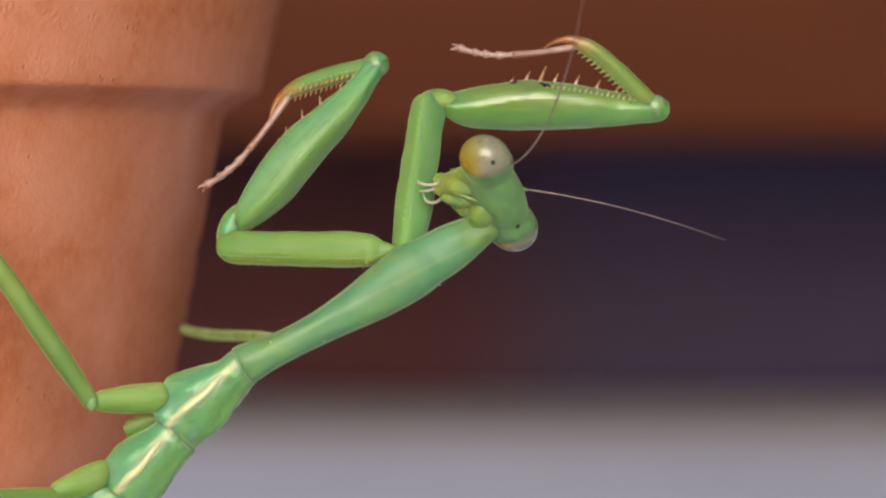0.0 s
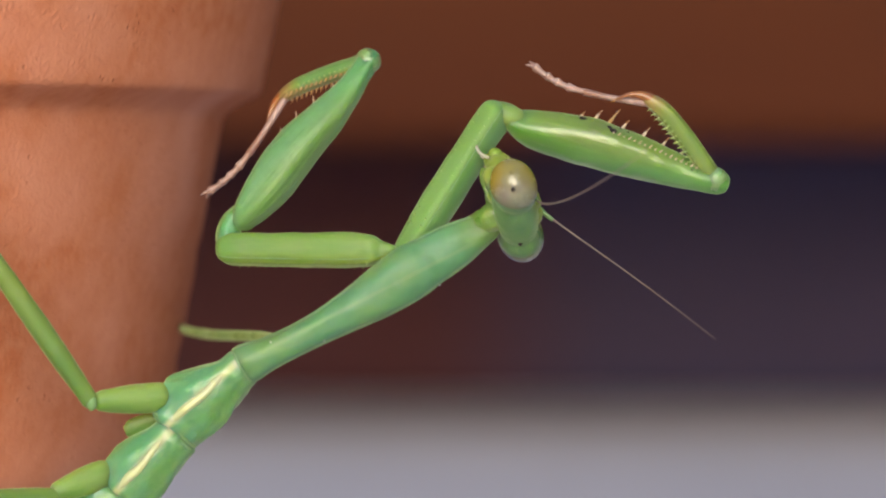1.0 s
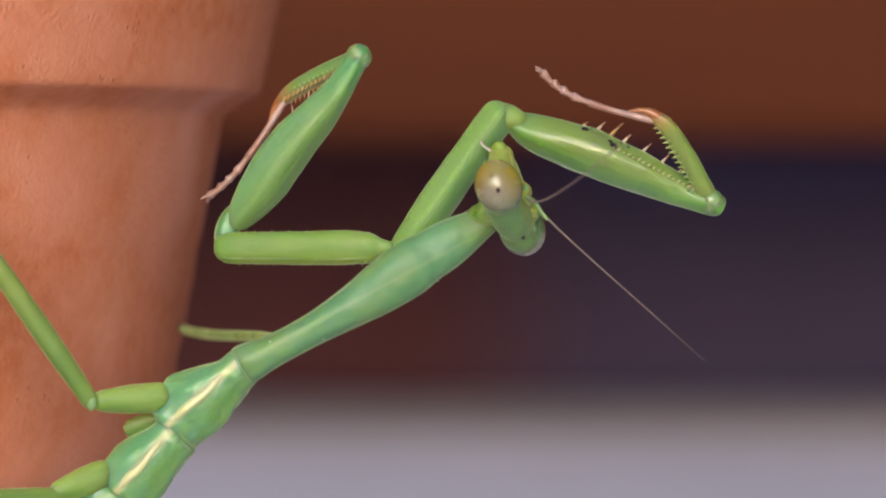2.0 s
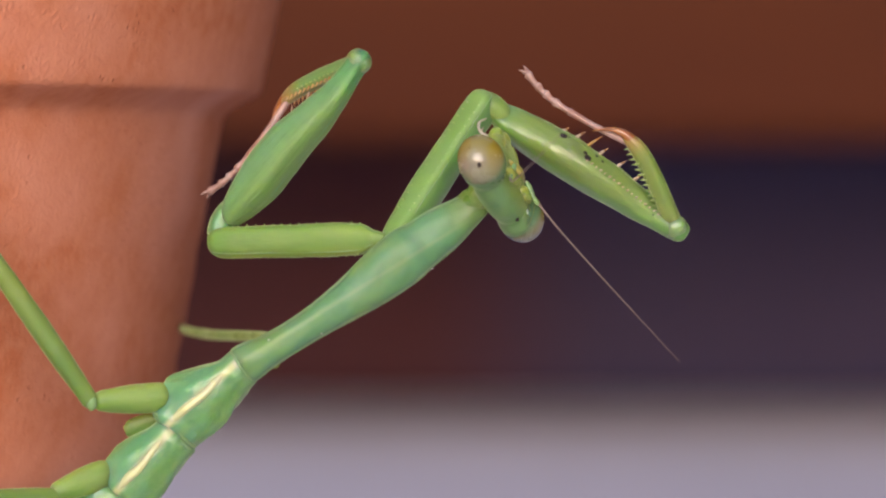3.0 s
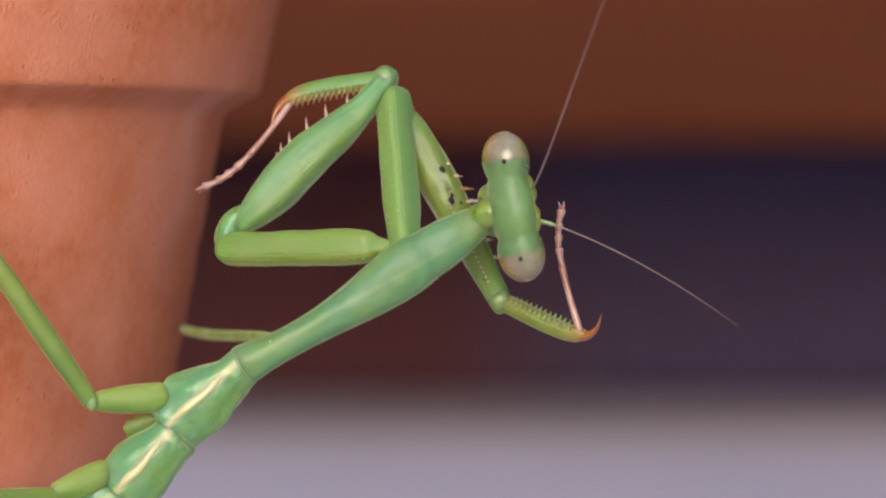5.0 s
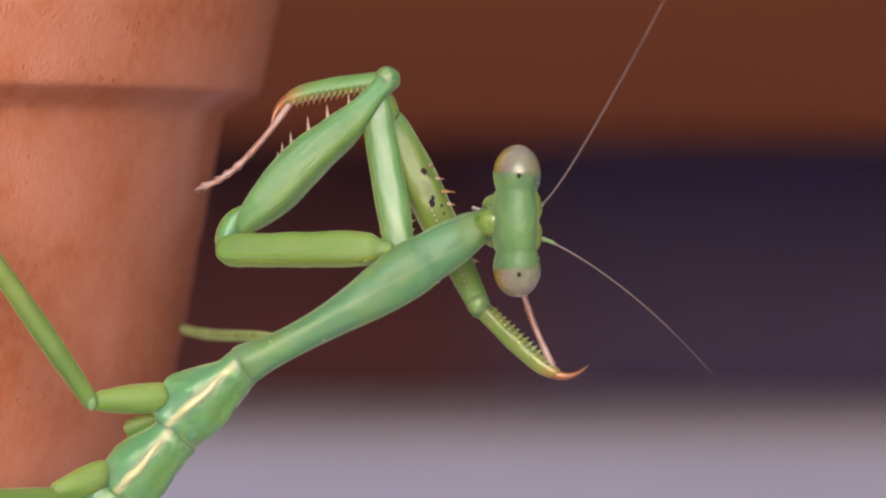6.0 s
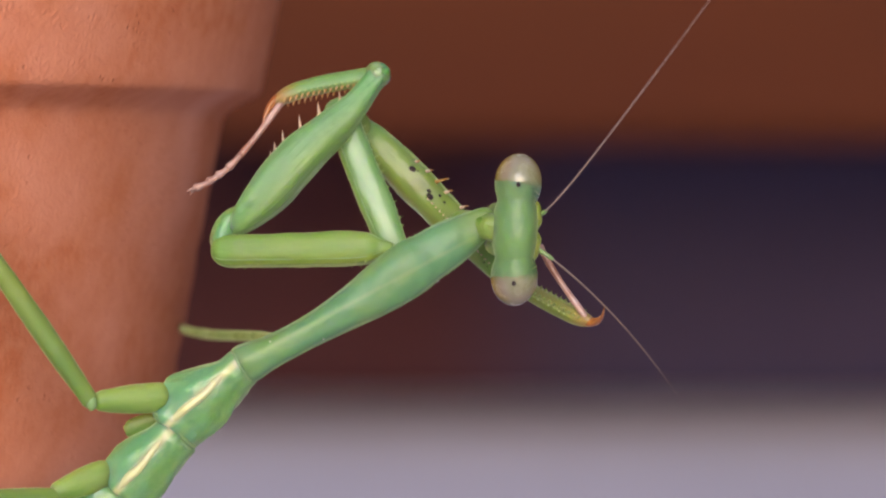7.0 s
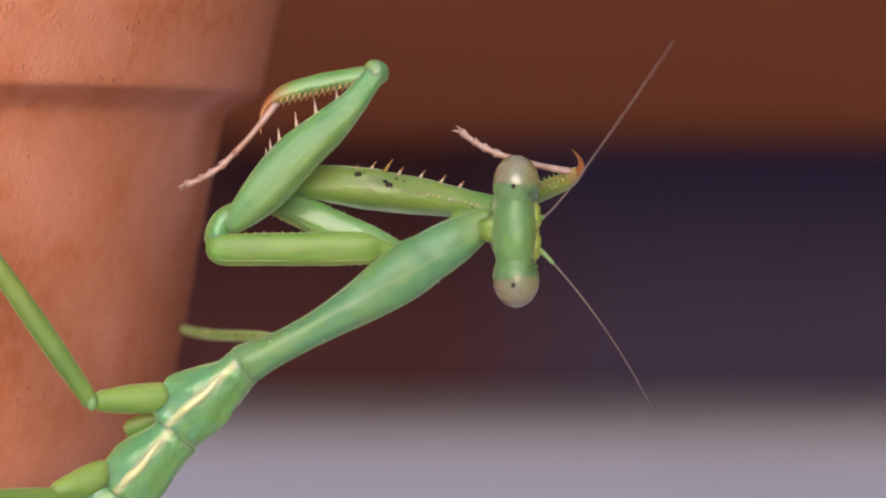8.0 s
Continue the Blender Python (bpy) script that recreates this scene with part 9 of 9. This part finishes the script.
    walk(left_pupil, [
        (0.0, limb((2.71, -4.34, 4.68), (2.95, -5.3, 4.53), (0, 0, 1))),
        (0.1, limb((2.95, -3.92, 4.47), (3.18, -4.89, 4.33), (0, 0, 1))),
        (0.2, limb((3.24, -3.61, 4.23), (3.46, -4.57, 4.09), (0, 0, 1))),
        (0.3, limb((3.89, -4.03, 3.85), (4.1, -5, 3.7), (0, 0, 1))),
        (0.4, limb((4.37, -4.35, 3.39), (4.57, -5.32, 3.24), (0, 0, 1))),
        (0.5, limb((4.44, -4.78, 2.97), (4.63, -5.75, 2.83), (0, 0, 1))),
        (0.6, limb((4.4, -5.03, 2.75), (4.55, -6.01, 2.61), (0, 0, 1))),
        (0.7, limb((4.12, -4.96, 3.02), (4.22, -5.94, 2.88), (0, 0, 1))),
        (0.8, limb((3.84, -4.85, 3.3), (3.89, -5.84, 3.15), (0, 0, 1))),
        (0.9, limb((3.82, -4.89, 3.27), (3.82, -5.88, 3.12), (0, 0, 1))),
        (1.0, limb((3.79, -4.91, 3.21), (3.74, -5.9, 3.06), (0, 0, 1))),
        (1.1, limb((3.72, -4.93, 3.2), (3.67, -5.92, 3.05), (0, 0, 1))),
        (1.2, limb((3.53, -4.96, 3.19), (3.48, -5.95, 3.04), (0, 0, 1))),
        (1.3, limb((3.34, -4.96, 3.19), (3.29, -5.95, 3.04), (0, 0, 1))),
        (1.4, limb((3.22, -4.96, 3.16), (3.17, -5.95, 3.02), (0, 0, 1))),
        (1.5, limb((3.19, -4.96, 3.12), (3.14, -5.95, 2.97), (0, 0, 1))),
        (1.6, limb((3.17, -4.96, 3.06), (3.12, -5.95, 2.91), (0, 0, 1))),
        (1.7, limb((3.14, -4.96, 3.03), (3.09, -5.95, 2.88), (0, 0, 1))),
        (1.8, limb((3.1, -4.96, 3.04), (3.05, -5.95, 2.9), (0, 0, 1))),
        (1.9, limb((3.05, -4.95, 3.09), (2.99, -5.93, 2.95), (0, 0, 1))),
        (2.0, limb((2.98, -4.94, 3.18), (2.93, -5.93, 3.03), (0, 0, 1))),
        (2.1, limb((2.91, -4.92, 3.28), (2.86, -5.91, 3.14), (0, 0, 1))),
        (2.2, limb((2.83, -4.9, 3.41), (2.78, -5.89, 3.26), (0, 0, 1))),
        (2.3, limb((2.75, -4.88, 3.54), (2.69, -5.86, 3.39), (0, 0, 1))),
        (2.4, limb((2.65, -4.85, 3.68), (2.59, -5.84, 3.53), (0, 0, 1))),
        (2.5, limb((2.56, -4.82, 3.84), (2.5, -5.81, 3.69), (0, 0, 1))),
        (2.6, limb((2.47, -4.79, 3.99), (2.41, -5.78, 3.84), (0, 0, 1))),
        (2.7, limb((2.37, -4.75, 4.13), (2.31, -5.74, 3.98), (0, 0, 1))),
        (2.8, limb((2.27, -4.71, 4.27), (2.21, -5.69, 4.12), (0, 0, 1))),
        (2.9, limb((2.12, -4.64, 4.4), (2.03, -5.62, 4.25), (0, 0, 1))),
        (3.0, limb((1.97, -4.54, 4.55), (1.84, -5.52, 4.4), (0, 0, 1))),
        (3.1, limb((1.84, -4.47, 4.69), (1.69, -5.45, 4.54), (0, 0, 1))),
        (3.2, limb((1.71, -4.36, 4.84), (1.53, -5.34, 4.69), (0, 0, 1))),
        (3.3, limb((1.45, -3.93, 5.23), (1.24, -4.89, 5.08), (0, 0, 1))),
        (3.4, limb((1.24, -3.2, 5.56), (1, -4.16, 5.41), (0, 0, 1))),
        (3.5, limb((1.24, -2.91, 5.6), (0.98, -3.86, 5.45), (0, 0, 1))),
        (3.6, limb((1.21, -2.75, 5.63), (0.91, -3.69, 5.47), (0, 0, 1))),
        (3.7, limb((1.23, -2.69, 5.64), (0.95, -3.64, 5.48), (0, 0, 1))),
        (3.8, limb((1.25, -2.67, 5.66), (0.98, -3.62, 5.5), (0, 0, 1))),
        (3.9, limb((1.31, -2.61, 5.71), (1.07, -3.57, 5.56), (0, 0, 1))),
        (4.0, limb((1.4, -2.57, 5.75), (1.17, -3.53, 5.6), (0, 0, 1))),
        (4.1, limb((1.61, -2.58, 5.79), (1.38, -3.55, 5.64), (0, 0, 1))),
        (4.2, limb((1.84, -2.58, 5.78), (1.63, -3.55, 5.63), (0, 0, 1))),
        (4.3, limb((2.09, -2.59, 5.8), (1.88, -3.56, 5.66), (0, 0, 1))),
        (4.4, limb((2.36, -2.59, 5.78), (2.18, -3.56, 5.64), (0, 0, 1))),
        (4.5, limb((2.63, -2.59, 5.61), (2.46, -3.57, 5.48), (0, 0, 1))),
        (4.6, limb((2.82, -2.56, 5.32), (2.66, -3.54, 5.19), (0, 0, 1))),
        (4.7, limb((2.99, -2.55, 5.09), (2.85, -3.53, 4.96), (0, 0, 1))),
        (4.8, limb((3.12, -2.55, 4.97), (3, -3.53, 4.82), (0, 0, 1))),
        (4.9, limb((3.23, -2.55, 4.87), (3.12, -3.54, 4.73), (0, 0, 1))),
        (5.0, limb((3.34, -2.56, 4.79), (3.25, -3.54, 4.64), (0, 0, 1))),
        (5.1, limb((3.43, -2.56, 4.73), (3.35, -3.55, 4.58), (0, 0, 1))),
        (5.2, limb((3.52, -2.56, 4.63), (3.46, -3.54, 4.49), (0, 0, 1))),
        (5.3, limb((3.6, -2.57, 4.59), (3.56, -3.56, 4.44), (0, 0, 1))),
        (5.4, limb((3.68, -2.57, 4.53), (3.65, -3.56, 4.38), (0, 0, 1))),
        (5.5, limb((3.76, -2.58, 4.48), (3.75, -3.57, 4.33), (0, 0, 1))),
        (5.6, limb((3.85, -2.58, 4.39), (3.86, -3.57, 4.24), (0, 0, 1))),
        (5.7, limb((3.94, -2.58, 4.31), (3.96, -3.57, 4.16), (0, 0, 1))),
        (5.8, limb((4.03, -2.58, 4.23), (4.07, -3.57, 4.07), (0, 0, 1))),
        (5.9, limb((4.11, -2.58, 4.1), (4.14, -3.57, 3.95), (0, 0, 1))),
        (6.0, limb((4.16, -2.58, 4.01), (4.18, -3.57, 3.86), (0, 0, 1))),
        (6.1, limb((4.05, -2.58, 4.06), (4.08, -3.57, 3.91), (0, 0, 1))),
        (6.2, limb((3.93, -2.58, 4.1), (3.94, -3.56, 3.95), (0, 0, 1))),
        (6.3, limb((3.7, -2.58, 4.23), (3.71, -3.57, 4.08), (0, 0, 1))),
        (6.4, limb((3.51, -2.58, 4.33), (3.51, -3.57, 4.18), (0, 0, 1))),
        (6.5, limb((3.62, -2.58, 4.2), (3.62, -3.56, 4.05), (0, 0, 1))),
        (6.6, limb((3.86, -2.58, 3.97), (3.85, -3.57, 3.82), (0, 0, 1))),
        (6.7, limb((3.91, -2.58, 3.86), (3.89, -3.57, 3.71), (0, 0, 1))),
        (6.8, limb((3.96, -2.59, 3.76), (3.93, -3.58, 3.61), (0, 0, 1))),
        (6.9, limb((4.03, -2.59, 3.65), (3.99, -3.58, 3.49), (0, 0, 1))),
        (7.0, limb((4.12, -2.59, 3.52), (4.07, -3.57, 3.37), (0, 0, 1))),
        (7.1, limb((4.2, -2.59, 3.44), (4.14, -3.57, 3.29), (0, 0, 1))),
        (7.2, limb((4.26, -2.6, 3.37), (4.19, -3.58, 3.22), (0, 0, 1))),
        (7.3, limb((4.3, -2.6, 3.27), (4.23, -3.59, 3.12), (0, 0, 1))),
        (7.4, limb((4.36, -2.6, 3.17), (4.26, -3.59, 3.03), (0, 0, 1))),
        (7.5, limb((4.37, -2.6, 3.13), (4.27, -3.59, 2.98), (0, 0, 1))),
        (7.6, limb((4.29, -2.6, 3.32), (4.18, -3.59, 3.18), (0, 0, 1))),
        (7.7, limb((4.2, -2.6, 3.36), (4.08, -3.58, 3.22), (0, 0, 1))),
        (7.8, limb((4.08, -2.6, 3.38), (3.95, -3.58, 3.24), (0, 0, 1))),
        (7.9, limb((3.96, -2.6, 3.41), (3.82, -3.58, 3.27), (0, 0, 1))),
        (8.0, limb((3.85, -2.59, 3.44), (3.7, -3.56, 3.29), (0, 0, 1))),
    ])
    walk(right_pupil, [
        (0.0, limb((4.11, -0.92, 1.26), (4.35, -1.88, 1.12), (0, 0, 1))),
        (0.1, limb((3.7, -1.16, 0.27), (3.93, -2.12, 0.12), (0, 0, 1))),
        (0.2, limb((3.46, -1.38, -0.46), (3.68, -2.34, -0.61), (0, 0, 1))),
        (0.3, limb((3.52, -1.15, -0.24), (3.73, -2.11, -0.38), (0, 0, 1))),
        (0.4, limb((3.59, -1.02, -0.33), (3.79, -1.99, -0.48), (0, 0, 1))),
        (0.5, limb((3.81, -0.84, -0.1), (4, -1.81, -0.24), (0, 0, 1))),
        (0.6, limb((4.12, -0.77, 0.15), (4.26, -1.75, 0), (0, 0, 1))),
        (0.7, limb((4.53, -0.79, 0.25), (4.63, -1.78, 0.1), (0, 0, 1))),
        (0.8, limb((4.73, -0.85, 0.37), (4.78, -1.84, 0.23), (0, 0, 1))),
        (0.9, limb((4.51, -0.86, 0.32), (4.51, -1.85, 0.17), (0, 0, 1))),
        (1.0, limb((4.26, -0.85, 0.29), (4.22, -1.84, 0.14), (0, 0, 1))),
        (1.1, limb((4.32, -0.86, 0.32), (4.27, -1.84, 0.17), (0, 0, 1))),
        (1.2, limb((4.43, -0.86, 0.45), (4.38, -1.85, 0.3), (0, 0, 1))),
        (1.3, limb((4.55, -0.88, 0.58), (4.5, -1.87, 0.44), (0, 0, 1))),
        (1.4, limb((4.6, -0.89, 0.65), (4.55, -1.88, 0.51), (0, 0, 1))),
        (1.5, limb((4.59, -0.89, 0.62), (4.54, -1.88, 0.47), (0, 0, 1))),
        (1.6, limb((4.56, -0.89, 0.56), (4.51, -1.88, 0.41), (0, 0, 1))),
        (1.7, limb((4.55, -0.9, 0.53), (4.5, -1.88, 0.38), (0, 0, 1))),
        (1.8, limb((4.51, -0.9, 0.56), (4.45, -1.88, 0.41), (0, 0, 1))),
        (1.9, limb((4.47, -0.91, 0.6), (4.41, -1.89, 0.45), (0, 0, 1))),
        (2.0, limb((4.41, -0.91, 0.65), (4.35, -1.89, 0.5), (0, 0, 1))),
        (2.1, limb((4.36, -0.91, 0.73), (4.3, -1.9, 0.58), (0, 0, 1))),
        (2.2, limb((4.29, -0.92, 0.81), (4.23, -1.91, 0.67), (0, 0, 1))),
        (2.3, limb((4.23, -0.92, 0.92), (4.17, -1.91, 0.77), (0, 0, 1))),
        (2.4, limb((4.16, -0.94, 1.02), (4.11, -1.93, 0.88), (0, 0, 1))),
        (2.5, limb((4.11, -0.94, 1.13), (4.05, -1.93, 0.98), (0, 0, 1))),
        (2.6, limb((4.07, -0.96, 1.24), (4.01, -1.95, 1.09), (0, 0, 1))),
        (2.7, limb((4.03, -0.97, 1.35), (3.98, -1.96, 1.2), (0, 0, 1))),
        (2.8, limb((4, -0.99, 1.46), (3.94, -1.98, 1.31), (0, 0, 1))),
        (2.9, limb((4.04, -1.03, 1.57), (3.94, -2.02, 1.43), (0, 0, 1))),
        (3.0, limb((4.08, -1.08, 1.65), (3.96, -2.06, 1.5), (0, 0, 1))),
        (3.1, limb((4.04, -1.13, 1.7), (3.89, -2.11, 1.56), (0, 0, 1))),
        (3.2, limb((4.03, -1.18, 1.76), (3.85, -2.16, 1.61), (0, 0, 1))),
        (3.3, limb((4.09, -1.41, 1.87), (3.88, -2.38, 1.72), (0, 0, 1))),
        (3.4, limb((4.4, -1.95, 1.55), (4.16, -2.91, 1.39), (0, 0, 1))),
        (3.5, limb((4.4, -2.21, 1.37), (4.12, -3.16, 1.21), (0, 0, 1))),
        (3.6, limb((4.28, -2.34, 1.24), (3.99, -3.28, 1.09), (0, 0, 1))),
        (3.7, limb((4.29, -2.42, 1.21), (4.01, -3.37, 1.06), (0, 0, 1))),
        (3.8, limb((4.31, -2.45, 1.19), (4.04, -3.4, 1.03), (0, 0, 1))),
        (3.9, limb((4.37, -2.53, 1.22), (4.12, -3.48, 1.06), (0, 0, 1))),
        (4.0, limb((4.42, -2.57, 1.24), (4.19, -3.53, 1.08), (0, 0, 1))),
        (4.1, limb((4.39, -2.57, 1.11), (4.18, -3.53, 0.97), (0, 0, 1))),
        (4.2, limb((4.36, -2.58, 0.97), (4.15, -3.54, 0.82), (0, 0, 1))),
        (4.3, limb((4.29, -2.57, 0.84), (4.1, -3.54, 0.69), (0, 0, 1))),
        (4.4, limb((4.25, -2.57, 0.67), (4.06, -3.55, 0.54), (0, 0, 1))),
        (4.5, limb((4.19, -2.56, 0.39), (4.02, -3.54, 0.26), (0, 0, 1))),
        (4.6, limb((4.21, -2.54, 0.06), (4.05, -3.52, -0.07), (0, 0, 1))),
        (4.7, limb((4.24, -2.52, -0.19), (4.09, -3.5, -0.32), (0, 0, 1))),
        (4.8, limb((4.25, -2.52, -0.32), (4.12, -3.5, -0.46), (0, 0, 1))),
        (4.9, limb((4.26, -2.53, -0.45), (4.15, -3.52, -0.59), (0, 0, 1))),
        (5.0, limb((4.25, -2.53, -0.56), (4.15, -3.52, -0.7), (0, 0, 1))),
        (5.1, limb((4.23, -2.53, -0.63), (4.15, -3.51, -0.77), (0, 0, 1))),
        (5.2, limb((4.21, -2.53, -0.71), (4.15, -3.52, -0.86), (0, 0, 1))),
        (5.3, limb((4.2, -2.53, -0.79), (4.16, -3.52, -0.93), (0, 0, 1))),
        (5.4, limb((4.18, -2.54, -0.86), (4.16, -3.53, -1.01), (0, 0, 1))),
        (5.5, limb((4.17, -2.54, -0.94), (4.17, -3.53, -1.08), (0, 0, 1))),
        (5.6, limb((4.17, -2.54, -1.01), (4.18, -3.53, -1.16), (0, 0, 1))),
        (5.7, limb((4.17, -2.54, -1.09), (4.19, -3.53, -1.24), (0, 0, 1))),
        (5.8, limb((4.19, -2.54, -1.19), (4.23, -3.53, -1.34), (0, 0, 1))),
        (5.9, limb((4.18, -2.54, -1.32), (4.21, -3.53, -1.47), (0, 0, 1))),
        (6.0, limb((4.16, -2.54, -1.4), (4.18, -3.53, -1.56), (0, 0, 1))),
        (6.1, limb((4.27, -2.54, -1.35), (4.28, -3.53, -1.5), (0, 0, 1))),
        (6.2, limb((4.38, -2.54, -1.29), (4.39, -3.53, -1.43), (0, 0, 1))),
        (6.3, limb((4.48, -2.54, -1.13), (4.49, -3.53, -1.28), (0, 0, 1))),
        (6.4, limb((4.57, -2.54, -0.99), (4.58, -3.53, -1.14), (0, 0, 1))),
        (6.5, limb((4.38, -2.54, -1.16), (4.38, -3.53, -1.3), (0, 0, 1))),
        (6.6, limb((4.06, -2.54, -1.43), (4.05, -3.52, -1.58), (0, 0, 1))),
        (6.7, limb((3.98, -2.55, -1.55), (3.96, -3.54, -1.7), (0, 0, 1))),
        (6.8, limb((3.93, -2.55, -1.65), (3.9, -3.54, -1.8), (0, 0, 1))),
        (6.9, limb((3.9, -2.54, -1.77), (3.86, -3.53, -1.91), (0, 0, 1))),
        (7.0, limb((3.87, -2.55, -1.88), (3.82, -3.54, -2.03), (0, 0, 1))),
        (7.1, limb((3.81, -2.55, -1.96), (3.75, -3.54, -2.11), (0, 0, 1))),
        (7.2, limb((3.77, -2.55, -2.03), (3.7, -3.54, -2.18), (0, 0, 1))),
        (7.3, limb((3.74, -2.55, -2.12), (3.66, -3.54, -2.27), (0, 0, 1))),
        (7.4, limb((3.71, -2.55, -2.22), (3.62, -3.54, -2.36), (0, 0, 1))),
        (7.5, limb((3.68, -2.55, -2.26), (3.58, -3.54, -2.41), (0, 0, 1))),
        (7.6, limb((3.79, -2.56, -2.06), (3.68, -3.54, -2.22), (0, 0, 1))),
        (7.7, limb((3.82, -2.56, -2.05), (3.7, -3.54, -2.19), (0, 0, 1))),
        (7.8, limb((3.83, -2.55, -2.04), (3.7, -3.54, -2.19), (0, 0, 1))),
        (7.9, limb((3.84, -2.55, -2.01), (3.7, -3.53, -2.15), (0, 0, 1))),
        (8.0, limb((3.84, -2.55, -1.98), (3.7, -3.53, -2.13), (0, 0, 1))),
    ])


motions()
